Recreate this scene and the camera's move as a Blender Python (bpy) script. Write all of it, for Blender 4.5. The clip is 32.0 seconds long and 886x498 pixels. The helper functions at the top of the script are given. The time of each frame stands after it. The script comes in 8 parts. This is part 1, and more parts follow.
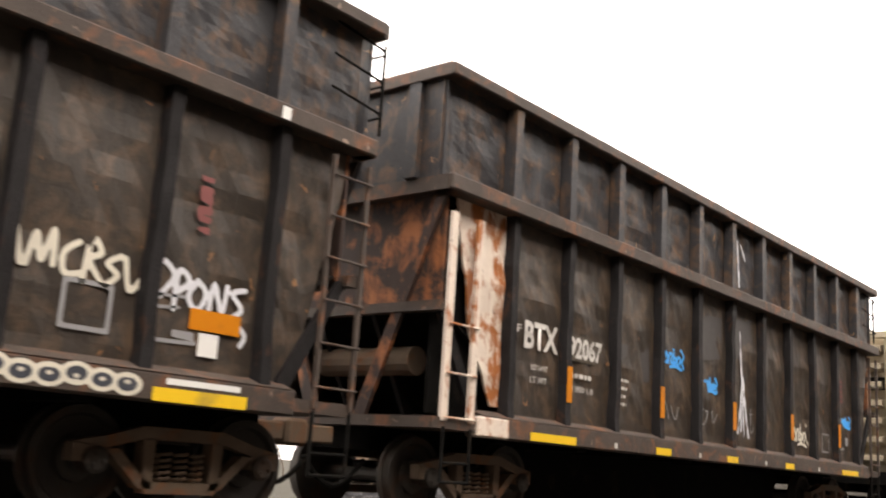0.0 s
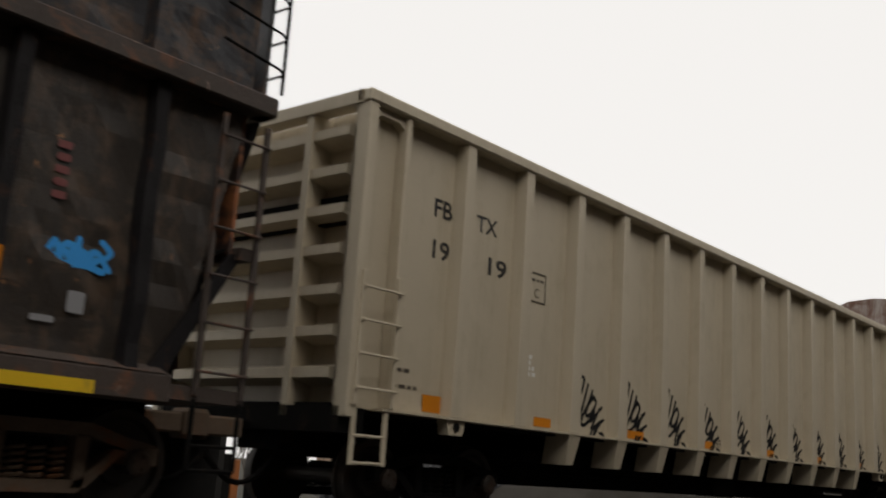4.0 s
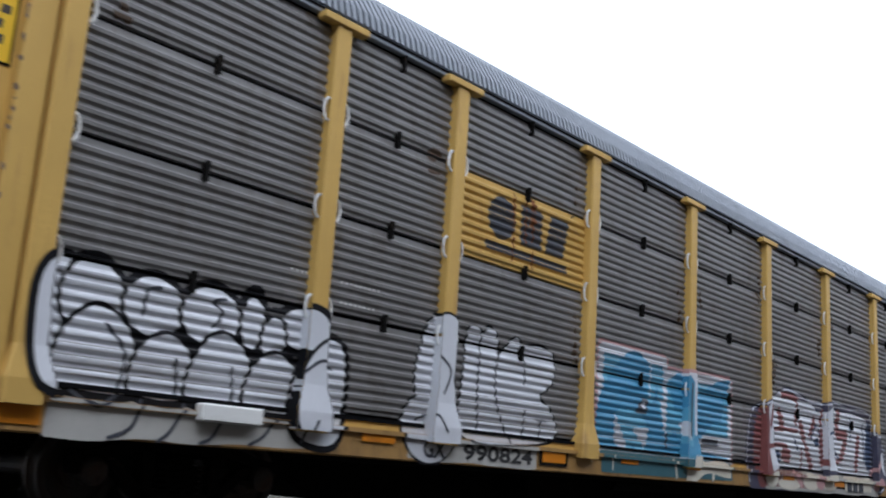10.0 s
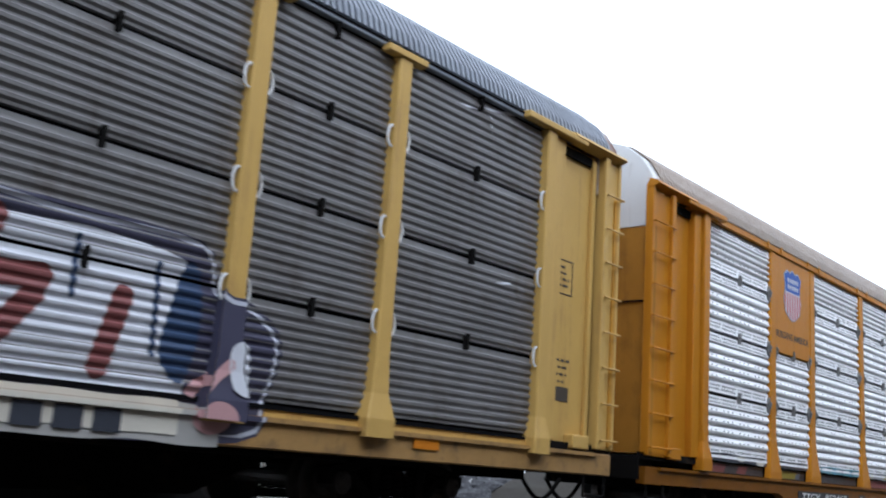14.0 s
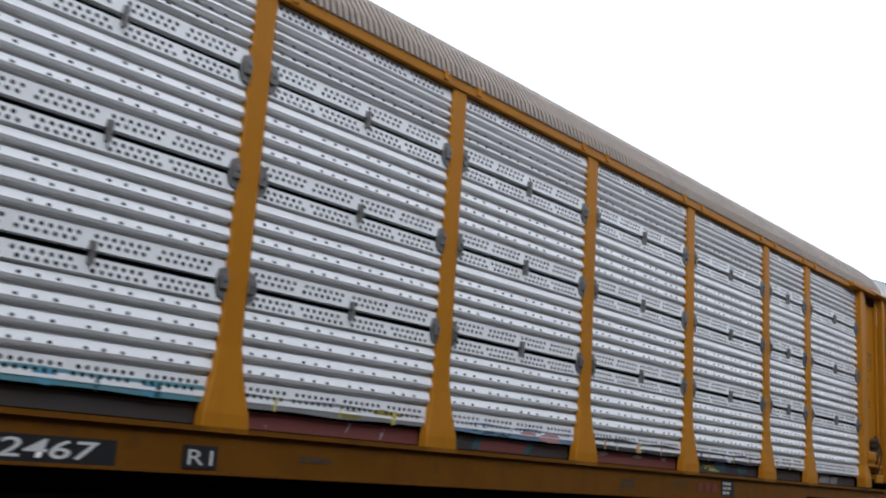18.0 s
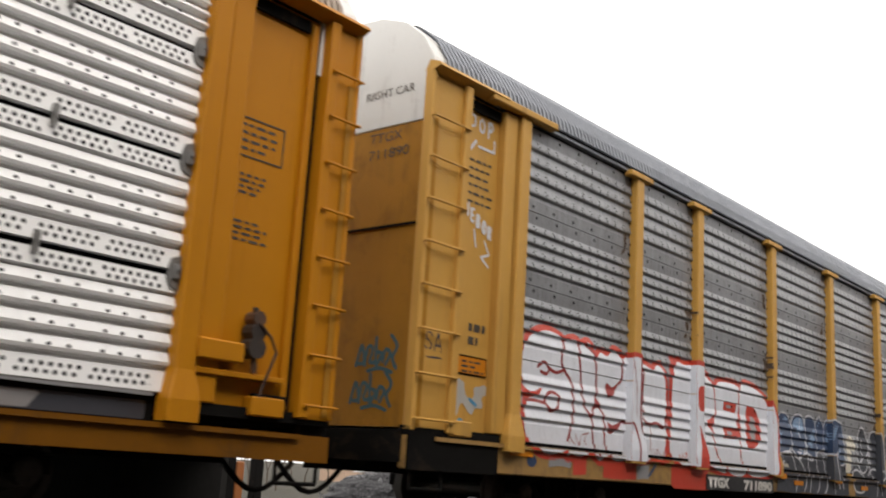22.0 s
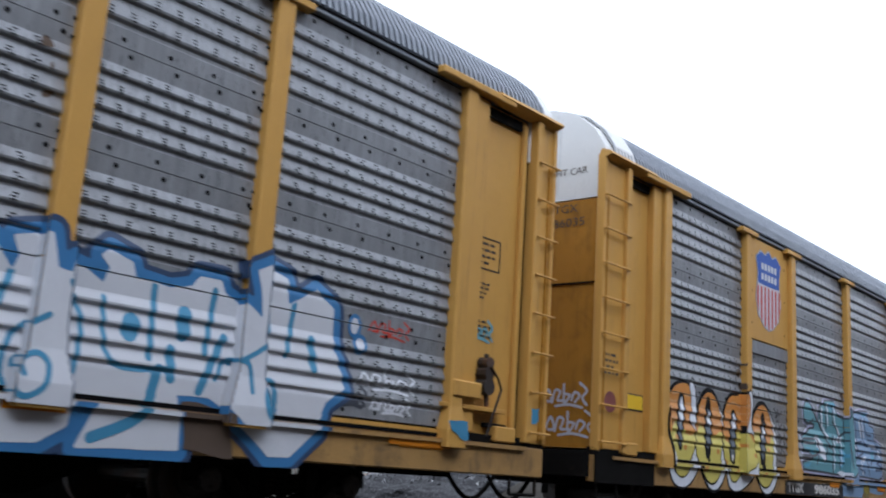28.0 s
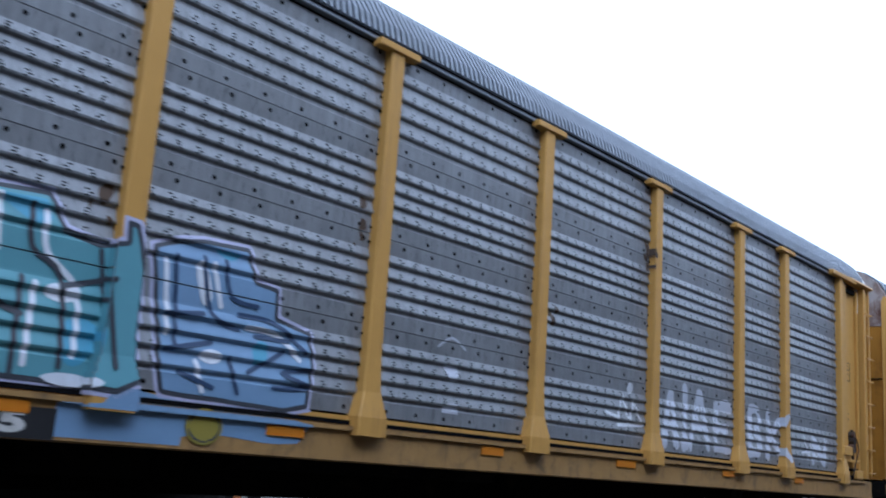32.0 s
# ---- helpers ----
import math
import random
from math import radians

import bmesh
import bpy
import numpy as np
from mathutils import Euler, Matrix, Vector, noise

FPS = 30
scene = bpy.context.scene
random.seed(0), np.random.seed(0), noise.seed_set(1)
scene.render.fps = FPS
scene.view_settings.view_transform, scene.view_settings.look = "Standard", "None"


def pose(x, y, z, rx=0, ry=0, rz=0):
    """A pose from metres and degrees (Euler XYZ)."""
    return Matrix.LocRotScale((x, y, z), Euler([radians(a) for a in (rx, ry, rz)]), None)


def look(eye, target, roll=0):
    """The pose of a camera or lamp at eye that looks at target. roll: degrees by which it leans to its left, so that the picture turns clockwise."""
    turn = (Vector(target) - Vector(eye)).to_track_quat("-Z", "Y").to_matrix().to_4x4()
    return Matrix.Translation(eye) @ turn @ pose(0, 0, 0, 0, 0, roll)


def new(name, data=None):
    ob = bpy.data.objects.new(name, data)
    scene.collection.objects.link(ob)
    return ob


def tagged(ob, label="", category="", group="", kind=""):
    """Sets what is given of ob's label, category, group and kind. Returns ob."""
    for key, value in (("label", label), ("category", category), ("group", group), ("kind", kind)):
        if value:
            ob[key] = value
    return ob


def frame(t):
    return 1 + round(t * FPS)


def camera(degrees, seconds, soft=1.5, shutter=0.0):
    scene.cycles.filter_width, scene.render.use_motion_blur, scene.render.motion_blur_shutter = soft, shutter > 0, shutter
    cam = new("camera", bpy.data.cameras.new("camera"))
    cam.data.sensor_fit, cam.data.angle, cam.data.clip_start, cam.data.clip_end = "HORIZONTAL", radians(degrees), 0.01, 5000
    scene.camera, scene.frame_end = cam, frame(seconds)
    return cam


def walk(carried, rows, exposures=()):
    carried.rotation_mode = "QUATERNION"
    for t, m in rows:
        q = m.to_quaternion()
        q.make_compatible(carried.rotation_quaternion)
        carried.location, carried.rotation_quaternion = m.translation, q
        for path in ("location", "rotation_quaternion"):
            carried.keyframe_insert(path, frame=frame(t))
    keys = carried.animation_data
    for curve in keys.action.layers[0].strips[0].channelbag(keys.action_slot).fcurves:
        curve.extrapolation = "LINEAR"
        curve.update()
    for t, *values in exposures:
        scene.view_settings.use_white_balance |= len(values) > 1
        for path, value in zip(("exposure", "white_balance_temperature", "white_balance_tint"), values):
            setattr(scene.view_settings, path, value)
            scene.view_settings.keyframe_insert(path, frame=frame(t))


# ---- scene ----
# seconds, stops, kelvin, tint: the film camera adjusts itself as light and dark cars pass
EXPOSURES = [
    (0, 1.4, 7500, 15), (1, 1.4, 7400, 15), (2, 1.02, 7300, 13), (3, -0.48, 7100, 10), (3.5, -0.55, 7000, 10), (5.5, -0.66, 6700, 12),
    (6, -0.62, 6650, 12), (7, -0.48, 6700, 11), (8, -0.12, 6600, 10), (9, 0.28, 6200, 10), (10, 0.45, 5700, 10), (12, 0.52, 5500, 10),
    (13, 0.58, 5450, 10), (14.5, 0.52, 5550, 10), (16.5, 0.04, 5800, 10), (19, -0.01, 5800, 10), (21, 0.05, 5850, 10), (22, 0.5, 7000, 12), (23, 0.28, 5700, 10), (24, 0.35, 5350, 10), (25, 0.4, 5200, 10),
    (28, 0.38, 5600, 11), (29, 0.38, 5900, 12), (30, 0.36, 5100, 10), (32, 0.34, 4900, 10),
]
EYE = (0.0, 0.0, 0.55)       # height above the rail tops; the train passes at SIDE metres
SIDE = 7.02


def aim(yaw, pitch, roll):
    return pose(*EYE, 90 + pitch, roll, yaw)


cam = camera(47.15, 32.0, soft=2.0, shutter=0.28)
walk(cam, [
    (0.0, aim(-50.42, 12.26, -3.67)), (0.5, aim(-50.45, 12.27, -3.62)), (1.0, aim(-50.49, 12.26, -3.61)),
    (1.5, aim(-50.50, 12.24, -3.62)), (2.0, aim(-50.49, 12.22, -3.63)), (2.5, aim(-50.47, 12.22, -3.63)),
    (3.0, aim(-50.41, 12.25, -3.64)), (3.5, aim(-50.33, 12.28, -3.65)), (5.5, aim(-49.90, 12.43, -3.71)),
    (6.0, aim(-49.90, 12.39, -3.73)), (6.5, aim(-49.89, 12.37, -3.76)), (7.0, aim(-49.90, 12.37, -3.81)),
    (7.5, aim(-49.91, 12.36, -3.83)), (8.0, aim(-49.93, 12.35, -3.81)), (8.5, aim(-49.97, 12.33, -3.75)),
    (9.0, aim(-49.99, 12.34, -3.69)), (9.5, aim(-49.97, 12.34, -3.68)), (10.0, aim(-49.97, 12.32, -3.72)),
    (10.5, aim(-49.98, 12.31, -3.74)), (11.0, aim(-50.00, 12.30, -3.73)), (11.5, aim(-50.04, 12.27, -3.79)),
    (12.0, aim(-50.10, 12.23, -3.89)), (12.5, aim(-50.15, 12.20, -3.96)), (13.0, aim(-50.19, 12.19, -3.99)),
    (13.5, aim(-50.19, 12.23, -3.99)), (14.0, aim(-50.16, 12.30, -3.95)), (14.5, aim(-50.12, 12.36, -3.90)),
    (16.5, aim(-49.66, 12.44, -3.82)), (17.0, aim(-49.69, 12.43, -3.78)), (17.5, aim(-49.71, 12.43, -3.74)),
    (18.0, aim(-49.71, 12.43, -3.73)), (18.5, aim(-49.72, 12.42, -3.74)), (19.0, aim(-49.75, 12.39, -3.77)),
    (19.5, aim(-49.81, 12.37, -3.79)), (20.0, aim(-49.84, 12.38, -3.76)), (20.5, aim(-49.82, 12.41, -3.71)),
    (21.0, aim(-49.83, 12.43, -3.65)), (21.5, aim(-49.88, 12.42, -3.56)), (22.0, aim(-49.97, 12.38, -3.48)),
    (22.5, aim(-50.06, 12.33, -3.45)), (23.0, aim(-50.12, 12.28, -3.43)), (23.5, aim(-50.20, 12.22, -3.39)),
    (24.0, aim(-50.30, 12.13, -3.35)), (24.5, aim(-50.35, 12.05, -3.38)), (25.0, aim(-50.33, 12.01, -3.43)),
    (25.5, aim(-50.30, 11.97, -3.44)), (27.5, aim(-49.77, 12.43, -3.66)), (28.0, aim(-49.76, 12.43, -3.66)),
    (28.5, aim(-49.76, 12.41, -3.66)), (29.0, aim(-49.78, 12.39, -3.69)), (29.5, aim(-49.79, 12.38, -3.72)),
    (30.0, aim(-49.78, 12.38, -3.74)), (30.5, aim(-49.79, 12.36, -3.76)), (31.0, aim(-49.83, 12.33, -3.79)),
    (31.5, aim(-49.88, 12.31, -3.82)), (32.0, aim(-49.95, 12.29, -3.84)),
], exposures=EXPOSURES)
# how far the train has rolled, second by second
ROLLED = [(0, 3.65), (1, 8.05), (2, 12.44), (3, 16.81), (5.5, 27.72), (6, 29.89), (7, 34.22), (8, 38.51), (9, 42.79), (10, 47.07), (11, 51.35), (12, 55.62), (13, 59.91), (14, 64.18), (16.5, 74.72), (17, 76.80), (18, 80.96), (19, 85.10), (20, 89.24), (21, 93.37), (22, 97.50), (23, 101.63), (24, 105.77), (25, 109.91), (27.5, 120.24), (28, 122.30), (29, 126.41), (30, 130.51), (31, 134.57), (32, 138.60)]


# ---- world and sun: a bright overcast day ----
world = bpy.data.worlds.new("overcast_sky")
scene.world = world
world.use_nodes = True
wn = world.node_tree
wn.nodes.clear()
sky = wn.nodes.new("ShaderNodeTexSky")
sky.sky_type, sky.sun_disc = "NISHITA", False
sky.sun_elevation, sky.sun_rotation = radians(52), radians(200)
sky.air_density, sky.dust_density, sky.ozone_density = 1.0, 3.0, 1.0
sky_dim = wn.nodes.new("ShaderNodeMix")
sky_dim.data_type, sky_dim.blend_type = "RGBA", "MIX"
sky_dim.inputs[0].default_value = 0.9
sky_scale = wn.nodes.new("ShaderNodeVectorMath")
sky_scale.operation = "SCALE"
sky_scale.inputs["Scale"].default_value = 0.14
wn.links.new(sky.outputs[0], sky_scale.inputs[0])
wn.links.new(sky_scale.outputs[0], sky_dim.inputs[6])
sky_dim.inputs[7].default_value = (1.43, 1.44, 1.46, 1)
sky_out = wn.nodes.new("ShaderNodeBackground")
sky_out.inputs["Strength"].default_value = 1.0
world_out = wn.nodes.new("ShaderNodeOutputWorld")
wn.links.new(sky_dim.outputs[2], sky_out.inputs["Color"])
wn.links.new(sky_out.outputs[0], world_out.inputs[0])
sun = new("sun", bpy.data.lights.new("sun", "SUN"))
sun.data.energy, sun.data.angle, sun.data.color = 0.9, radians(35), (1.0, 0.97, 0.93)
sun.matrix_world = look((0, 0, 30), (10, 30 * math.cos(radians(52)) / math.sin(radians(52)), 0))


# ---- materials ----
def shade(name, base, rough=0.6, metal=0.0, vary=0.25, second=None, amount=0.0, streak=0.0, grain=40.0, bump=0.15, size=1.0, sharp=0.12, weave=0.0, gloss=None, fleck=None):
    """Painted or bare surface: blotches and grain in the base colour, a second colour (rust, dirt, flaked paint) in
    patches or downward streaks, uneven gloss and a fine relief."""
    m = bpy.data.materials.new(name)
    m.use_nodes = True
    n, l = m.node_tree.nodes, m.node_tree.links
    bsdf = n["Principled BSDF"]
    co, info, off = n.new("ShaderNodeTexCoord"), n.new("ShaderNodeObjectInfo"), n.new("ShaderNodeVectorMath")
    off.operation = "MULTIPLY_ADD"
    l.new(info.outputs["Random"], off.inputs[0])
    off.inputs[1].default_value = (17.0, 5.0, 9.0)
    l.new(co.outputs["Object"], off.inputs[2])

    def noise(scale, detail, stretch=(1, 1, 1), distort=0.0):
        mp, t = n.new("ShaderNodeMapping"), n.new("ShaderNodeTexNoise")
        mp.inputs["Scale"].default_value = stretch
        l.new(off.outputs[0], mp.inputs["Vector"])
        l.new(mp.outputs[0], t.inputs["Vector"])
        t.inputs["Scale"].default_value, t.inputs["Detail"].default_value, t.inputs["Roughness"].default_value = scale, detail, 0.62
        t.inputs["Distortion"].default_value = distort
        return t.outputs["Fac"]

    def mix(fac, a, b):
        x = n.new("ShaderNodeMix")
        x.data_type = "RGBA"
        l.new(fac, x.inputs[0])
        for s, v in ((x.inputs[6], a), (x.inputs[7], b)):
            if isinstance(v, tuple):
                s.default_value = (*v, 1)
            else:
                l.new(v, s)
        return x.outputs[2]

    def ramp(fac, lo, hi):
        r = n.new("ShaderNodeMapRange")
        r.inputs["From Min"].default_value, r.inputs["From Max"].default_value = lo, hi
        l.new(fac, r.inputs["Value"])
        return r.outputs[0]

    dark = tuple(c * (1 - vary) for c in base)
    light = tuple(min(1, c * (1 + 0.5 * vary)) for c in base)
    col = mix(ramp(noise(1.1 * size, 5, distort=0.4), 0.3, 0.7), dark, light)
    fine = noise(grain, 6)
    col = mix(ramp(fine, 0.25, 0.8), tuple(c * (1 - 0.5 * vary) for c in base), col)
    if second and amount:
        patch = noise(2.3 * size, 8, distort=0.6)
        if streak:
            run = noise(1.0, 6, (7.0, 7.0, 0.45))
            s = n.new("ShaderNodeMath")
            s.operation = "MULTIPLY_ADD"
            l.new(run, s.inputs[0])
            s.inputs[1].default_value = streak
            k = n.new("ShaderNodeMath")
            k.operation = "MULTIPLY"
            l.new(patch, k.inputs[0])
            k.inputs[1].default_value = 1 - streak
            l.new(k.outputs[0], s.inputs[2])
            patch = s.outputs[0]
        col = mix(ramp(patch, 0.62 - 0.3 * amount, 0.62 - 0.3 * amount + sharp), col, second)
    if weave:
        # a soft upright grain: narrow pale and dark runs, and short dashes of punched holes
        runs = ramp(noise(1.0, 4, (11.0, 11.0, 0.35)), 0.36, 0.66)
        m3 = n.new("ShaderNodeMath")
        m3.operation = "MULTIPLY"
        l.new(runs, m3.inputs[0])
        m3.inputs[1].default_value = weave
        col = mix(m3.outputs[0], col, tuple(c * 0.42 for c in base))
        dash = ramp(noise(1.0, 2, (32.0, 32.0, 7.0)), 0.58, 0.66)
        m4 = n.new("ShaderNodeMath")
        m4.operation = "MULTIPLY"
        l.new(dash, m4.inputs[0])
        m4.inputs[1].default_value = weave * 0.75
        col = mix(m4.outputs[0], col, (0.02, 0.02, 0.024))
    if fleck:
        # small sharp-edged spots where paint has chipped or rust has broken out
        col = mix(ramp(noise(6.5, 9, (1, 1, 0.7), 0.8), 0.66, 0.70), col, fleck)
    l.new(col, bsdf.inputs["Base Color"])
    rr = n.new("ShaderNodeMapRange")
    rr.inputs["To Min"].default_value, rr.inputs["To Max"].default_value = max(0.05, rough - 0.12), min(1, rough + 0.12)
    l.new(noise(9 * size, 4), rr.inputs["Value"])
    l.new(rr.outputs[0], bsdf.inputs["Roughness"])
    bsdf.inputs["Metallic"].default_value = metal
    if rough >= 0.75 or gloss is not None:
        bsdf.inputs["Specular IOR Level"].default_value = 0.2 if gloss is None else gloss
    if bump:
        b = n.new("ShaderNodeBump")
        b.inputs["Strength"].default_value, b.inputs["Distance"].default_value = bump, 0.01
        l.new(fine, b.inputs["Height"])
        l.new(b.outputs[0], bsdf.inputs["Normal"])
    return m


RUST = (0.13, 0.05, 0.025)
DIRT = (0.05, 0.043, 0.036)
M = dict(
    gon=shade("weathered_black_paint", (0.040, 0.029, 0.021), 0.5, 0, 0.7, (0.165, 0.103, 0.061), 0.47, 0.2, bump=0.5, sharp=0.34, size=1.6, gloss=0.6, fleck=(0.30, 0.145, 0.06)),
    gon_rib=shade("sooty_rib_paint", (0.021, 0.019, 0.02), 0.6, 0, 0.6, (0.09, 0.042, 0.022), 0.24, 0.4, bump=0.6, sharp=0.15, size=2.0, gloss=0.15),
    gon_upper=shade("weathered_blue_black_paint", (0.040, 0.040, 0.045), 0.5, 0, 0.7, (0.16, 0.085, 0.040), 0.46, 0.3, bump=0.5, sharp=0.26, size=1.7, gloss=0.4, fleck=(0.32, 0.19, 0.10)),
    gon_rail=shade("worn_grey_brown_rail", (0.08, 0.06, 0.05), 0.6, 0, 0.6, (0.16, 0.07, 0.036), 0.34, bump=0.5, sharp=0.15, size=1.5, gloss=0.35, fleck=(0.28, 0.2, 0.15)),
    gon_rust=shade("flaking_white_paint_on_rust", (0.74, 0.64, 0.55), 0.6, 0, 0.2, (0.36, 0.12, 0.035), 0.5, 0.45, bump=0.6, sharp=0.09, size=1.8, fleck=(0.12, 0.045, 0.022)),
    gon_endrust=shade("rusted_end_sheet", (0.045, 0.024, 0.018), 0.7, 0, 0.5, (0.36, 0.125, 0.045), 0.44, 0.3, bump=0.6, sharp=0.12, fleck=(0.5, 0.3, 0.18)),
    tan=shade("beige_paint", (0.535, 0.465, 0.348), 0.5, 0, 0.1, (0.395, 0.337, 0.237), 0.42, 0.5, bump=0.07, sharp=0.3),
    yellow=shade("faded_yellow_paint", (0.58, 0.322, 0.072), 0.5, 0, 0.16, (0.26, 0.14, 0.05), 0.24, 0.75, bump=0.08, sharp=0.3, gloss=0.3),
    yellow_pale=shade("pale_faded_yellow_paint", (0.60, 0.385, 0.105), 0.5, 0, 0.16, (0.24, 0.13, 0.055), 0.26, 0.7, bump=0.08, sharp=0.3, gloss=0.3),
    amber=shade("fresh_amber_paint", (0.50, 0.20, 0.008), 0.45, 0, 0.12, (0.36, 0.135, 0.008), 0.24, 0.75, bump=0.05, sharp=0.3, gloss=0.22),
    grey=shade("weathered_galvanised_grey", (0.25, 0.243, 0.24), 0.42, 0.2, 0.28, (0.10, 0.072, 0.055), 0.33, 0.4, bump=0.12, sharp=0.3),
    grey_blue=shade("dull_galvanised_steel", (0.31, 0.32, 0.34), 0.4, 0.2, 0.25, (0.12, 0.105, 0.095), 0.26, 0.3, bump=0.12, sharp=0.35, weave=0.45, gloss=0.6),
    silver=shade("clean_zinc_white_steel", (0.92, 0.925, 0.925), 0.36, 0.0, 0.06, (0.55, 0.55, 0.54), 0.2, 0.3, bump=0.05, sharp=0.4),
    roof=shade("galvanised_roof_sheet", (0.22, 0.24, 0.275), 0.5, 0.1, 0.15, (0.12, 0.125, 0.135), 0.3, bump=0.08, sharp=0.4),
    roof_tan=shade("dusty_roof_sheet", (0.36, 0.29, 0.23), 0.55, 0.1, 0.15, (0.18, 0.16, 0.14), 0.3, bump=0.08, sharp=0.4),
    capwhite=shade("white_end_cap_paint", (0.72, 0.72, 0.70), 0.5, 0, 0.1, (0.42, 0.40, 0.38), 0.25, 0.5, bump=0.08, sharp=0.2),
    caprust=shade("rusted_end_cap", (0.36, 0.31, 0.28), 0.65, 0, 0.3, (0.12, 0.05, 0.028), 0.62, 0.3, bump=0.2, sharp=0.15),
    # grimy steel, and the dark of recesses put in as colour
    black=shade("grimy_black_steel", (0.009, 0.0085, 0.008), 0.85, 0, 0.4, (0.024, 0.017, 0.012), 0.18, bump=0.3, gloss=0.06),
    brownsteel=shade("rusty_cast_steel", (0.20, 0.145, 0.105), 0.75, 0.0, 0.5, (0.22, 0.10, 0.05), 0.35, bump=0.4),
    wheel=shade("worn_wheel_steel", (0.055, 0.047, 0.04), 0.6, 0.3, 0.35, (0.06, 0.035, 0.022), 0.4, bump=0.2),
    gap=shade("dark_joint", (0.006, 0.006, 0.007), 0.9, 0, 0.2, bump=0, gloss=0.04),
    white=shade("white_paint", (0.78, 0.78, 0.76), 0.5, 0, 0.12, (0.5, 0.48, 0.45), 0.15, bump=0.03, sharp=0.3),
    dullwhite=shade("worn_white_stencil_paint", (0.62, 0.60, 0.57), 0.6, 0, 0.2, (0.2, 0.18, 0.16), 0.25, bump=0.03, sharp=0.2),
    blackpaint=shade("black_paint", (0.02, 0.02, 0.022), 0.5, 0, 0.3, bump=0.03),
    stencil=shade("dark_stencil_paint", (0.07, 0.055, 0.04), 0.6, 0, 0.3, bump=0.02),
    faint=shade("faded_stencil_paint", (0.22, 0.195, 0.16), 0.6, 0, 0.3, bump=0.02),
    navy=shade("dark_blue_grey_letter_paint", (0.04, 0.045, 0.06), 0.5, 0, 0.2, bump=0.03),
    orange=shade("orange_reflective_strip", (0.60, 0.205, 0.012), 0.35, 0, 0.1, (0.42, 0.15, 0.02), 0.15, bump=0.02, gloss=0.25),
    yelstrip=shade("yellow_reflective_strip", (0.85, 0.55, 0.03), 0.35, 0, 0.1, (0.45, 0.3, 0.05), 0.15, bump=0.02),
    clampwhite=shade("white_clamp_paint", (0.70, 0.70, 0.69), 0.5, 0, 0.1, (0.3, 0.27, 0.25), 0.2, bump=0.05),
    bracket=shade("grey_bracket_steel", (0.24, 0.235, 0.23), 0.5, 0.4, 0.2, bump=0.1),
    ballast=shade("crushed_ballast_stone", (0.05, 0.047, 0.044), 0.9, 0, 0.5, (0.07, 0.065, 0.06), 0.5, grain=60, bump=1.0, size=3),
    ground=shade("trodden_dirt_and_dead_grass", (0.045, 0.038, 0.028), 0.95, 0, 0.4, (0.03, 0.032, 0.02), 0.5, grain=30, bump=0.8, size=0.4),
    heap=shade("dark_stone_heap", (0.028, 0.028, 0.03), 0.75, 0, 0.6, (0.10, 0.10, 0.105), 0.28, grain=30, bump=1.0, size=6),
    wood=shade("creosoted_timber", (0.06, 0.048, 0.038), 0.85, 0, 0.4, bump=0.4),
    rail=shade("railhead_steel", (0.16, 0.12, 0.10), 0.4, 0.7, 0.3, (0.10, 0.05, 0.03), 0.4, bump=0.1),
    bark=shade("bare_bark", (0.10, 0.08, 0.065), 0.9, 0, 0.3, bump=0.3),
    brick=shade("pale_house_wall", (0.42, 0.30, 0.22), 0.8, 0, 0.15, bump=0.1),
    bankwall=shade("dark_brick_wall", (0.065, 0.05, 0.042), 0.85, 0, 0.3, bump=0.3),
    bank=shade("dark_wet_earth", (0.03, 0.026, 0.02), 0.95, 0, 0.4, bump=0.8),
    shed=shade("dark_shed_boards", (0.018, 0.017, 0.016), 0.9, 0, 0.3, bump=0.2),
    # sill paints: grime, plus a base darkened for shade below the posts
    amber_sill=shade("grimy_amber_paint", (0.20, 0.076, 0.004), 0.5, 0, 0.3, (0.06, 0.032, 0.014), 0.32, 0.4, bump=0.1, sharp=0.3, size=1.5, gloss=0.2),
    yellow_sill=shade("grimy_yellow_paint", (0.40, 0.23, 0.07), 0.6, 0, 0.3, (0.07, 0.05, 0.03), 0.42, 0.35, bump=0.12, sharp=0.25, size=1.6),
    # end paints: soot, plus base colours darkened for shade between the cars
    amber_end=shade("sooty_orange_end_paint", (0.56, 0.28, 0.035), 0.6, 0, 0.25, (0.12, 0.06, 0.02), 0.34, 0.4, bump=0.1, sharp=0.35, gloss=0.2),
    amber_dark=shade("dark_sooty_orange_paint", (0.42, 0.195, 0.02), 0.6, 0, 0.25, (0.09, 0.045, 0.015), 0.4, 0.4, bump=0.1, sharp=0.35, gloss=0.2),
    dimorange=shade("faded_orange_plastic", (0.28, 0.09, 0.02), 0.6, 0, 0.2, bump=0.05),
    maroonpaint=shade("dull_maroon_letter_paint", (0.20, 0.045, 0.03), 0.5, 0, 0.15, bump=0.02),
    brake_iron=shade("oily_brake_iron", (0.035, 0.025, 0.02), 0.6, 0, 0.4, (0.11, 0.05, 0.025), 0.35, bump=0.3),
    wetstone=shade("wet_broken_stone", (0.06, 0.06, 0.064), 0.22, 0, 0.5, (0.2, 0.2, 0.2), 0.3, bump=0.4, gloss=0.9),
    red=shade("red_paint", (0.52, 0.035, 0.025), 0.45, 0, 0.12, bump=0.02),
)


def flat(name, rgb, rough=0.5):
    """Spray paint: a plain film with slight clouding."""
    return shade(name, rgb, rough, 0, 0.18, tuple(c * 0.72 for c in rgb), 0.15, 0.5, bump=0.02, sharp=0.35)


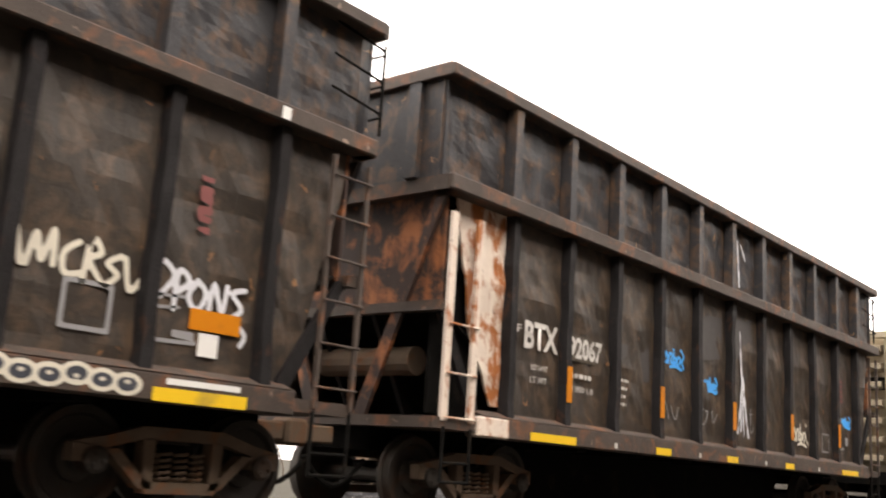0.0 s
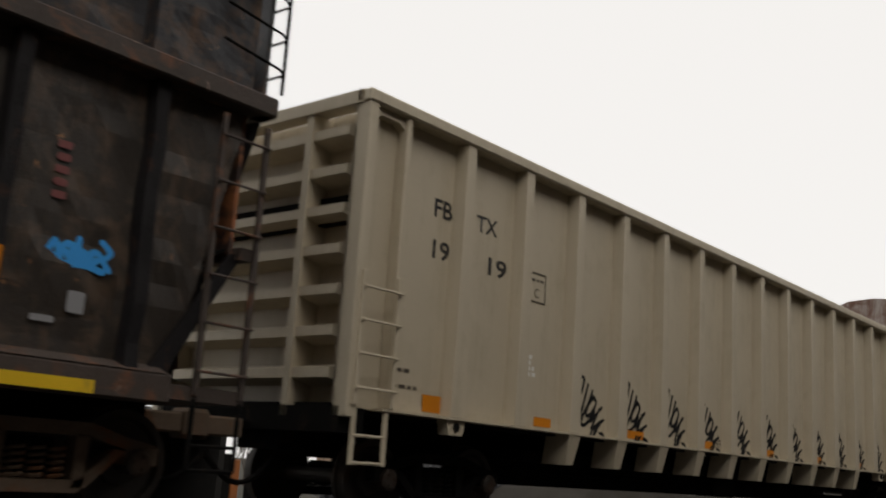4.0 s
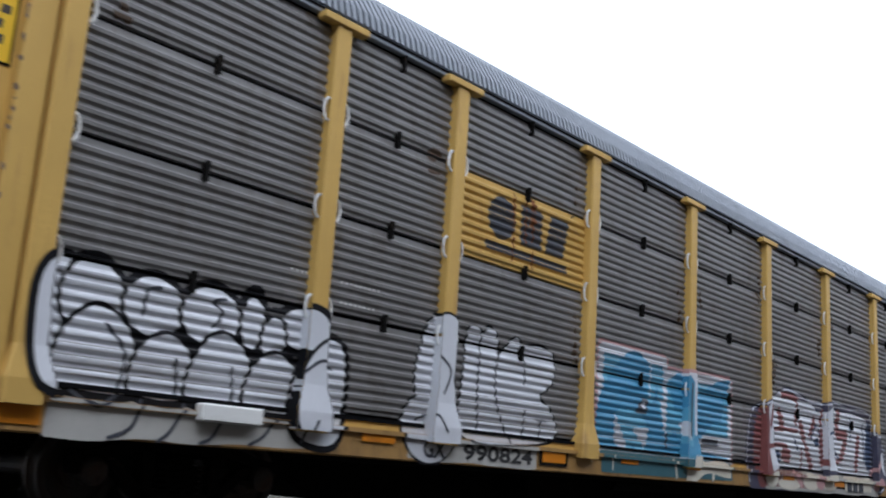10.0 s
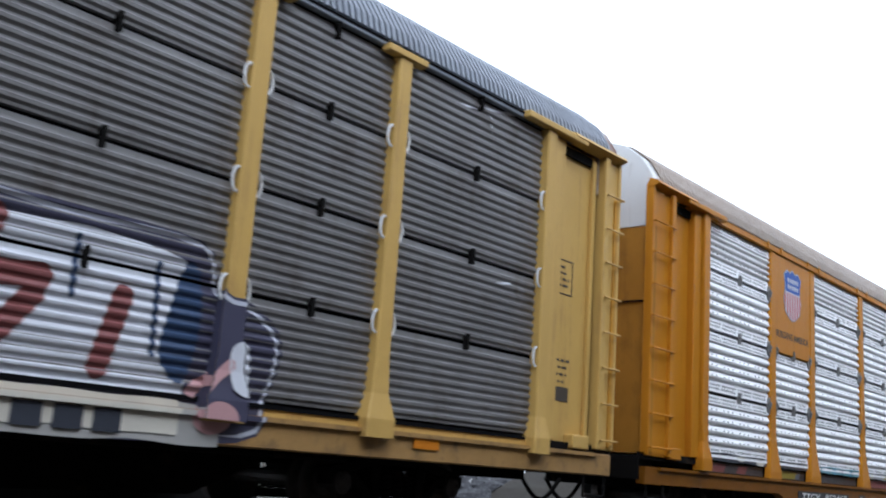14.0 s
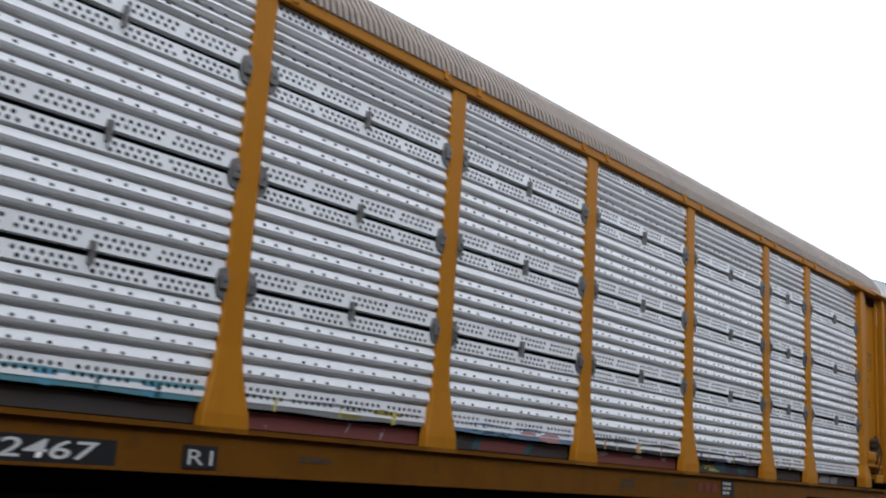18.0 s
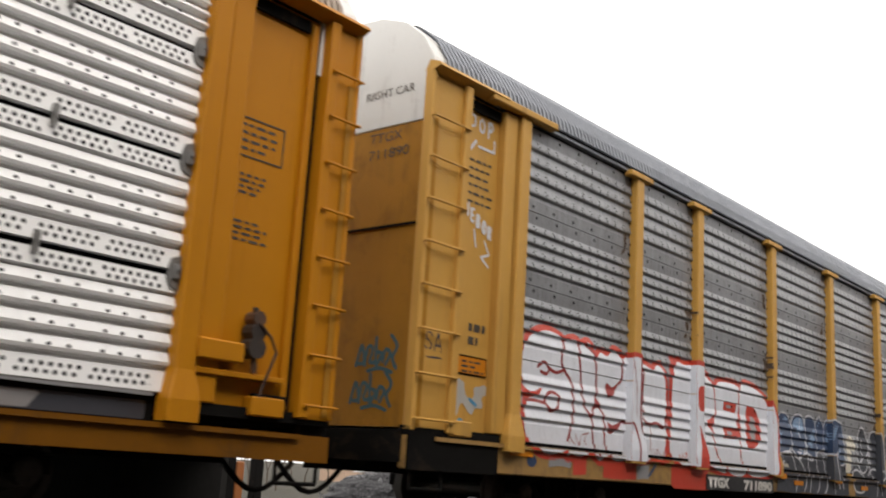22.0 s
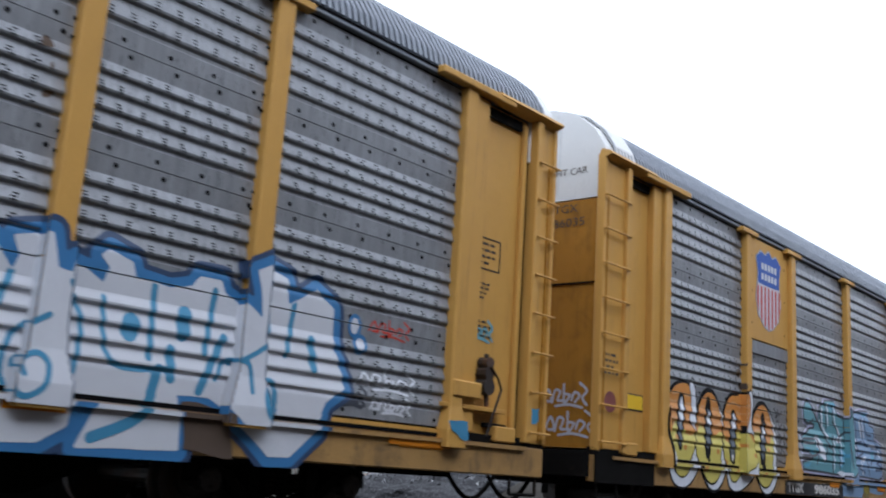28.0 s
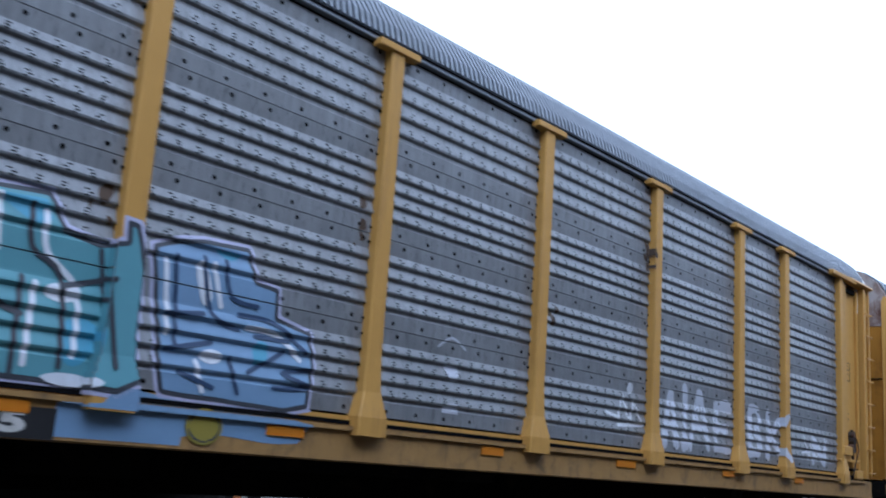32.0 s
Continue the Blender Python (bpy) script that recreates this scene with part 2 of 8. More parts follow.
# ---- mesh helpers ----
def box(bm, x0, x1, y0, y1, z0, z1, chamfer=0.0):
    vs = [bm.verts.new(p) for p in ((x0, y0, z0), (x1, y0, z0), (x1, y1, z0), (x0, y1, z0), (x0, y0, z1), (x1, y0, z1), (x1, y1, z1), (x0, y1, z1))]
    fs = [bm.faces.new([vs[i] for i in q]) for q in ((0, 1, 5, 4), (1, 2, 6, 5), (2, 3, 7, 6), (3, 0, 4, 7), (4, 5, 6, 7), (3, 2, 1, 0))]
    if chamfer:
        bmesh.ops.bevel(bm, geom=list({e for f in fs for e in f.edges}), offset=chamfer, segments=1, affect="EDGES")
    return bm


def rod(bm, a, b, r, n=8):
    """A round bar from a to b."""
    a, b = Vector(a), Vector(b)
    d = (b - a).normalized()
    u = d.orthogonal().normalized()
    w = d.cross(u)
    ring = [[bm.verts.new(p + r * (math.cos(k * math.tau / n) * u + math.sin(k * math.tau / n) * w)) for k in range(n)] for p in (a, b)]
    for k in range(n):
        bm.faces.new((ring[0][k], ring[0][(k + 1) % n], ring[1][(k + 1) % n], ring[1][k]))
    bm.faces.new(ring[0][::-1])
    bm.faces.new(ring[1])
    return bm


def prism(bm, outline, axis, a, b):
    """An outline of 2D points drawn out from a to b along the axis x, y or z (closed at both ends)."""
    put = {"x": lambda p, t: (t, p[0], p[1]), "y": lambda p, t: (p[0], t, p[1]), "z": lambda p, t: (p[0], p[1], t)}[axis]
    ends = [[bm.verts.new(put(p, t)) for p in outline] for t in (a, b)]
    n = len(outline)
    for k in range(n):
        bm.faces.new((ends[0][k], ends[0][(k + 1) % n], ends[1][(k + 1) % n], ends[1][k]))
    bm.faces.new(ends[0][::-1])
    bm.faces.new(ends[1])
    return bm


def tube(bm, pts, r, n=6):
    """A bent round bar through points."""
    pts = [Vector(p) for p in pts]
    rings = []
    for k, p in enumerate(pts):
        d = (pts[min(k + 1, len(pts) - 1)] - pts[max(k - 1, 0)]).normalized()
        u = d.cross(Vector((0.3, 0.2, 1.0))).normalized()
        w = d.cross(u)
        rings.append([bm.verts.new(p + r * (math.cos(a * math.tau / n) * u + math.sin(a * math.tau / n) * w)) for a in range(n)])
    for a, b in zip(rings, rings[1:]):
        for k in range(n):
            bm.faces.new((a[k], a[(k + 1) % n], b[(k + 1) % n], b[k]))
    bm.faces.new(rings[0][::-1])
    bm.faces.new(rings[-1])
    return bm


def lathe(bm, profile, axis_y, n=28, centre=(0, 0)):
    """Turns (y, radius) points round a line along y through centre (x, z)."""
    rings = [[bm.verts.new((centre[0] + r * math.cos(k * math.tau / n), axis_y + y, centre[1] + r * math.sin(k * math.tau / n))) for k in range(n)] for y, r in profile]
    for a, b in zip(rings, rings[1:]):
        for k in range(n):
            bm.faces.new((a[k], a[(k + 1) % n], b[(k + 1) % n], b[k]))
    bm.faces.new(rings[0])
    bm.faces.new(rings[-1][::-1])
    return bm


def mesh_of(name, bm, mat):
    bmesh.ops.recalc_face_normals(bm, faces=bm.faces)
    me = bpy.data.meshes.new(name)
    bm.to_mesh(me)
    bm.free()
    me.materials.append(mat)
    return me


def part(name, bm, mat, parent, label="", at=(0, 0, 0)):
    """Links a bmesh, or a mesh that alike parts share, as one object under its thing."""
    me = mesh_of(name, bm, mat) if isinstance(bm, bmesh.types.BMesh) else bm
    ob = new(name, me)
    ob.parent = parent
    ob.location = at
    return tagged(ob, label) if label else ob


def B(*a):
    return box(bmesh.new(), *a)


def letters(text, mat, parent, x, z, height, y, width=None, name="lettering", label="", lean=0.0, bold=0.0):
    """Stencilled words on a side: baseline start at x, z, face at depth y, read from the camera's side."""
    cu = bpy.data.curves.new(name, "FONT")
    cu.body, cu.size, cu.extrude, cu.shear, cu.offset, cu.resolution_u = text, height / 0.72, 0.0, lean, bold, 3
    ob = bpy.data.objects.new(name, cu)
    scene.collection.objects.link(ob)
    me = bpy.data.meshes.new_from_object(ob.evaluated_get(bpy.context.evaluated_depsgraph_get()))
    bpy.data.objects.remove(ob)
    xs = [v.co.x for v in me.vertices]
    k = width / (max(xs) - min(xs)) if width else 1.0
    x0 = min(xs)
    for v in me.vertices:
        v.co = (x + (v.co.x - x0) * k, y, z + v.co.y)
    me.materials.clear()
    me.materials.append(mat)
    return part(name, me, mat, parent, label)


def bars(mat, parent, x, z, width, rows, y, height=0.04, pitch=0.09, name="small_print", seed=1):
    """Small print too worn to read: short bars in rows."""
    rnd = random.Random(seed)
    bm = bmesh.new()
    for r in range(rows):
        p, end = x, x + width * rnd.uniform(0.65, 1.0)
        while p < end:
            w = rnd.uniform(0.04, 0.12)
            q = min(p + w, x + width)
            vs = [bm.verts.new(c) for c in ((p, y, z - r * pitch), (q, y, z - r * pitch), (q, y, z - r * pitch + height), (p, y, z - r * pitch + height))]
            bm.faces.new(vs)
            p += w + 0.03
    return part(name, bm, mat, parent)


def patch(mat, parent, x0, x1, z0, z1, y, name="reflective_strip", label=""):
    return part(name, B(x0, x1, y - 0.004, y + 0.003, z0, z1), mat, parent, label)


# ---- running gear ----
CARS = []        # (empty, place along the train)
WHEELS = []      # (wheelset, radius, place in its truck)


def truck(car, x, r, mid, colour="brownsteel", spread=1.75):
    """A two-axle truck under a car: bolster with side frames, springs and wheelsets."""
    bm = bmesh.new()
    box(bm, -0.16, 0.16, mid - 1.0, mid + 1.0, r - 0.12, r + 0.16, 0.03)
    tr = part("wheel_truck", bm, M["black"], car, at=(x, 0, 0))
    h = spread / 2
    for side in (-1, 1):
        y = mid + side * 0.98
        bm = bmesh.new()
        out = [(-h - 0.2, r + 0.14), (-h + 0.1, r + 0.2), (-0.42, r + 0.3), (0.42, r + 0.3), (h - 0.1, r + 0.2), (h + 0.2, r + 0.14), (h + 0.2, r + 0.02),
               (h - 0.12, r + 0.06), (0.38, r - 0.24), (-0.38, r - 0.24), (-h + 0.12, r + 0.06), (-h - 0.2, r + 0.02)]
        hole1 = [(-h + 0.16, r + 0.1), (-0.42, r + 0.19), (-0.36, r - 0.08)]
        # upper chord, lower chord and struts, with the windows of the casting left open
        for poly in ([out[0], out[1], out[2], out[3], out[4], out[5], (h - 0.1, r + 0.1), (0.42, r + 0.19), (-0.42, r + 0.19), (-h + 0.1, r + 0.1)],
                     [(-h - 0.2, r + 0.13), (-h + 0.12, r + 0.1), (-h + 0.12, r - 0.02), (-h - 0.2, r - 0.02)],
                     [(h + 0.2, r + 0.13), (h - 0.12, r + 0.1), (h - 0.12, r - 0.02), (h + 0.2, r - 0.02)],
                     [(-h + 0.1, r + 0.09), (-h + 0.22, r + 0.1), (-0.28, r - 0.22), (-0.42, r - 0.22)],
                     [(h - 0.1, r + 0.09), (h - 0.22, r + 0.1), (0.28, r - 0.22), (0.42, r - 0.22)],
                     [(-0.42, r - 0.16), (0.42, r - 0.16), (0.36, r - 0.26), (-0.36, r - 0.26)],
                     [(-0.42, r + 0.2), (-0.30, r + 0.2), (-0.30, r - 0.18), (-0.40, r - 0.18)],
                     [(0.42, r + 0.2), (0.30, r + 0.2), (0.30, r - 0.18), (0.40, r - 0.18)]):
            prism(bm, poly, "y", y - 0.07, y + 0.07)
        part("side_frame", bm, M[colour], tr)
        for k in (-0.17, 0.0, 0.17):
            bm = bmesh.new()
            turns, n = 5, 8
            pts = [(k + 0.07 * math.cos(a * math.tau / n), y + 0.07 * math.sin(a * math.tau / n), r - 0.17 + 0.26 * a / (turns * n)) for a in range(turns * n + 1)]
            tube(bm, pts, 0.016, 5)
            part("spring", bm, M[colour], tr)
    for ax in (-h, h):
        bm = bmesh.new()
        for side in (-1, 1):
            y = mid + side * 0.75
            s = side
            lathe(bm, [(-s * 0.09, r * 0.45), (-s * 0.09, r + 0.028), (-s * 0.055, r + 0.028), (-s * 0.04, r), (s * 0.065, r - 0.006), (s * 0.065, r - 0.07),
                       (s * 0.02, r - 0.1), (s * 0.0, r * 0.45), (s * 0.05, r * 0.42), (s * 0.07, 0.14)], y)
            lathe(bm, [(s * 0.07, 0.085), (s * 0.19, 0.085), (s * 0.2, 0.115), (s * 0.34, 0.115), (s * 0.36, 0.085)], y, 12)
            for k in range(3):
                a = k * math.tau / 3
                box(bm, 0.06 * math.cos(a) - 0.016, 0.06 * math.cos(a) + 0.016, y + s * 0.35, y + s * 0.375, 0.06 * math.sin(a) - 0.016, 0.06 * math.sin(a) + 0.016)
        lathe(bm, [(-0.7, 0.08), (0.7, 0.08)], mid, 12)
        ws = part("wheelset", bm, M["wheel"], tr, at=(ax, 0, r))
        WHEELS.append((ws, r, (ax, 0, r)))
    return tr


def coupler(car, x, out, mid, z=0.85):
    """The drawbar and knuckle that stick out of a car's end; out is -1 or 1."""
    bm = bmesh.new()
    box(bm, *sorted((x, x + out * 0.62)), mid - 0.09, mid + 0.09, z - 0.1, z + 0.1, 0.02)
    box(bm, *sorted((x + out * 0.5, x + out * 0.78)), mid - 0.16, mid + 0.14, z - 0.15, z + 0.15, 0.04)
    part("coupler", bm, M["brownsteel"], car)
    bm = bmesh.new()
    pts = [(x - out * 0.3 + out * 0.95 * k / 8, mid - 0.3, z - 0.25 - 0.3 * math.sin(k / 8 * math.pi)) for k in range(9)]
    tube(bm, pts, 0.03)
    part("air_hose", bm, M["black"], car)


def ladder(car, xa, xb, z0, z1, rungs, y, mat, name="ladder", rail=0.05, bow=0.05, levels=None):
    """Two flat rails with round rungs."""
    bm = bmesh.new()
    for x in (xa, xb):
        box(bm, x - rail / 2, x + rail / 2, y - 0.03, y + 0.02, z0, z1, 0.006)
    la = part(name, bm, mat, car)
    for k in range(rungs):
        z = levels[k] if levels else z0 + (z1 - z0) * (k + 0.5) / rungs
        bm = bmesh.new()
        rod(bm, (xa - 0.02, y - bow, z), (xb + 0.02, y - bow, z), 0.013, 7)
        rod(bm, (xa, y - bow, z), (xa, y, z), 0.013, 6)
        rod(bm, (xb, y - bow, z), (xb, y, z), 0.013, 6)
        part("rung", bm, mat, la)
    return la


# ---- dark high-side gondolas ----
W = 3.16                     # body width of the cars


def car_thing(name, place, label, category):
    ob = new(name)
    tagged(ob, label, category, "cars of the freight train")
    CARS.append((ob, place))
    return ob


def scraps(bm, rnd, n, x0, x1, z0, z1, y, size):
    """Thin irregular flecks lying on a side."""
    for _ in range(n):
        cx, cz, r = rnd.uniform(x0, x1), rnd.uniform(z0, z1), rnd.uniform(0.4, 1.0) * size
        k = rnd.randint(5, 8)
        vs = [bm.verts.new((cx + r * rnd.uniform(0.5, 1.2) * math.cos(a * math.tau / k), y, cz + r * rnd.uniform(0.6, 1.6) * math.sin(a * math.tau / k))) for a in range(k)]
        bm.faces.new(vs)


def dented(corners, y, rnd):
    """A steel sheet, bulged and dented between the ribs, with its back a hand's width behind."""
    xs, zs = [c[0] for c in corners], [c[1] for c in corners]
    x0, x1, z0, z1 = min(xs), max(xs), min(zs), max(zs)
    bm = bmesh.new()
    prism(bm, corners, "y", y, y + 0.03)
    for k in range(1, 9):
        bmesh.ops.bisect_plane(bm, geom=bm.verts[:] + bm.edges[:] + bm.faces[:], plane_co=(x0 + (x1 - x0) * k / 9, 0, 0), plane_no=(1, 0, 0))
    for k in range(1, 13):
        bmesh.ops.bisect_plane(bm, geom=bm.verts[:] + bm.edges[:] + bm.faces[:], plane_co=(0, 0, z0 + (z1 - z0) * k / 13), plane_no=(0, 0, 1))
    off = rnd.uniform(0, 50)
    for v in bm.verts:
        u = (v.co.x - x0) / (x1 - x0)
        t = (v.co.z - z0) / (z1 - z0)
        edge = max(0.0, min(1, 9 * u, 9 * (1 - u))) * max(0.0, min(1, 6 * t, 6 * (1 - t)))
        v.co.y += edge * (0.05 * noise.noise((v.co.x * 1.3 + off, 0, v.co.z * 1.3)) + 0.03 * noise.noise((v.co.x * 4 + off, 3, v.co.z * 4)))
    return bm


def dark_gondola(place, label, front_white):
    L = 14.9
    car = car_thing("gondola_car", place, label, "freight car")
    ribs = [1.25 + 1.24 * k for k in range(11)]
    rnd = random.Random(int(place * 10))
    low_ribs = [x + 0.15 for x in ribs]
    low_edges = [0.14] + low_ribs + [L - 0.14]
    edges = [0.14] + ribs + [L - 0.14]
    for k, (a, b) in enumerate(zip(edges, edges[1:])):
        c, d = low_edges[k], low_edges[k + 1]
        low = (0.55 if k == len(edges) - 2 else 0.0)
        out = [(c, 1.15), (d - low, 1.15), (d, 3.62), (c, 3.62)]
        if k == 0:
            out = [(1.18, 1.3), (d, 1.3), (d, 3.62), (0.36, 3.62), (0.74, 2.05), (0.98, 1.64)]
        bm = dented(out, 0.17, rnd)
        first = k == 0 and front_white
        part("side_sheet", bm, M["gon_rust"] if first else M["gon"], car, "flaking white paint over rust" if first else "")
        if k == 0:
            a = -0.02
        part("upper_side_sheet", dented([(a, 3.76), (b, 3.76), (b, 4.95), (a, 4.95)], 0.15, rnd), M["gon_upper"], car)
    bent = []
    for _ in range(4):
        bm = bmesh.new()
        rings = []
        for k in range(9):
            z, dx, dy = 1.06 + (3.62 - 1.06) * k / 8, rnd.uniform(-0.016, 0.016), rnd.uniform(-0.012, 0.012)
            foot = 0.035 if k == 0 else 0.0
            rings.append([bm.verts.new((x + dx, y + (dy if y < 0.1 else 0), z)) for x, y in ((-0.06, 0.045 - foot), (0.06, 0.045 - foot), (0.066, 0.08), (0.075, 0.17), (-0.075, 0.17), (-0.066, 0.08))])
        for a, b in zip(rings, rings[1:]):
            for q in range(6):
                bm.faces.new((a[q], a[(q + 1) % 6], b[(q + 1) % 6], b[q]))
        bm.faces.new(rings[0])
        bm.faces.new(rings[-1][::-1])
        bent.append(mesh_of("rib", bm, M["gon_rib"]))
    upper = mesh_of("upper_rib", prism(bmesh.new(), [(-0.07, -0.02), (0.07, -0.02), (0.075, 0.14), (-0.075, 0.14)], "z", 3.76, 4.94), M["gon_upper"])
    for x in ribs:
        ob = part("rib", bent[round(x / 1.24) % 4], None, car, at=(x + 0.15, 0, 0))
        ob.rotation_euler = (0, radians(rnd.uniform(-0.35, 0.35)), 0)
        part("upper_rib", upper, None, car, at=(x, 0, 0))
    bm = box(bmesh.new(), -0.02, L + 0.02, -0.06, 0.2, 3.6, 3.78, 0.015)
    part("middle_rail", bm, M["gon_rail"], car)
    part("top_rail", B(-0.1, L + 0.02, -0.06, 0.16, 4.92, 5.07, 0.015), M["gon_rail"], car)
    bm = box(bmesh.new(), 0.75, L - 0.75, -0.02, 0.2, 0.93, 1.17, 0.02)
    part("side_sill", bm, M["gon_rail"], car)
    bm = bmesh.new()
    prism(bm, [(-0.02, 1.17), (0.16, 1.17), (0.16, 1.24)], "x", 0.8, L - 0.8)
    part("sill_ledge", bm, M["gon_rail"], car)
    # far side, floor and inside
    part("far_side", B(0.14, L - 0.14, W - 0.2, W - 0.1, 1.15, 4.95), M["gon"], car)
    part("far_top_rail", B(-0.1, L, W - 0.16, W + 0.06, 4.92, 5.07), M["gon_rail"], car)
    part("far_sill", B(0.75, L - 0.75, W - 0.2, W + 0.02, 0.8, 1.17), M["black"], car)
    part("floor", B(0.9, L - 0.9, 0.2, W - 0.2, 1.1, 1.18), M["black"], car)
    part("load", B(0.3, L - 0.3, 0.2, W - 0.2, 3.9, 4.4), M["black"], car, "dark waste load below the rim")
    # belly deepened, near black, to keep the view under the car dark
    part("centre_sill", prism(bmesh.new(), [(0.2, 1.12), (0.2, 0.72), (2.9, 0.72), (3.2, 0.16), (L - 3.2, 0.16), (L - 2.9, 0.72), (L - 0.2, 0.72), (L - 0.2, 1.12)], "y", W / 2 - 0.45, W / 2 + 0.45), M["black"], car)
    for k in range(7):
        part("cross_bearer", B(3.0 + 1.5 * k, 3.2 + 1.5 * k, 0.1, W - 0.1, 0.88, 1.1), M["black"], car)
    for end, sx in ((0, 1), (L, -1)):
        def X(a, b):
            return tuple(sorted((end + sx * a, end + sx * b)))
        rust = M["gon_endrust"]
        part("upper_end_sheet", B(*X(0.0, 0.05), 0.12, W - 0.12, 3.76, 4.95), M["gon_upper"], car)
        part("end_top_rail", B(*X(-0.1, 0.1), 0.0, W, 4.93, 5.08), M["gon_rail"], car)
        part("end_middle_rail", B(*X(-0.03, 0.12), 0.0, W, 3.6, 3.77), M["gon_rail"], car)
        for y in (0.55, 1.6, 2.6):
            part("upper_end_rib", B(*X(-0.08, 0.0), y - 0.09, y + 0.09, 3.78, 4.93), M["gon_upper"], car)
        part("end_sheet", B(*X(0.16, 0.2), 0.16, W - 0.16, 2.3, 3.62), rust, car, "rust-eaten brown end sheet")
        bm = prism(bmesh.new(), [(end + sx * 0.18, 2.35), (end + sx * 0.22, 2.35), (end + sx * 2.3, 1.15), (end + sx * 2.25, 1.15)], "y", 0.2, W - 0.2)
        part("slope_sheet", bm, M["black"], car)
        part("cross_beam", B(*X(0.02, 0.16), 0.05, W - 0.05, 2.25, 2.36), M["gon_rail"], car)
        for y in (0.12, 1.1, 2.0, W - 0.14):
            bm = prism(bmesh.new(), [(end + sx * 0.08, 2.3), (end + sx * 0.2, 2.3), (end + sx * 0.95, 1.15), (end + sx * 0.75, 1.15)], "y", y, y + 0.06)
            part("end_brace", bm, M["gon_rib"], car)
        for y, q in ((0.1, 1), (W - 0.1, -1)):
            bm = prism(bmesh.new(), [(y, 3.55), (y + q * 0.13, 3.55), (y + q * 1.18, 1.1), (y + q * 1.0, 1.1)], "x", *X(0.05, 0.11))
            part("corner_brace", bm, M["gon_endrust"] if front_white and end == 0 else M["gon_rib"], car)
        bm = bmesh.new()
        rod(bm, (end + sx * 0.45, 0.7, 1.75), (end + sx * 0.45, 2.2, 1.75), 0.17, 14)
        part("air_tank", bm, M["brownsteel"], car)
        if front_white and end == 0:
            part("corner_plate", B(0.74, 1.32, -0.03, 0.14, 0.93, 1.16, 0.02), M["gon_rust"], car, "white-painted corner plate")
            # black sheet stands in for the dark recess behind the corner
            part("corner_back", B(0.2, 1.1, 0.3, 0.34, 1.15, 3.6), M["black"], car)
        part("end_platform", B(*X(-0.02, 0.9), 0.02, W - 0.02, 0.98, 1.1), M["gon_rail"], car)
        light = M["gon_rust"] if (front_white and end == 0) else M["gon_rail"]
        xa, xb = X(0.02, 0.5)
        if front_white and end == 0:
            xa, xb = 0.17, 0.64
            ladder(car, xa, xb, 1.06, 3.38, 3, 0.04, light, "side_ladder", 0.11, levels=(1.1, 1.58, 2.12))
        else:
            ladder(car, xa, xb, 1.02, 3.5, 6, 0.02, light, "side_ladder", 0.075 if end == 0 else 0.05)
        bm = bmesh.new()
        for x in (xa, xb):
            rod(bm, (x, 0.02, 1.0), (x, 0.02, 0.42), 0.022, 6)
        rod(bm, (xa, 0.02, 0.62), (xb, 0.02, 0.62), 0.016, 6)
        rod(bm, (xa, 0.02, 0.42), (xb, 0.02, 0.42), 0.018, 6)
        part("stirrup_step", bm, M["black"], car)
        for z in (4.1, 4.45, 4.8) if end else ():
            bm = bmesh.new()
            tube(bm, [(end + sx * 0.55, 0.1, z + 0.12), (end - sx * 0.04, 0.02, z), (end - sx * 0.16, 0.1, z), (end - sx * 0.16, 0.55, z)], 0.014)
            part("grab_iron", bm, M["black"], car)
        for y in (0.1, 0.55) if end else ():
            part("grab_rail", rod(bmesh.new(), (end - sx * 0.16, y, 3.9), (end - sx * 0.16, y, 4.9), 0.02, 6), M["black"], car)
        coupler(car, end, -sx, W / 2)
    truck(car, 1.5, 0.45, W / 2)
    truck(car, L - 1.5, 0.45, W / 2)
    return car


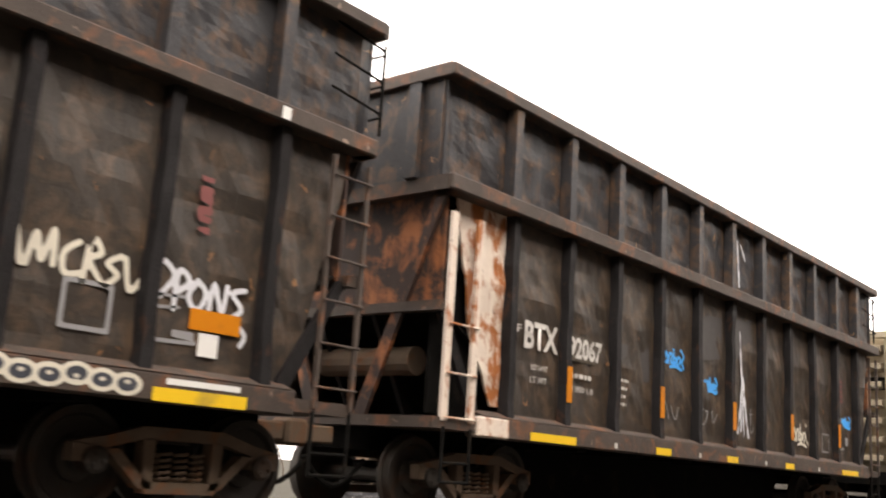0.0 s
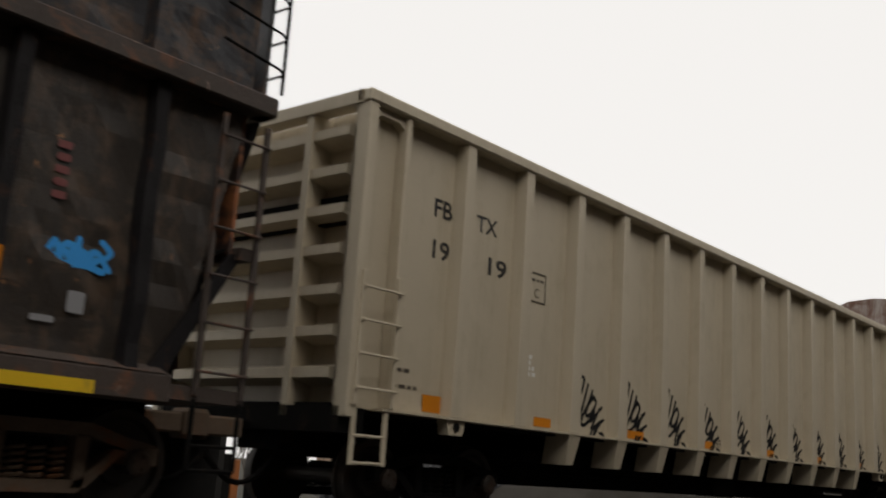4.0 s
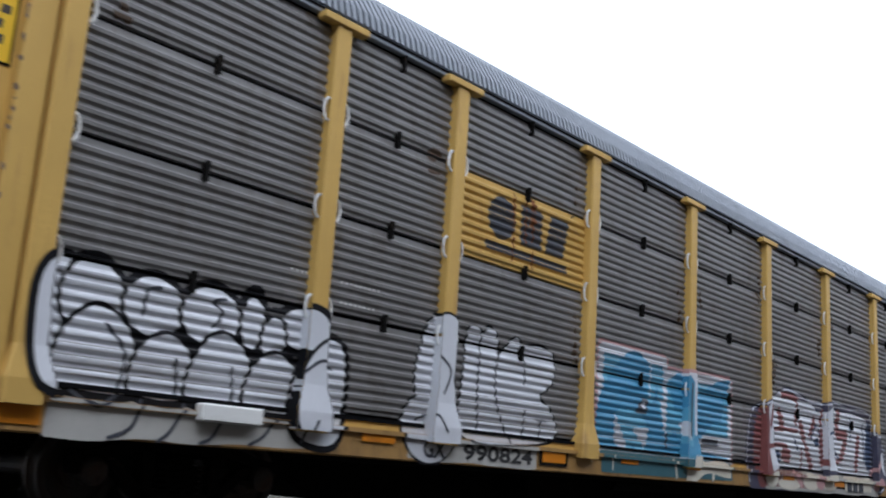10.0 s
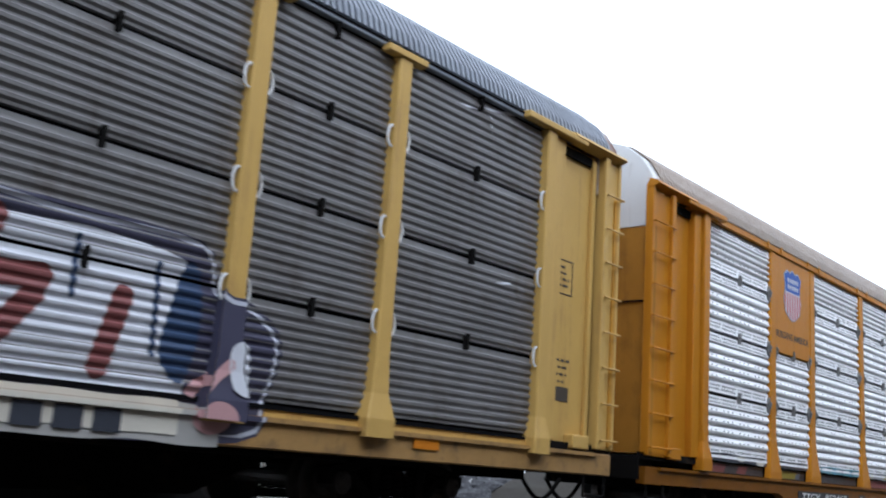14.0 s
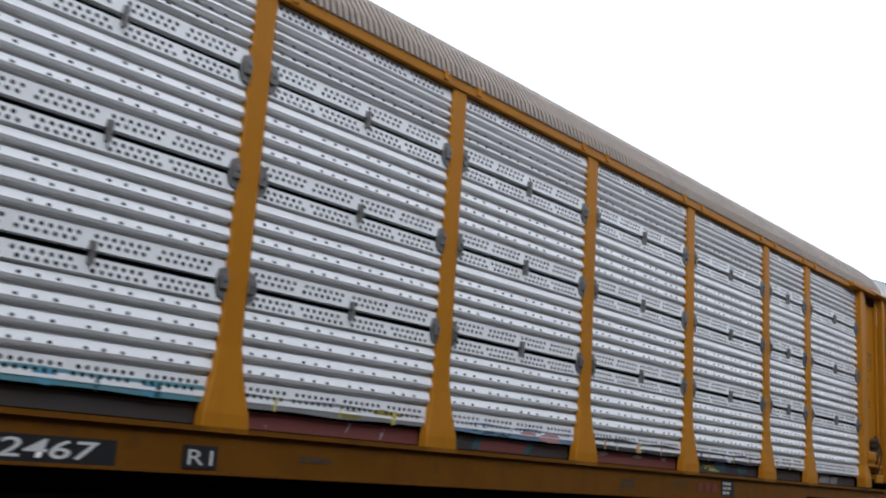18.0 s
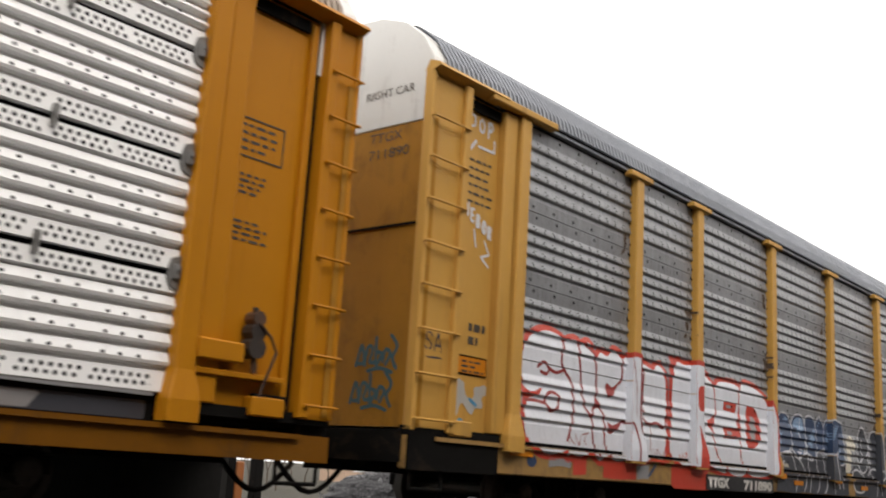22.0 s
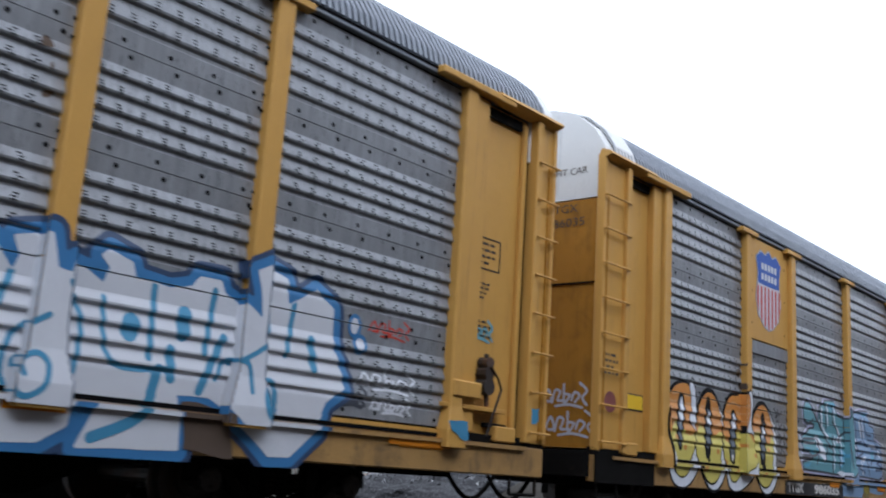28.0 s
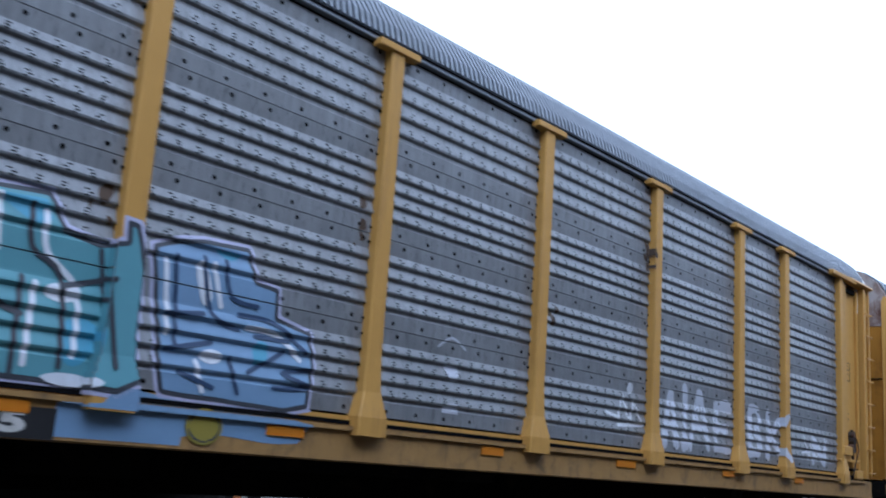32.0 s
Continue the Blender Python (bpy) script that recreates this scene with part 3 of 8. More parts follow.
# ---- beige ribbed gondola ----
def beige_gondola(place):
    L = 19.7
    car = car_thing("gondola_car", place, "clean beige high-side gondola with outside ribs and black tags", "freight car")
    tan = M["tan"]
    ribs = [1.7 + 1.172 * k for k in range(15)]
    edges = [0.0] + ribs + [L]
    for a, b in zip(edges, edges[1:]):
        part("side_sheet", B(a, b, 0.17, 0.2, 1.12, 4.2), tan, car)
        part("bottom_flange", B(a + 0.02, b - 0.02, 0.15, 0.18, 1.1, 1.2), tan, car)
    # a hat-shaped rib, wider at the foot, and the tapered stake below the sill
    bm = bmesh.new()
    rings = []
    for z, w, d in ((1.12, 0.12, 0.0), (2.2, 0.098, 0.0), (4.2, 0.075, 0.01)):
        rings.append([bm.verts.new(p) for p in ((-w - 0.02, 0.17, z), (-w, d, z), (w, d, z), (w + 0.012, 0.17, z))])
    for a, b in zip(rings, rings[1:]):
        for k in range(3):
            bm.faces.new((a[k], a[k + 1], b[k + 1], b[k]))
        bm.faces.new((a[3], a[0], b[0], b[3]))
    bm.faces.new(rings[0])
    bm.faces.new(rings[-1][::-1])
    rib = mesh_of("rib", bm, tan)
    bm = bmesh.new()
    rings = []
    for z, w, y0 in ((1.11, 0.13, -0.01), (0.72, 0.085, 0.08)):
        rings.append([bm.verts.new(p) for p in ((-w - 0.02, y0 + 0.34, z), (-w, y0, z), (w, y0, z), (w + 0.02, y0 + 0.34, z))])
    a, b = rings
    for k in range(4):
        bm.faces.new((a[k], a[(k + 1) % 4], b[(k + 1) % 4], b[k]))
    bm.faces.new(a)
    bm.faces.new(b[::-1])
    stake = mesh_of("stake", bm, tan)
    for k, x in enumerate(ribs):
        part("rib", rib, None, car, at=(x, 0, 0))
        if 1 < k < 12:
            part("stake", stake, None, car, at=(x, 0, 0))
    pad = prism(bmesh.new(), [(-0.16, 1.1), (0.16, 1.1), (0.12, 0.93), (-0.12, 0.93)], "y", 0.02, 0.16)
    pad = mesh_of("jacking_pad", pad, tan)
    for x in (ribs[0], ribs[-3] + 0.35, ribs[-2], ribs[-1] - 0.3):
        part("pad_hole", rod(bmesh.new(), (0, 0.0, 1.02), (0, 0.03, 1.02), 0.05, 10), M["black"], part("jacking_pad", pad, None, car, at=(x, 0, 0)))
    part("side_ledge", B(0.5, L - 0.5, -0.015, 0.2, 1.09, 1.115), tan, car)
    part("top_rail", B(-0.02, L + 0.02, -0.02, 0.2, 4.2, 4.34, 0.02), tan, car)
    part("far_side", B(0, L, W - 0.2, W - 0.1, 1.1, 4.34), tan, car)
    part("load", B(0.2, L - 0.2, 0.2, W - 0.2, 3.0, 3.3), M["black"], car)
    # black sill and tub floor hang low to darken the underside
    part("centre_sill", prism(bmesh.new(), [(0.3, 1.1), (0.3, 0.66), (4.0, 0.66), (4.3, 0.42), (L - 4.6, 0.42), (L - 4.2, 0.66), (L - 0.3, 0.66), (L - 0.3, 1.1)], "y", W / 2 - 0.35, W / 2 + 0.35), M["black"], car)
    part("tub_floor", B(3.6, L - 3.6, 0.45, W - 0.45, 0.74, 0.86), M["black"], car)
    part("floor", B(0.1, L - 0.1, 0.2, W - 0.2, 1.06, 1.14), M["black"], car)
    part("brake_rigging", rod(rod(B(9.1, 9.9, 0.5, 0.9, 0.42, 0.74, 0.04), (6.5, 0.8, 0.68), (13.0, 0.8, 0.6), 0.02), (5.5, 1.2, 0.6), (14.0, 1.2, 0.66), 0.025), M["black"], car)
    for end, sx in ((0, 1), (L, -1)):
        def X(a, b):
            return tuple(sorted((end + sx * a, end + sx * b)))
        part("corner_post", B(*X(0.0, 0.14), 0.0, 0.2, 1.0, 4.2, 0.01), tan, car)
        part("far_corner_post", B(*X(0.0, 0.14), W - 0.2, W, 1.0, 4.2), tan, car)
        part("end_wall", B(*X(0.3, 0.36), 0.2, W - 0.2, 1.0, 4.25), tan, car)
        part("end_top_rail", B(*X(-0.02, 0.2), 0.1, W, 4.2, 4.34), tan, car)
        for k in range(7):
            z = 1.32 + 0.42 * k
            bm = prism(bmesh.new(), [(end + sx * 0.3, z), (end + sx * 0.02, z + 0.06), (end + sx * 0.02, z + 0.16), (end + sx * 0.3, z + 0.22)], "y", 0.3, W - 0.3)
            part("end_rib", bm, tan, car)
        part("end_post", B(*X(0.0, 0.3), 0.85, 0.95, 1.0, 4.2), tan, car)
        part("ladder_post", B(*X(0.6, 0.68), 0.02, 0.17, 1.12, 4.2, 0.01), tan, car)
        part("corner_gusset", prism(bmesh.new(), [(end + sx * 0.14, 4.2), (end + sx * 0.6, 4.2), (end + sx * 0.6, 4.06), (end + sx * 0.5, 4.12), (end + sx * 0.24, 4.12), (end + sx * 0.14, 4.06)], "y", 0.06, 0.17), tan, car)
        xa, xb = X(0.1, 0.62)
        if end == 0:
            ladder(car, xa, xb, 1.12, 2.45, 4, 0.0, tan, "side_ladder", 0.06)
        else:
            ladder(car, xa, xb, 1.1, 4.2, 7, 0.0, tan, "side_ladder", 0.06)
        bm = bmesh.new()
        for x in (xa + 0.02, xb - 0.05):
            box(bm, x - 0.03, x + 0.03, 0.0, 0.02, 0.55, 1.1)
        for z in (0.57, 0.83):
            rod(bm, (xa, 0.01, z), (xb - 0.03, 0.01, z), 0.016, 6)
        part("stirrup_step", bm, tan, car)
        part("end_sill", B(*X(0.0, 0.35), 0.1, W - 0.1, 0.85, 1.1), M["black"], car)
        coupler(car, end, -sx, W / 2)
    truck(car, 2.1, 0.42, W / 2, "black")
    truck(car, L - 2.1, 0.42, W / 2, "black")
    # markings
    letters("FB", M["blackpaint"], car, 1.28, 3.30, 0.21, 0.166, 0.31, bold=0.006)
    letters("TX", M["blackpaint"], car, 2.04, 3.30, 0.2, 0.166, 0.4, bold=0.004)
    letters("19", M["blackpaint"], car, 1.29, 2.83, 0.21, 0.166, 0.29, bold=0.006)
    letters("19", M["blackpaint"], car, 2.3, 2.83, 0.21, 0.166, 0.36, bold=0.006)
    bars(M["stencil"], car, 0.75, 1.53, 0.45, 2, 0.166, 0.04, 0.17, seed=3)
    bars(M["stencil"], car, 1.75, 1.53, 0.3, 2, 0.166, 0.04, 0.17, seed=4)
    bm = bmesh.new()
    for a in ((3.12, 3.5, 3.02, 3.035), (3.12, 3.5, 2.66, 2.675), (3.12, 3.135, 2.66, 3.035), (3.485, 3.5, 2.66, 3.035)):
        box(bm, a[0], a[1], 0.163, 0.168, a[2], a[3])
    part("stencil_frame", bm, M["stencil"], car)
    letters("C", M["stencil"], car, 3.26, 2.72, 0.12, 0.166)
    bars(M["stencil"], car, 3.2, 2.92, 0.25, 1, 0.166, 0.035, seed=9)
    bars(M["white"], car, 2.95, 1.95, 0.45, 4, 0.166, 0.05, 0.07, "white_notice", seed=8)
    for x, w in ((1.27, 0.42), (3.34, 0.36), (5.54, 0.5), (7.93, 0.3), (10.25, 0.4), (12.6, 0.35), (14.9, 0.35), (18.14, 0.39)):
        patch(M["orange"], car, x, x + w, 1.15 if x < 18 else 1.225, 1.26 if 2 < x < 18 else 1.33 if x < 2 else 1.4, 0.147 if x < 18 else 0.165)
    letters("3", M["faint"], car, 18.32, 1.5, 0.28, 0.166)
    bars(M["stencil"], car, 8.1, 1.28, 0.9, 3, 0.166, 0.03, 0.05, seed=12)
    return car


# ---- enclosed auto carriers ----
LEN = 27.15
POSTS = [1.75, 4.55, 6.45, 9.3, 12.15, 15.0, 17.85, 20.7, 22.6, 25.4]
FACE = 0.11                  # depth of the wall panels behind the posts' faces
ROOF = [(0.06, 4.93), (0.1, 5.09), (0.27, 5.36), (0.56, 5.6), (0.95, 5.74), (W / 2, 5.79)]
BASE = dict(low=[1.02, 1.965, 2.94, 3.92, 4.86], sil=[1.02, 2.045, 3.045, 4.035, 4.85], mesh=[1.02, 1.92, 2.84, 3.76, 4.84])


def ridges(kind, height):
    """The cross-section of a wall panel as (height, depth) points, bottom to top."""
    pts = []
    if kind == "low":
        n = max(1, round((height - 0.06) / 0.098))
        p = (height - 0.06) / n
        pts.append((0.0, 0.012))
        for k in range(n):
            z = 0.03 + k * p
            pts += [(z, 0.01), (z + 0.24 * p, -0.012), (z + 0.56 * p, -0.014), (z + 0.74 * p, 0.012), (z + 0.94 * p, 0.014)]
        pts.append((height, 0.012))
    elif kind == "sil":
        b = 0.17
        n = 4
        p = (height - 2 * b) / n
        pts += [(0.0, -0.012), (b, 0.012)]
        for k in range(n):
            z = b + k * p
            pts += [(z + 0.01, 0.05), (z + 0.036, 0.052), (z + 0.048, -0.008), (z + 0.3 * p + 0.03, -0.018), (z + 0.97 * p, 0.012)]
        pts += [(height - b + 0.004, 0.045), (height - b + 0.028, -0.012), (height, 0.012)]
    else:
        b = 0.15
        n = 4
        p = (height - 2 * b) / n
        pts += [(0.0, 0.0), (b, 0.0)]
        for k in range(n):
            z = b + k * p
            pts += [(z + 0.1 * p, 0.012), (z + 0.26 * p, 0.014), (z + 0.36 * p, -0.014), (z + 0.48 * p, -0.018), (z + 0.97 * p, 0.006)]
        pts += [(height, 0.0)]
    return pts


def depth_at(kind, z):
    """Depth of the panel's front at the height z, for paint that follows the ridges."""
    base = BASE[kind]
    for a, b in zip(base, base[1:]):
        if a <= z <= b:
            pts = ridges(kind, b - a - 0.02)
            return FACE + float(np.interp(z - a - 0.01, [p[0] for p in pts], [p[1] for p in pts]))
    return FACE


PANELS = {}


def panel_mesh(kind, width, height, mat):
    key = (kind, round(width, 3), round(height, 3), mat.name)
    if key not in PANELS:
        pts = ridges(kind, height)
        out = [(FACE + d, z) for z, d in pts] + [(FACE + 0.075, height), (FACE + 0.075, 0.0)]
        PANELS[key] = mesh_of("wall_panel", prism(bmesh.new(), out, "x", 0, width), mat)
    return PANELS[key]


SHARED = {}


def shared(key, make, mat):
    if (key, mat.name) not in SHARED:
        SHARED[key, mat.name] = mesh_of(key, make(), mat)
    return SHARED[key, mat.name]


def roof_bm():
    bm = bmesh.new()
    prof = ROOF + [(W - y, z) for y, z in ROOF[-2::-1]]
    rows = []
    n = int((LEN - 0.5) / 0.045)
    steps = [0.25 + 0.09 * (k // 4) + (0.0, 0.05, 0.056, 0.084)[k % 4] for k in range(2 * n)]
    for k, x in enumerate(steps):
        d = (0.035, 0.035, -0.05, -0.05)[k % 4]
        row = []
        for y, z in prof:
            t = (y - W / 2) / (W / 2)
            row.append(bm.verts.new((x, y + d * t * 0.9, z + d * (1 - abs(t) * 0.5))))
        rows.append(row)
    for a, b in zip(rows, rows[1:]):
        for k in range(len(prof) - 1):
            bm.faces.new((a[k], a[k + 1], b[k + 1], b[k]))
    return bm


def post_bm(foot, flare=False):
    """A side post with a foot that widens and stands out at the sill."""
    bm = bmesh.new()
    rings = []
    shape = ((0.76, 0.26, 0.02), (0.92, 0.245, 0.02), (1.08, 0.205, 0.035), (1.27, 0.165, 0.05), (1.5, 0.132, 0.066), (1.75, 0.122, 0.07), (4.86, 0.12, 0.07))
    for z, w, d in shape if flare else ((0.82, foot, -0.05), (1.0, foot, -0.05), (1.25, foot * 0.62, -0.01), (1.6, 0.105, 0.0), (4.86, 0.1, 0.0)):
        rings.append([bm.verts.new(p) for p in ((-w, 0.13, z), (-w, d + 0.015, z), (-w + 0.015, d, z), (w - 0.015, d, z), (w, d + 0.015, z), (w, 0.13, z))])
    for a, b in zip(rings, rings[1:]):
        for k in range(6):
            bm.faces.new((a[k], a[(k + 1) % 6], b[(k + 1) % 6], b[k]))
    bm.faces.new(rings[0])
    bm.faces.new(rings[-1][::-1])
    return bm


def end_outline(z0, z1, y0=0.04, y1=None):
    """The car's cross-section between two heights, as (y, z)."""
    y1 = W - y0 if y1 is None else y1
    side = [(y0, z0)]
    if z1 <= 4.95:
        return [(y0, z0), (y1, z0), (y1, z1), (y0, z1)]
    up = [(max(y, y0), z) for y, z in ROOF]
    if y0 > 0.1:
        up = [(y0, 4.9), (0.06, 4.94)] + [(max(y, 0.07), z) for y, z in ROOF[1:]]
    return [(y0, z0), (W - y0, z0)] + [(W - y, z) for y, z in up] + [(y, z) for y, z in up[-2::-1]]


def auto_carrier(place, label, kind, wall, paint, roof, cap, plates, cap_z=4.45, skip=(), sill=(0.66, 0.9)):
    car = car_thing("auto_carrier", place, label, "freight car")
    base = BASE[kind]
    # wall panels, bay by bay
    for k, (a, b) in enumerate(zip(POSTS, POSTS[1:])):
        for r, (z0, z1) in enumerate(zip(base, base[1:])):
            if (k, r) in skip:
                continue
            g = -0.006 if kind == "mesh" else 0.014 if kind == "low" else 0.017
            h, w = z1 - z0 - 0.02 - 2 * g, b - a - 0.16
            part("wall_panel", panel_mesh(kind, w, h, wall), None, car, at=(a + 0.08, 0, z0 + 0.01 + g))
    # near-black sheet puts the shade into the gaps between panels
    part("backing_wall", B(POSTS[0], POSTS[-1], FACE + 0.085, FACE + 0.105, 0.9, 4.9), M["gap"], car, "near-black sheet that darkens the gaps between wall panels")
    post = shared("post", lambda: post_bm(0.2, not plates), paint)
    for x in POSTS[1:-1]:
        part("post", post, None, car, at=(x, 0, 0))
        if plates:
            part("post_plate", shared("post_plate", lambda: B(-0.31, 0.31, -0.03, 0.1, 4.8, 4.88, 0.01), paint), None, car, at=(x, 0, 0))
    for x in (POSTS[0], POSTS[-1]):
        part("door_post", shared("door_post", lambda: post_bm(0.16), paint), None, car, at=(x, 0, 0))
    if plates:
        part("eave_rail", B(1.2, LEN - 1.2, 0.05, 0.13, 4.86, 4.94, 0.01), roof, car)
        part("eave_gap", B(1.4, LEN - 1.4, 0.042, 0.06, 4.905, 4.93), M["gap"], car)
    else:
        part("eave_rail", B(1.2, LEN - 1.2, 0.05, 0.13, 4.83, 4.95, 0.01), paint, car)
        for x in POSTS[1:-1]:
            for dx in (-0.3, 0.3):
                part("clip", shared("clip", lambda: B(-0.04, 0.04, 0.03, 0.07, 4.86, 4.98, 0.008), paint), None, car, at=(x + dx, 0, 0))
    # sill
    low = M["amber_sill"] if paint is M["amber"] else M["yellow_sill"]
    if plates:
        part("side_sill", B(0.0, LEN, 0.06, 0.2, *sill, 0.015), low, car)
    else:
        # deep between the trucks, shallow over them
        z0, z1 = sill
        part("side_sill", prism(bmesh.new(), [(0, z0 + 0.14), (4.75, z0 + 0.14), (5.15, z0), (LEN - 5.15, z0), (LEN - 4.75, z0 + 0.14), (LEN, z0 + 0.14), (LEN, z1), (0, z1)], "y", 0.06, 0.2), low, car)
        part("sill_flange", B(5.2, LEN - 5.2, 0.045, 0.2, z0 - 0.015, z0 + 0.012), low, car)
    part("sill_cap", B(0.4, LEN - 0.4, 0.02, 0.16, sill[1] - 0.04, sill[1] + 0.004), low, car)
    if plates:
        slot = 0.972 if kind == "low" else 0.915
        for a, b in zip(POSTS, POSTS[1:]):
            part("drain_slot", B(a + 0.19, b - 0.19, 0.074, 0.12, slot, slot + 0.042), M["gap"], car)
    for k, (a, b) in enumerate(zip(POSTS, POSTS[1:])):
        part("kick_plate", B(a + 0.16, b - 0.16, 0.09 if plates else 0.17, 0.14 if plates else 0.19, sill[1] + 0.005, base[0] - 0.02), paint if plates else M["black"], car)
    # closing off the inside; near-black deck and deep sill keep the underside dark
    part("far_wall", B(0.3, LEN - 0.3, W - 0.16, W - 0.08, 0.66, 4.93), wall, car)
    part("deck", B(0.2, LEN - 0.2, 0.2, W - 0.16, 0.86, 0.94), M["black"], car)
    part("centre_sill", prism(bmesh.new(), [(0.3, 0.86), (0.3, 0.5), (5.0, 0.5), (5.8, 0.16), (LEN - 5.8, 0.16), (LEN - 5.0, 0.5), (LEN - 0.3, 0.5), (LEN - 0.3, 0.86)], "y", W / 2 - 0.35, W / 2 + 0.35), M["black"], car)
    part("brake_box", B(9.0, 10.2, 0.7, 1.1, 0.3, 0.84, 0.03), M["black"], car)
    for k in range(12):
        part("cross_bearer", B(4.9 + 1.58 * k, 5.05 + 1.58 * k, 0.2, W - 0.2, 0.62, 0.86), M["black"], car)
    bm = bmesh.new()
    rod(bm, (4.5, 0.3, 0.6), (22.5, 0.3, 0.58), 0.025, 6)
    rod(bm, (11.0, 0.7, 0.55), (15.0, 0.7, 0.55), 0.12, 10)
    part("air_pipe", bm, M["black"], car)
    part("roof", shared("roof", roof_bm, roof), None, car)
    for end, sx in ((0, 1), (LEN, -1)):
        def X(a, b):
            return tuple(sorted((end + sx * a, end + sx * b)))
        # end doors and the cap above them
        part("end_door", prism(bmesh.new(), end_outline(0.98, cap_z), "x", *X(0.06, 0.14)), M["amber_end"] if kind == "low" else M["amber_dark"], car, "sooty orange end doors painted darker for the shaded gap")
        part("end_cap", prism(bmesh.new(), end_outline(cap_z + 0.01, 6.0, 0.12), "x", *X(0.05, 0.5)), cap, car, "end cap under the roof's edge")
        bm = bmesh.new()
        for z in (3.16,):
            box(bm, *X(0.04, 0.06), 0.06, W - 0.06, z, z + 0.025)
        for y in (W / 2 - 0.01,):
            box(bm, *X(0.04, 0.06), y, y + 0.025, 1.0, cap_z)
        part("door_seam", bm, M["gap"], car)
        # side of the end bay: a recessed door track with a ladder on the corner
        part("end_bay_sheet", B(*X(0.12, 1.66), 0.16, 0.2, 1.0, 4.86), paint, car)
        wide = 0.42 if end else 0.64
        part("ladder_sheet", B(*X(0.04, wide - 0.04), 0.06, 0.1, 0.95, 4.85), paint, car)
        part("ladder_channel", B(*X(wide - 0.08, wide + 0.04), 0.0, 0.16, 0.95, 4.88, 0.012), paint, car)
        part("corner_channel", B(*X(0.0, 0.07), 0.03, 0.16, 0.95, 4.9, 0.012), paint, car)
        for k in range(8):
            z = 1.05 + 0.47 * k + 0.02
            bm = rod(bmesh.new(), (end + sx * 0.0, -0.02, z), (end + sx * wide, -0.02, z), 0.014, 7)
            rod(bm, (end + sx * 0.02, -0.02, z), (end + sx * 0.02, 0.06, z), 0.014, 6)
            rod(bm, (end + sx * (wide - 0.02), -0.02, z), (end + sx * (wide - 0.02), 0.06, z), 0.014, 6)
            part("rung", bm, paint, car)
        if end:
            # black strip drawn for the dark of the gap beside the ladder
            part("door_gap", B(*X(0.465, 0.53), 0.15, 0.163, 1.0, 4.8), M["gap"], car)
            part("door_lip", B(*X(0.54, 0.62), 0.1, 0.16, 1.0, 4.8, 0.01), paint, car)
        bm = prism(bmesh.new(), [(-0.06, 4.93), (0.1, 4.86), (0.16, 4.9), (0.1, 5.02), (-0.04, 4.97)], "x", *X(0.0, 1.3))
        part("track_cover", bm, paint, car)
        part("track_plate", B(*X(1.0, 2.35), -0.05, 0.1, 4.86, 4.95, 0.012), paint, car)
        part("door_rail", B(*X(1.38, 1.62), 0.05, 0.18, 1.0, 4.84, 0.012), paint, car)
        # solid black block in place of the shade under the door track
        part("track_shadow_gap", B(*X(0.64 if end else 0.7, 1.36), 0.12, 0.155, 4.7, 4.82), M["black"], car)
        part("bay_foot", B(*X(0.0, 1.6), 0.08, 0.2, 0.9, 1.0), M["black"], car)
        if kind == "mesh" and end == 0:
            part("bay_skirt", B(0.0, 1.52, 0.045, 0.075, 0.55, 0.985), M["black"], car, "near-black skirt under the end bay")
        part("foot_block", B(*X(0.62, 1.0), 0.02, 0.16, 0.93, 1.1, 0.012), paint, car)
        bm = bmesh.new()
        for a, b in (((0.1, 0.3), (0.1, 0.66)), ((0.6, 0.3), (0.6, 0.66))):
            rod(bm, (end + sx * a[0], 0.1, a[1] + 0.06), (end + sx * b[0], 0.1, b[1]), 0.02, 6)
        rod(bm, (end + sx * 0.1, 0.1, 0.36), (end + sx * 0.6, 0.1, 0.36), 0.02, 6)
        part("stirrup_step", bm, M["black"], car)
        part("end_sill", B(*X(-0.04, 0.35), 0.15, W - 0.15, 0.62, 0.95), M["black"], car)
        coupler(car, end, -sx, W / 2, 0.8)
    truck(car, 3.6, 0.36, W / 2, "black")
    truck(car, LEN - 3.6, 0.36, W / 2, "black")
    return car


gon_a = dark_gondola(-4.19, "battered black gondola with raised sides, rust and white tags", False)
gon_b = dark_gondola(11.95, "battered black gondola with raised sides and a flaking white corner", True)
gon_c = beige_gondola(28.1)
AC = dict(
    d=auto_carrier(48.95, "grey auto carrier with yellow posts, covered in graffiti", "low", M["grey"], M["yellow_pale"], M["roof"], M["caprust"], True, 4.35, {(2, 2)}, (0.62, 0.9)),
    e=auto_carrier(77.15, "new auto carrier with white perforated panels and amber posts", "sil", M["silver"], M["amber"], M["roof_tan"], M["capwhite"], False, 4.3, {(1, 2), (1, 3)}, (0.42, 0.8)),
    f=auto_carrier(105.34, "grey auto carrier with yellow posts and large white graffiti", "mesh", M["grey_blue"], M["yellow"], M["roof"], M["capwhite"], True, 4.35, (), (0.56, 0.9)),
    g=auto_carrier(133.65, "grey auto carrier with yellow posts, shield sign and graffiti", "mesh", M["grey_blue"], M["yellow"], M["roof"], M["capwhite"], True, 4.35, {(1, 2), (1, 3)}, (0.56, 0.9)),
    h=auto_carrier(162.0, "far auto carrier with yellow ends behind the last car", "mesh", M["grey_blue"], M["yellow"], M["roof"], M["caprust"], True, 4.35),
)



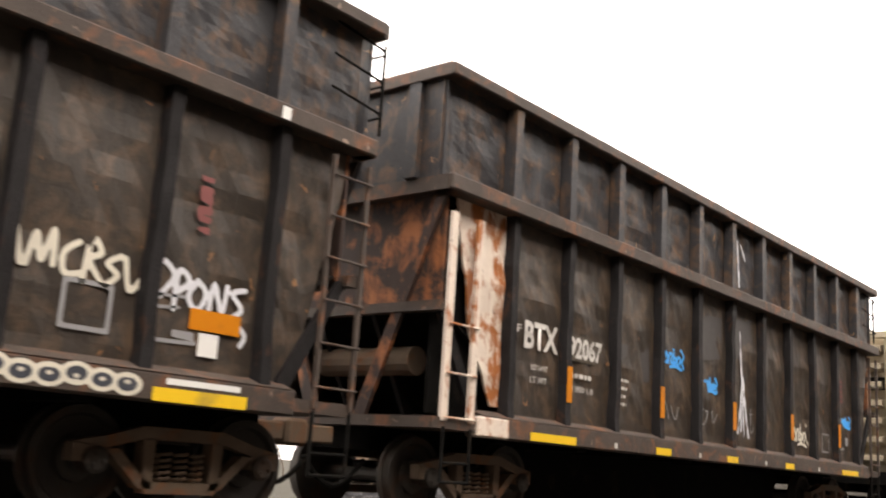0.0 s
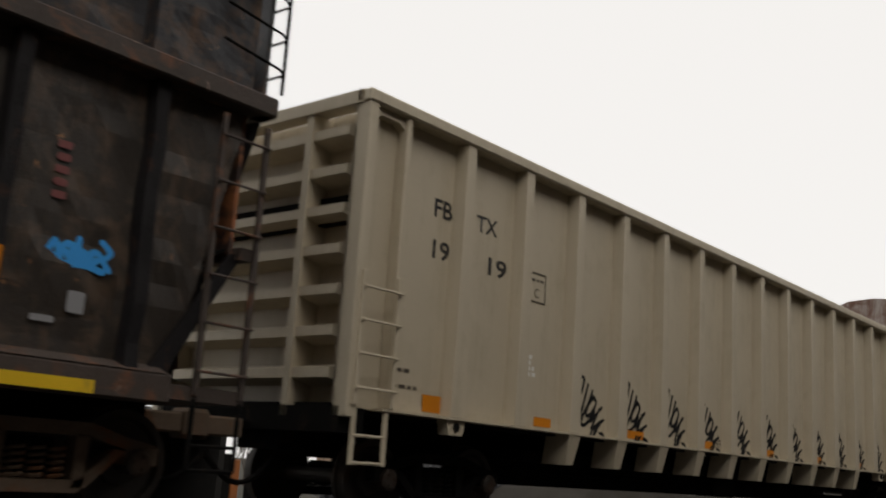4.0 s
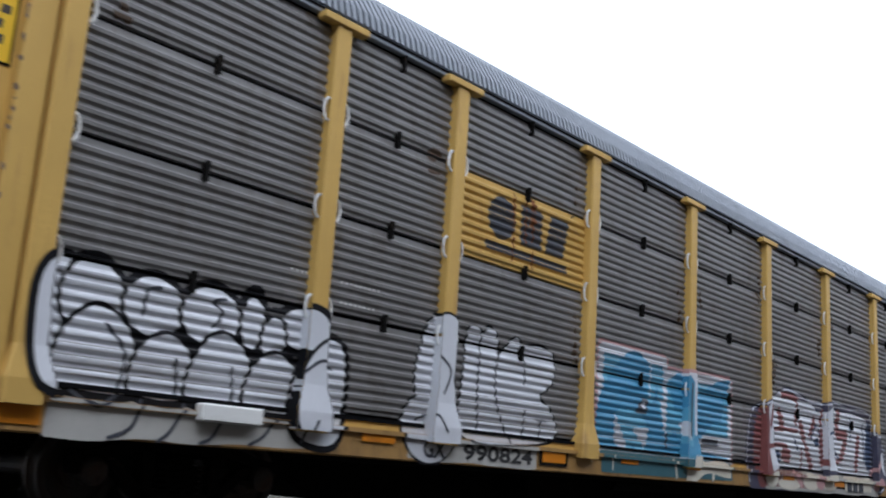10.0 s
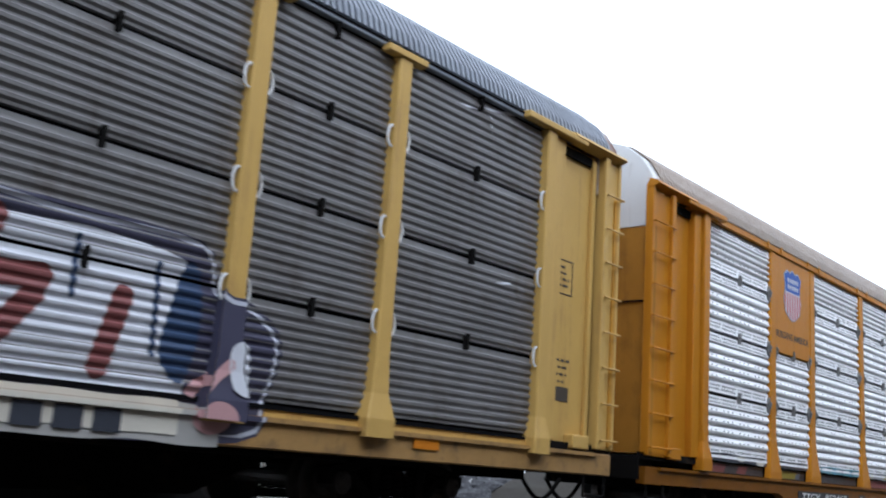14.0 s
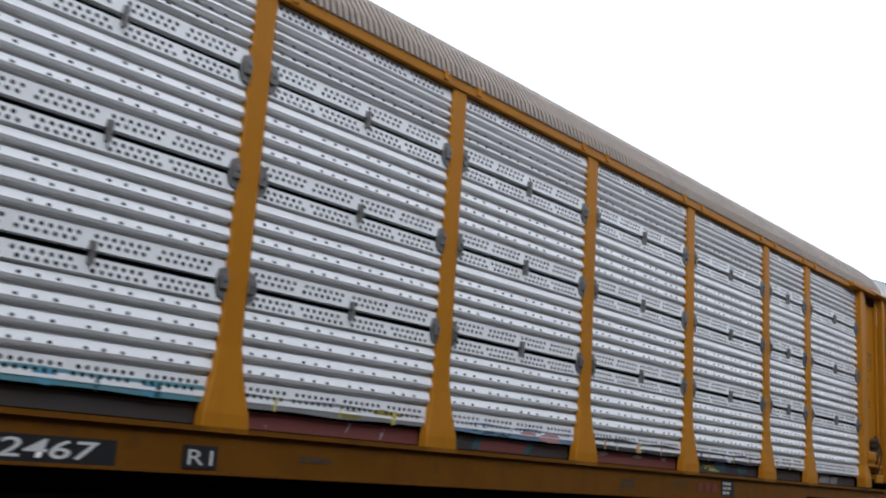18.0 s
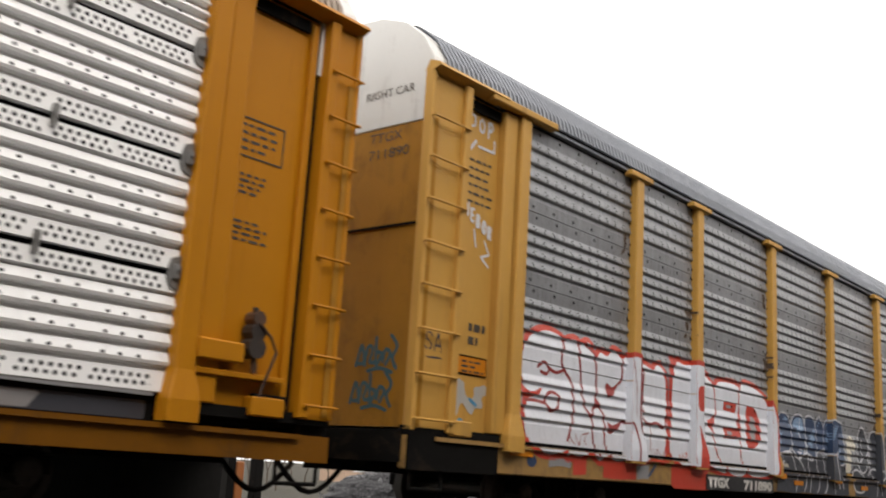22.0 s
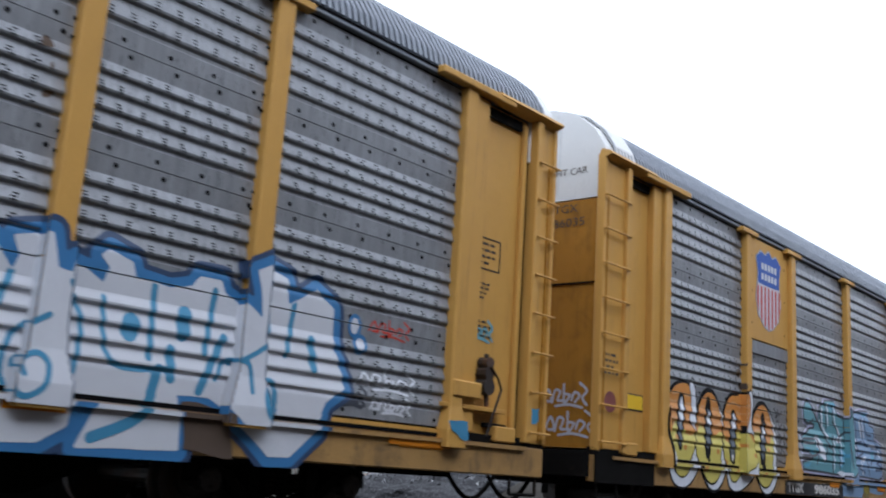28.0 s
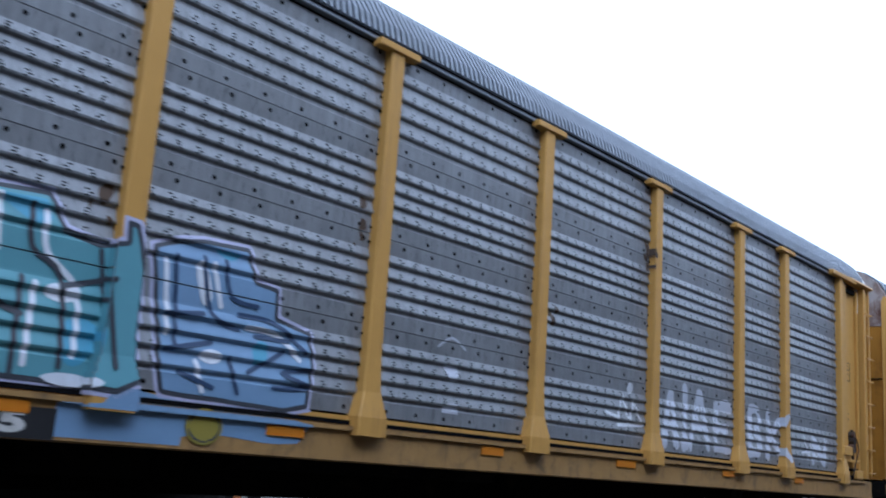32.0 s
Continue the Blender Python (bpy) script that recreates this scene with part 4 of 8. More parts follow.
# ---- paint laid on the sides: letters and tags that follow ridges, posts and sills ----
CURVES = {
    "S": [[(0.9, 0.82), (0.7, 1.0), (0.3, 1.0), (0.1, 0.78), (0.25, 0.57), (0.72, 0.45), (0.9, 0.22), (0.7, 0.0), (0.28, 0.0), (0.08, 0.18)]],
    "U": [[(0.1, 1.0), (0.1, 0.3), (0.3, 0.0), (0.7, 0.0), (0.9, 0.3), (0.9, 1.0)]],
    "E": [[(0.9, 1.0), (0.12, 1.0), (0.12, 0.0), (0.9, 0.0)], [(0.12, 0.5), (0.7, 0.5)]],
    "M": [[(0.05, 0.0), (0.12, 1.0), (0.5, 0.35), (0.88, 1.0), (0.95, 0.0)]],
    "N": [[(0.1, 0.0), (0.12, 1.0), (0.85, 0.0), (0.9, 1.0)]],
    "R": [[(0.1, 0.0), (0.1, 1.0), (0.65, 1.0), (0.88, 0.78), (0.65, 0.52), (0.12, 0.5)], [(0.4, 0.5), (0.9, 0.0)]],
    "D": [[(0.1, 0.0), (0.1, 1.0), (0.55, 1.0), (0.9, 0.65), (0.9, 0.3), (0.6, 0.0), (0.1, 0.0)]],
    "C": [[(0.9, 0.8), (0.6, 1.0), (0.25, 0.9), (0.08, 0.5), (0.25, 0.08), (0.6, 0.0), (0.9, 0.22)]],
    "O": [[(0.5, 1.0), (0.2, 0.85), (0.08, 0.5), (0.2, 0.12), (0.5, 0.0), (0.8, 0.12), (0.92, 0.5), (0.8, 0.85), (0.5, 1.0)]],
    "K": [[(0.12, 0.0), (0.12, 1.0)], [(0.9, 1.0), (0.2, 0.48), (0.92, 0.0)]],
    "I": [[(0.5, 0.0), (0.5, 1.0)]],
    "A": [[(0.02, 0.0), (0.45, 1.0), (0.55, 1.0), (0.98, 0.0)], [(0.22, 0.35), (0.78, 0.35)]],
    "T": [[(0.0, 1.0), (1.0, 1.0)], [(0.5, 1.0), (0.5, 0.0)]],
    "P": [[(0.1, 0.0), (0.1, 1.0), (0.65, 1.0), (0.9, 0.75), (0.65, 0.48), (0.12, 0.48)]],
    "H": [[(0.1, 0.0), (0.1, 1.0)], [(0.9, 0.0), (0.9, 1.0)], [(0.1, 0.5), (0.9, 0.5)]],
    "B": [[(0.1, 0.0), (0.1, 1.0), (0.65, 0.95), (0.8, 0.75), (0.55, 0.52), (0.9, 0.3), (0.7, 0.02), (0.1, 0.0)]],
    "Z": [[(0.1, 1.0), (0.9, 1.0), (0.1, 0.0), (0.9, 0.0)]],
    "2": [[(0.1, 0.8), (0.4, 1.0), (0.8, 0.85), (0.75, 0.55), (0.1, 0.0), (0.9, 0.0)]],
}


def smooth(pts, closed=False, n=4):
    """A rounded line through points, as a sweep of the arm would draw it."""
    q = [pts[-1]] + list(pts) + [pts[0], pts[1]] if closed else [pts[0]] + list(pts) + [pts[-1]]
    out = []
    for a, b, c, d in zip(q, q[1:], q[2:], q[3:]):
        for k in range(n):
            t = k / n
            out.append(tuple(0.5 * (2 * b[i] + (c[i] - a[i]) * t + (2 * a[i] - 5 * b[i] + 4 * c[i] - d[i]) * t * t + (3 * b[i] - a[i] - 3 * c[i] + d[i]) * t ** 3) for i in (0, 1)))
    return out if closed else out + [pts[-1]]


def scrawl_of(x, z, sx, sz):
    """A quick illegible signature, fitted into a box."""
    return [[(x + sx * a, z + sz * b) for a, b in q] for q in ([(0.0, 0.2), (0.12, 0.75), (0.2, 0.3), (0.08, 0.25)], [(0.22, 0.2), (0.28, 0.7), (0.4, 0.65), (0.34, 0.3), (0.46, 0.28)], [(0.48, 0.95), (0.5, 0.2), (0.62, 0.5), (0.52, 0.55)], [(0.66, 0.3), (0.72, 0.62), (0.84, 0.5), (0.74, 0.22)], [(0.84, 1.0), (1.0, 0.7), (0.9, 0.4), (1.0, 0.1)], [(0.3, 0.05), (0.6, 0.12), (0.9, 0.0)])]


class Wall:
    """A grid over part of a side, on which shapes are drawn as distances (negative inside)."""

    def __init__(self, x0, x1, z0, z1, kind=None, cell=0.022, depth=None):
        self.kind, self.depth = kind, depth
        self.x = np.arange(x0, x1 + cell, cell)
        z = np.arange(z0, z1 + cell, cell)
        if kind:
            cuts = [b + s for b in BASE[kind] for s in ((-0.016, 0.016) if kind == "low" else (-0.006, 0.006))] + [0.66, 0.9]
            z = np.array([v for v in z if min(abs(v - c) for c in cuts) > 0.005] + [c for c in cuts if z0 < c < z1])
        self.z = np.sort(z)
        self.X, self.Z = np.meshgrid(self.x, self.z)

    def line(self, pts, width):
        d = np.full(self.X.shape, 9.0)
        for (ax, az), (bx, bz) in zip(pts, pts[1:]):
            ux, uz = bx - ax, bz - az
            t = np.clip(((self.X - ax) * ux + (self.Z - az) * uz) / max(ux * ux + uz * uz, 1e-9), 0, 1)
            d = np.minimum(d, np.hypot(self.X - ax - t * ux, self.Z - az - t * uz))
        return d - width / 2

    def sweep(self, strokes, width):
        """Hand-drawn rounded lines of one width."""
        return np.minimum.reduce([self.line(smooth(p), width) for p in strokes])

    def blob(self, pts):
        """A rounded closed shape."""
        return self.poly(smooth(pts, True))

    def letter(self, ch, x0, x1, z0, z1, width):
        """A fat letter whose strokes stay within the box."""
        h = width / 2
        d = np.full(self.X.shape, 9.0)
        for c in CURVES[ch]:
            d = np.minimum(d, self.line([(x0 + h + (x1 - x0 - width) * a, z0 + h + (z1 - z0 - width) * b) for a, b in c], width))
        return d

    def oval(self, cx, cz, rx, rz):
        return (np.hypot((self.X - cx) / rx, (self.Z - cz) / rz) - 1) * min(rx, rz)

    def rect(self, x0, x1, z0, z1):
        return np.maximum(np.maximum(x0 - self.X, self.X - x1), np.maximum(z0 - self.Z, self.Z - z1))

    def poly(self, pts):
        inside = np.zeros(self.X.shape, bool)
        for (ax, az), (bx, bz) in zip(pts, pts[1:] + pts[:1]):
            cross = (az > self.Z) != (bz > self.Z)
            inside ^= cross & (self.X < (bx - ax) * (self.Z - az) / (bz - az if bz != az else 1e-9) + ax)
        d = self.line(list(pts) + [pts[0]], 0.0)
        return np.where(inside, -d, d)

    def wobble(self, amount, scale, seed):
        r = np.random.RandomState(seed)
        s = np.zeros(self.X.shape)
        for _ in range(7):
            a, b, p = r.uniform(-1, 1), r.uniform(-1, 1), r.uniform(0, 6.28)
            s += np.sin((self.X * a + self.Z * b) * scale * 6.28 + p)
        return s / 7 * amount

    def surface(self, x, z):
        """Whether x, z lies on a post, the sill or a panel, and a function for the depth there."""
        if self.kind is None:
            return lambda q: self.depth
        half = 0.02 + float(np.interp(z, (1.0, 1.25, 1.6), (0.2, 0.124, 0.105)))
        for p in POSTS:
            if abs(x - p) < half and z > 0.84:
                return lambda q: float(np.interp(q, (1.0, 1.25, 1.6), (-0.05, -0.01, 0.0)))
        if z < 0.9:
            return lambda q: 0.06 if z < 0.86 else 0.02
        if z < BASE[self.kind][0]:
            return lambda q: 0.09
        if min(abs(z - b) for b in BASE[self.kind][1:-1]) < (0.015 if self.kind == "low" else 0.006):
            return None
        return lambda q: depth_at(self.kind, q)

    def lay(self, car, d, mat, layer=0, name="graffiti", label=""):
        """Lays every separate patch of a drawn shape on the side as a part of its own."""
        mark = np.zeros(d.shape, int)
        sizes = []
        for j, i in zip(*np.nonzero(d < 0)):
            if mark[j, i]:
                continue
            sizes.append(0)
            todo = [(j, i)]
            mark[j, i] = len(sizes)
            while todo:
                a, b = todo.pop()
                sizes[-1] += 1
                for p in range(max(0, a - 1), min(d.shape[0], a + 2)):
                    for q in range(max(0, b - 1), min(d.shape[1], b + 2)):
                        if d[p, q] < 0 and not mark[p, q]:
                            mark[p, q] = len(sizes)
                            todo.append((p, q))
        big = [k + 1 for k, n in enumerate(sizes) if n > 40][:24]
        for k in big:
            self.film(car, np.where((d < 0) & (mark != k), 0.01, d), mat, layer, name, label)
        if len(big) < len(sizes):
            rest = self.film(car, np.where((d < 0) & np.isin(mark, big), 0.01, d), mat, layer, name, label)
            if rest:
                tagged(rest, kind="stuff")

    def film(self, car, d, mat, layer, name, label):
        """Turns the inside of a drawn shape into a film of paint on the side."""
        lift = 0.003 + 0.003 * layer
        inn = d < 0
        verts, faces = [], []
        table = {}

        def y_of(x, z, cx, cz):
            key = (round(cx / 0.05), cz) if self.kind else 0
            if key not in table:
                table[key] = self.surface(cx, cz)
            return table[key]

        full = inn[:-1, :-1] & inn[1:, :-1] & inn[:-1, 1:] & inn[1:, 1:]
        some = (inn[:-1, :-1] | inn[1:, :-1] | inn[:-1, 1:] | inn[1:, 1:]) & ~full
        posts_edges = [p + s * 0.105 for p in POSTS for s in (-1, 1)] if self.kind else []
        for j in range(len(self.z) - 1):
            z0, z1 = float(self.z[j]), float(self.z[j + 1])
            cz = (z0 + z1) / 2
            row, i = full[j], 0
            n = len(row)
            idx = np.flatnonzero(row)
            k = 0
            last = None
            while k < len(idx):
                a = idx[k]
                b = a
                f = self.surface((self.x[a] + self.x[a + 1]) / 2, cz)
                while k + 1 < len(idx) and idx[k + 1] == b + 1:
                    g = self.surface((self.x[b + 1] + self.x[b + 2]) / 2, cz) if posts_edges else f
                    if posts_edges and (f is None) != (g is None) or (f and g and abs(f(cz) - g(cz)) > 1e-6):
                        break
                    b += 1
                    k += 1
                if f and last and last[0] == a:
                    q = len(verts)
                    g = last[1]
                    sx = self.x[a] + (lift if f(z0) > g(z0) else -lift)
                    verts += [(sx, g(z0) - lift, z0), (sx, f(z0) - lift, z0), (sx, f(z1) - lift, z1), (sx, g(z1) - lift, z1)]
                    faces.append((q, q + 1, q + 2, q + 3))
                last = (b + 1, f) if f else None
                if f:
                    q = len(verts)
                    verts += [(self.x[a], f(z0) - lift, z0), (self.x[b + 1], f(z0) - lift, z0), (self.x[b + 1], f(z1) - lift, z1), (self.x[a], f(z1) - lift, z1)]
                    faces.append((q, q + 1, q + 2, q + 3))
                k += 1
            for i in np.flatnonzero(some[j]):
                f = self.surface((self.x[i] + self.x[i + 1]) / 2, cz)
                if not f:
                    continue
                c = [(self.x[i], z0, d[j, i]), (self.x[i + 1], z0, d[j, i + 1]), (self.x[i + 1], z1, d[j + 1, i + 1]), (self.x[i], z1, d[j + 1, i])]
                ring = []
                for p, q in zip(c, c[1:] + c[:1]):
                    if p[2] < 0:
                        ring.append(p[:2])
                    if (p[2] < 0) != (q[2] < 0):
                        t = p[2] / (p[2] - q[2])
                        ring.append((p[0] + t * (q[0] - p[0]), p[1] + t * (q[1] - p[1])))
                if len(ring) >= 3:
                    q = len(verts)
                    verts += [(x, f(z) - lift, z) for x, z in ring]
                    faces.append(tuple(range(q, q + len(ring))))
        if not faces:
            return None
        me = bpy.data.meshes.new(name)
        me.from_pydata([(float(a), float(b), float(c)) for a, b, c in verts], [], faces)
        me.materials.append(mat)
        return part(name, me, None, car, label)


def stack(shapes, outline):
    """Shapes painted one over the other, each with a dark rim: the rims' union and what shows of the fills."""
    rim = shapes[0] - outline
    fill = shapes[0]
    for s in shapes[1:]:
        fill = np.minimum(np.maximum(fill, -(s - outline)), s)
        rim = np.minimum(rim, s - outline)
    return rim, fill


def word(w, text, boxes, width):
    return [w.letter(ch, *b, width) + w.wobble(0.05, 1.4, k) for k, (ch, b) in enumerate(zip(text, boxes))]


P = dict(
    white=flat("white_spray", (0.65, 0.665, 0.71)), cream=flat("cream_spray", (0.70, 0.66, 0.56)), black=shade("black_spray", (0.010, 0.010, 0.012), 0.6, 0, 0.18, bump=0.02, gloss=0.12),
    red=flat("red_spray", (0.58, 0.055, 0.03)), maroon=flat("maroon_spray", (0.22, 0.07, 0.066)), navy=flat("navy_spray", (0.032, 0.06, 0.13)),
    purple=flat("dull_purple_spray", (0.06, 0.058, 0.10)), teal=flat("teal_spray", (0.15, 0.35, 0.41)), cyan=flat("sky_blue_spray", (0.13, 0.38, 0.55)),
    blue=flat("blue_spray", (0.05, 0.19, 0.42)), brightblue=flat("bright_blue_spray", (0.04, 0.36, 0.85)), orange=flat("orange_spray", (0.64, 0.27, 0.055)),
    yellow=flat("yellow_spray", (0.66, 0.57, 0.13)), lilac=flat("lilac_spray", (0.50, 0.50, 0.68)), pink=flat("pink_spray", (0.55, 0.32, 0.32)),
    olive=flat("mustard_spray", (0.32, 0.26, 0.04)), grey=flat("grey_spray", (0.30, 0.30, 0.31)), slate=flat("slate_spray", (0.05, 0.055, 0.07)),
    dullteal=flat("dirty_teal_spray", (0.045, 0.13, 0.16)), blue2=flat("mid_blue_spray", (0.07, 0.27, 0.45)), ice=shade("pale_ice_blue_spray", (0.77, 0.80, 0.87), 0.5, 0, 0.1, bump=0.02, weave=0.12),
    darkred=flat("dark_red_spray", (0.30, 0.035, 0.03)),
    peach=flat("pale_orange_spray", (0.66, 0.36, 0.16)), cornflower=flat("cornflower_spray", (0.22, 0.34, 0.52)),
    grey2=flat("thin_pale_spray", (0.58, 0.60, 0.68)),
    repaint=flat("dark_touch_up_paint", (0.062, 0.056, 0.056)),
    steelblue=flat("steel_blue_spray", (0.13, 0.16, 0.22)), dirtywhite=flat("dirty_white_paint", (0.46, 0.45, 0.42)), stain=flat("rusty_dirt_film", (0.105, 0.075, 0.056), 0.8),
    rust=flat("rust_run", (0.20, 0.075, 0.03), 0.8), royal=flat("royal_blue_enamel", (0.02, 0.09, 0.42)), signred=flat("sign_red_enamel", (0.55, 0.07, 0.06)),
)


# -- first carrier: white bubbles, blue blocks, white and maroon letters
car = AC["d"]
w = Wall(1.6, 5.2, 0.58, 2.15, "low", 0.018)
w.lay(car, w.poly([(1.98, 0.6), (2.0, 0.96), (4.95, 0.96), (4.9, 0.68), (3.6, 0.64)]) + w.wobble(0.04, 1.2, 9), P["dirtywhite"], 0, label="dull white paint over the sill")
shapes = [w.blob([(1.76, 1.68), (1.86, 1.9), (2.08, 1.92), (2.16, 1.5), (2.14, 1.02), (1.88, 1.0), (1.78, 1.3)]), w.oval(2.26, 1.68, 0.27, 0.3), w.oval(2.82, 1.7, 0.28, 0.25), w.oval(3.4, 1.71, 0.3, 0.25),
          w.oval(4.43, 1.74, 0.28, 0.19), w.oval(3.84, 1.72, 0.13, 0.24), w.oval(4.1, 1.6, 0.14, 0.21), w.blob([(2.05, 1.0), (2.06, 1.4), (2.3, 1.63), (2.6, 1.5), (2.72, 1.2), (2.66, 0.98)]),
          w.blob([(2.7, 1.0), (2.74, 1.35), (2.98, 1.5), (3.22, 1.36), (3.26, 1.02)]), w.blob([(3.24, 1.0), (3.3, 1.4), (3.54, 1.58), (3.82, 1.4), (3.86, 1.02)]), w.blob([(3.84, 1.0), (3.92, 1.36), (4.2, 1.47), (4.44, 1.3), (4.46, 0.98)]),
          w.blob([(4.34, 0.98), (4.44, 1.42), (4.7, 1.68), (4.98, 1.62), (5.02, 1.1), (4.9, 0.74), (4.5, 0.74)])]
rim, fill = stack([q + w.wobble(0.02, 1.5, k) for k, q in enumerate(shapes)], 0.036)
w.lay(car, rim - 0.03, P["black"], 1, label="dark outlines of a bubble-letter tag")
w.lay(car, fill, P["white"], 2, label="white bubble-letter graffiti")
w.lay(car, w.sweep([[(2.17, 0.96), (2.4, 0.86), (2.58, 0.98)], [(2.79, 0.94), (2.71, 0.72), (2.52, 0.63)], [(3.2, 0.94), (3.08, 0.72), (2.97, 0.63)], [(4.17, 0.9), (4.05, 0.74), (3.9, 0.66)], [(3.62, 0.92), (3.5, 0.7), (3.38, 0.64)], [(4.6, 0.92), (4.5, 0.72)]], 0.032), P["slate"], 3)
w.lay(car, w.sweep([[(2.4, 1.5), (2.6, 1.3), (2.58, 1.02)], [(2.72, 1.62), (2.74, 1.82), (2.86, 1.86)], [(3.42, 1.62), (3.5, 1.75), (3.4, 1.84), (3.52, 1.88)], [(4.4, 1.34), (4.62, 1.48), (4.85, 1.42)], [(3.66, 1.3), (3.7, 1.02)], [(3.08, 1.3), (3.12, 1.02)]], 0.03), P["slate"], 3)
w = Wall(5.85, 8.8, 0.6, 2.35, "low", 0.018)
left = np.minimum.reduce([w.sweep([[(6.42, 1.95), (6.3, 1.5), (6.45, 1.1)]], 0.5), w.oval(6.3, 0.98, 0.42, 0.36)])
body = w.blob([(6.86, 0.94), (6.84, 1.6), (6.88, 2.09), (7.02, 2.16), (7.16, 2.1), (7.26, 2.19), (7.41, 2.12), (7.47, 1.89), (7.61, 2.02), (7.79, 2.14), (7.95, 2.07), (8.34, 2.1), (8.6, 1.99), (8.58, 1.7), (8.31, 1.49), (8.56, 1.35), (8.67, 1.02), (7.8, 0.9)])
rim, fill = stack([left, body], 0.018)
w.lay(car, rim - 0.012, P["black"], 0)
w.lay(car, fill, P["white"], 1, label="white bubble-letter graffiti")
w.lay(car, w.sweep([[(7.12, 2.1), (7.1, 1.5), (7.14, 1.0)], [(7.47, 1.97), (7.42, 1.67), (7.47, 1.34), (7.62, 1.08), (7.77, 0.9)], [(7.95, 2.05), (8.0, 1.61)], [(8.02, 1.31), (7.99, 0.97)], [(8.26, 1.22), (8.48, 1.22)], [(8.35, 1.2), (8.34, 1.02)], [(6.3, 1.75), (6.5, 1.6), (6.4, 1.35)], [(6.1, 1.05), (6.3, 1.12), (6.45, 0.95)]], 0.03), P["slate"], 2)
w.lay(car, w.rect(5.95, 8.25, 0.64, 0.89) + w.wobble(0.03, 1.5, 5), P["dirtywhite"], 0)
letters("GX", M["navy"], car, 6.2, 0.68, 0.18, 0.05, 0.36, bold=0.006)
letters("990824", M["blackpaint"], car, 6.86, 0.69, 0.16, 0.05, 1.3, bold=0.006)
w = Wall(9.4, 14.1, 0.64, 2.45, "low")
block = np.minimum(w.poly([(9.72, 0.68), (9.72, 2.28), (11.45, 2.28), (11.5, 0.68)]), w.poly([(11.45, 0.68), (11.5, 2.12), (13.6, 2.2), (13.62, 0.7)]))
w.lay(car, np.maximum(block - 0.13, 0.93 - w.Z), P["pink"], 0)
w.lay(car, np.maximum(block - 0.08, 0.93 - w.Z), P["white"], 1)
holes = [w.poly([(10.08, 1.47), (10.43, 1.02), (9.98, 1.0)]), w.poly([(10.55, 1.29), (11.03, 1.33), (10.9, 1.02)]), w.poly([(11.46, 1.36), (11.72, 1.06), (11.3, 1.06)]), w.poly([(11.9, 1.47), (12.14, 1.49), (12.08, 1.2)]),
         w.rect(12.4, 13.7, 1.04, 1.34), w.line([(11.38, 1.71), (11.45, 1.46)], 0.07), w.line([(11.05, 2.3), (11.02, 1.75)], 0.04), w.rect(12.2, 12.34, 1.3, 2.3)]
inner = block + 0.05
for h in holes:
    inner = np.maximum(inner, -h)
w.lay(car, np.maximum(inner, -w.rect(9, 14, 0.6, 0.96)), P["cyan"], 2, label="sky-blue block-letter graffiti")
w.lay(car, np.maximum(block - 0.01, w.rect(9, 14, 0.6, 0.95)), P["dullteal"], 2)
w.lay(car, np.maximum(block + 0.03, w.rect(12.25, 13.7, 0.6, 0.96)) + w.wobble(0.25, 1.0, 5), P["cream"], 3)
w.lay(car, np.maximum(inner + 0.03 + w.wobble(0.5, 0.9, 12), -w.rect(9, 14, 0.6, 1.0)), P["blue2"], 3)
w.lay(car, np.minimum.reduce([w.line([(11.72, 0.92), (11.78, 0.68)], 0.06), w.line([(12.98, 0.9), (12.96, 0.7)], 0.08), w.line([(9.98, 0.9), (10.0, 0.7)], 0.03)]), P["cream"], 3)
w.lay(car, np.minimum.reduce([w.poly([(10.8, 1.72), (10.97, 1.72), (10.94, 1.5), (10.61, 1.5)]), w.rect(12.65, 13.2, 1.2, 1.29), w.line([(11.52, 1.25), (11.5, 1.1)], 0.07), w.line([(12.12, 2.05), (12.08, 1.3)], 0.05)]), P["slate"], 4)
w.lay(car, np.maximum(w.oval(10.84, 1.62, 0.06, 0.05), -9), P["white"], 5)
w = Wall(14.0, 21.6, 0.6, 2.5, "low", 0.018)
halo = w.blob([(14.25, 1.05), (14.38, 1.76), (14.6, 1.97), (15.24, 2.16), (15.91, 2.4), (16.53, 2.36), (17.14, 2.28), (17.74, 2.3), (18.37, 2.37), (19.1, 2.34), (20.37, 2.33), (20.6, 1.92), (20.95, 1.87), (21.33, 1.58), (21.23, 1.05), (20.91, 0.66), (18.7, 0.62), (16.6, 0.6), (15.0, 0.6), (14.33, 0.62)])
body = w.poly(smooth([(14.95, 1.96), (15.25, 2.12), (15.92, 2.32), (16.54, 2.23), (17.15, 2.22), (17.35, 2.1), (17.76, 2.12), (18.13, 2.28), (18.48, 2.18), (19.3, 2.21), (20.0, 2.16), (20.34, 2.03), (20.39, 1.54), (20.32, 1.12), (20.12, 0.98), (18.2, 1.02), (16.53, 0.99), (15.33, 0.96), (15.0, 0.93), (14.94, 1.3), (14.98, 1.65)], True))
w.lay(car, w.rect(14.95, 20.7, 0.62, 0.95) + w.wobble(0.04, 1.2, 14), P["dirtywhite"], 1)
w.lay(car, halo + w.wobble(0.03, 0.9, 3), P["purple"], 0, label="dull purple halo round graffiti letters")
w.lay(car, np.maximum(np.abs(halo + 0.045) - 0.02, 0.7 - w.Z), P["grey2"], 1)
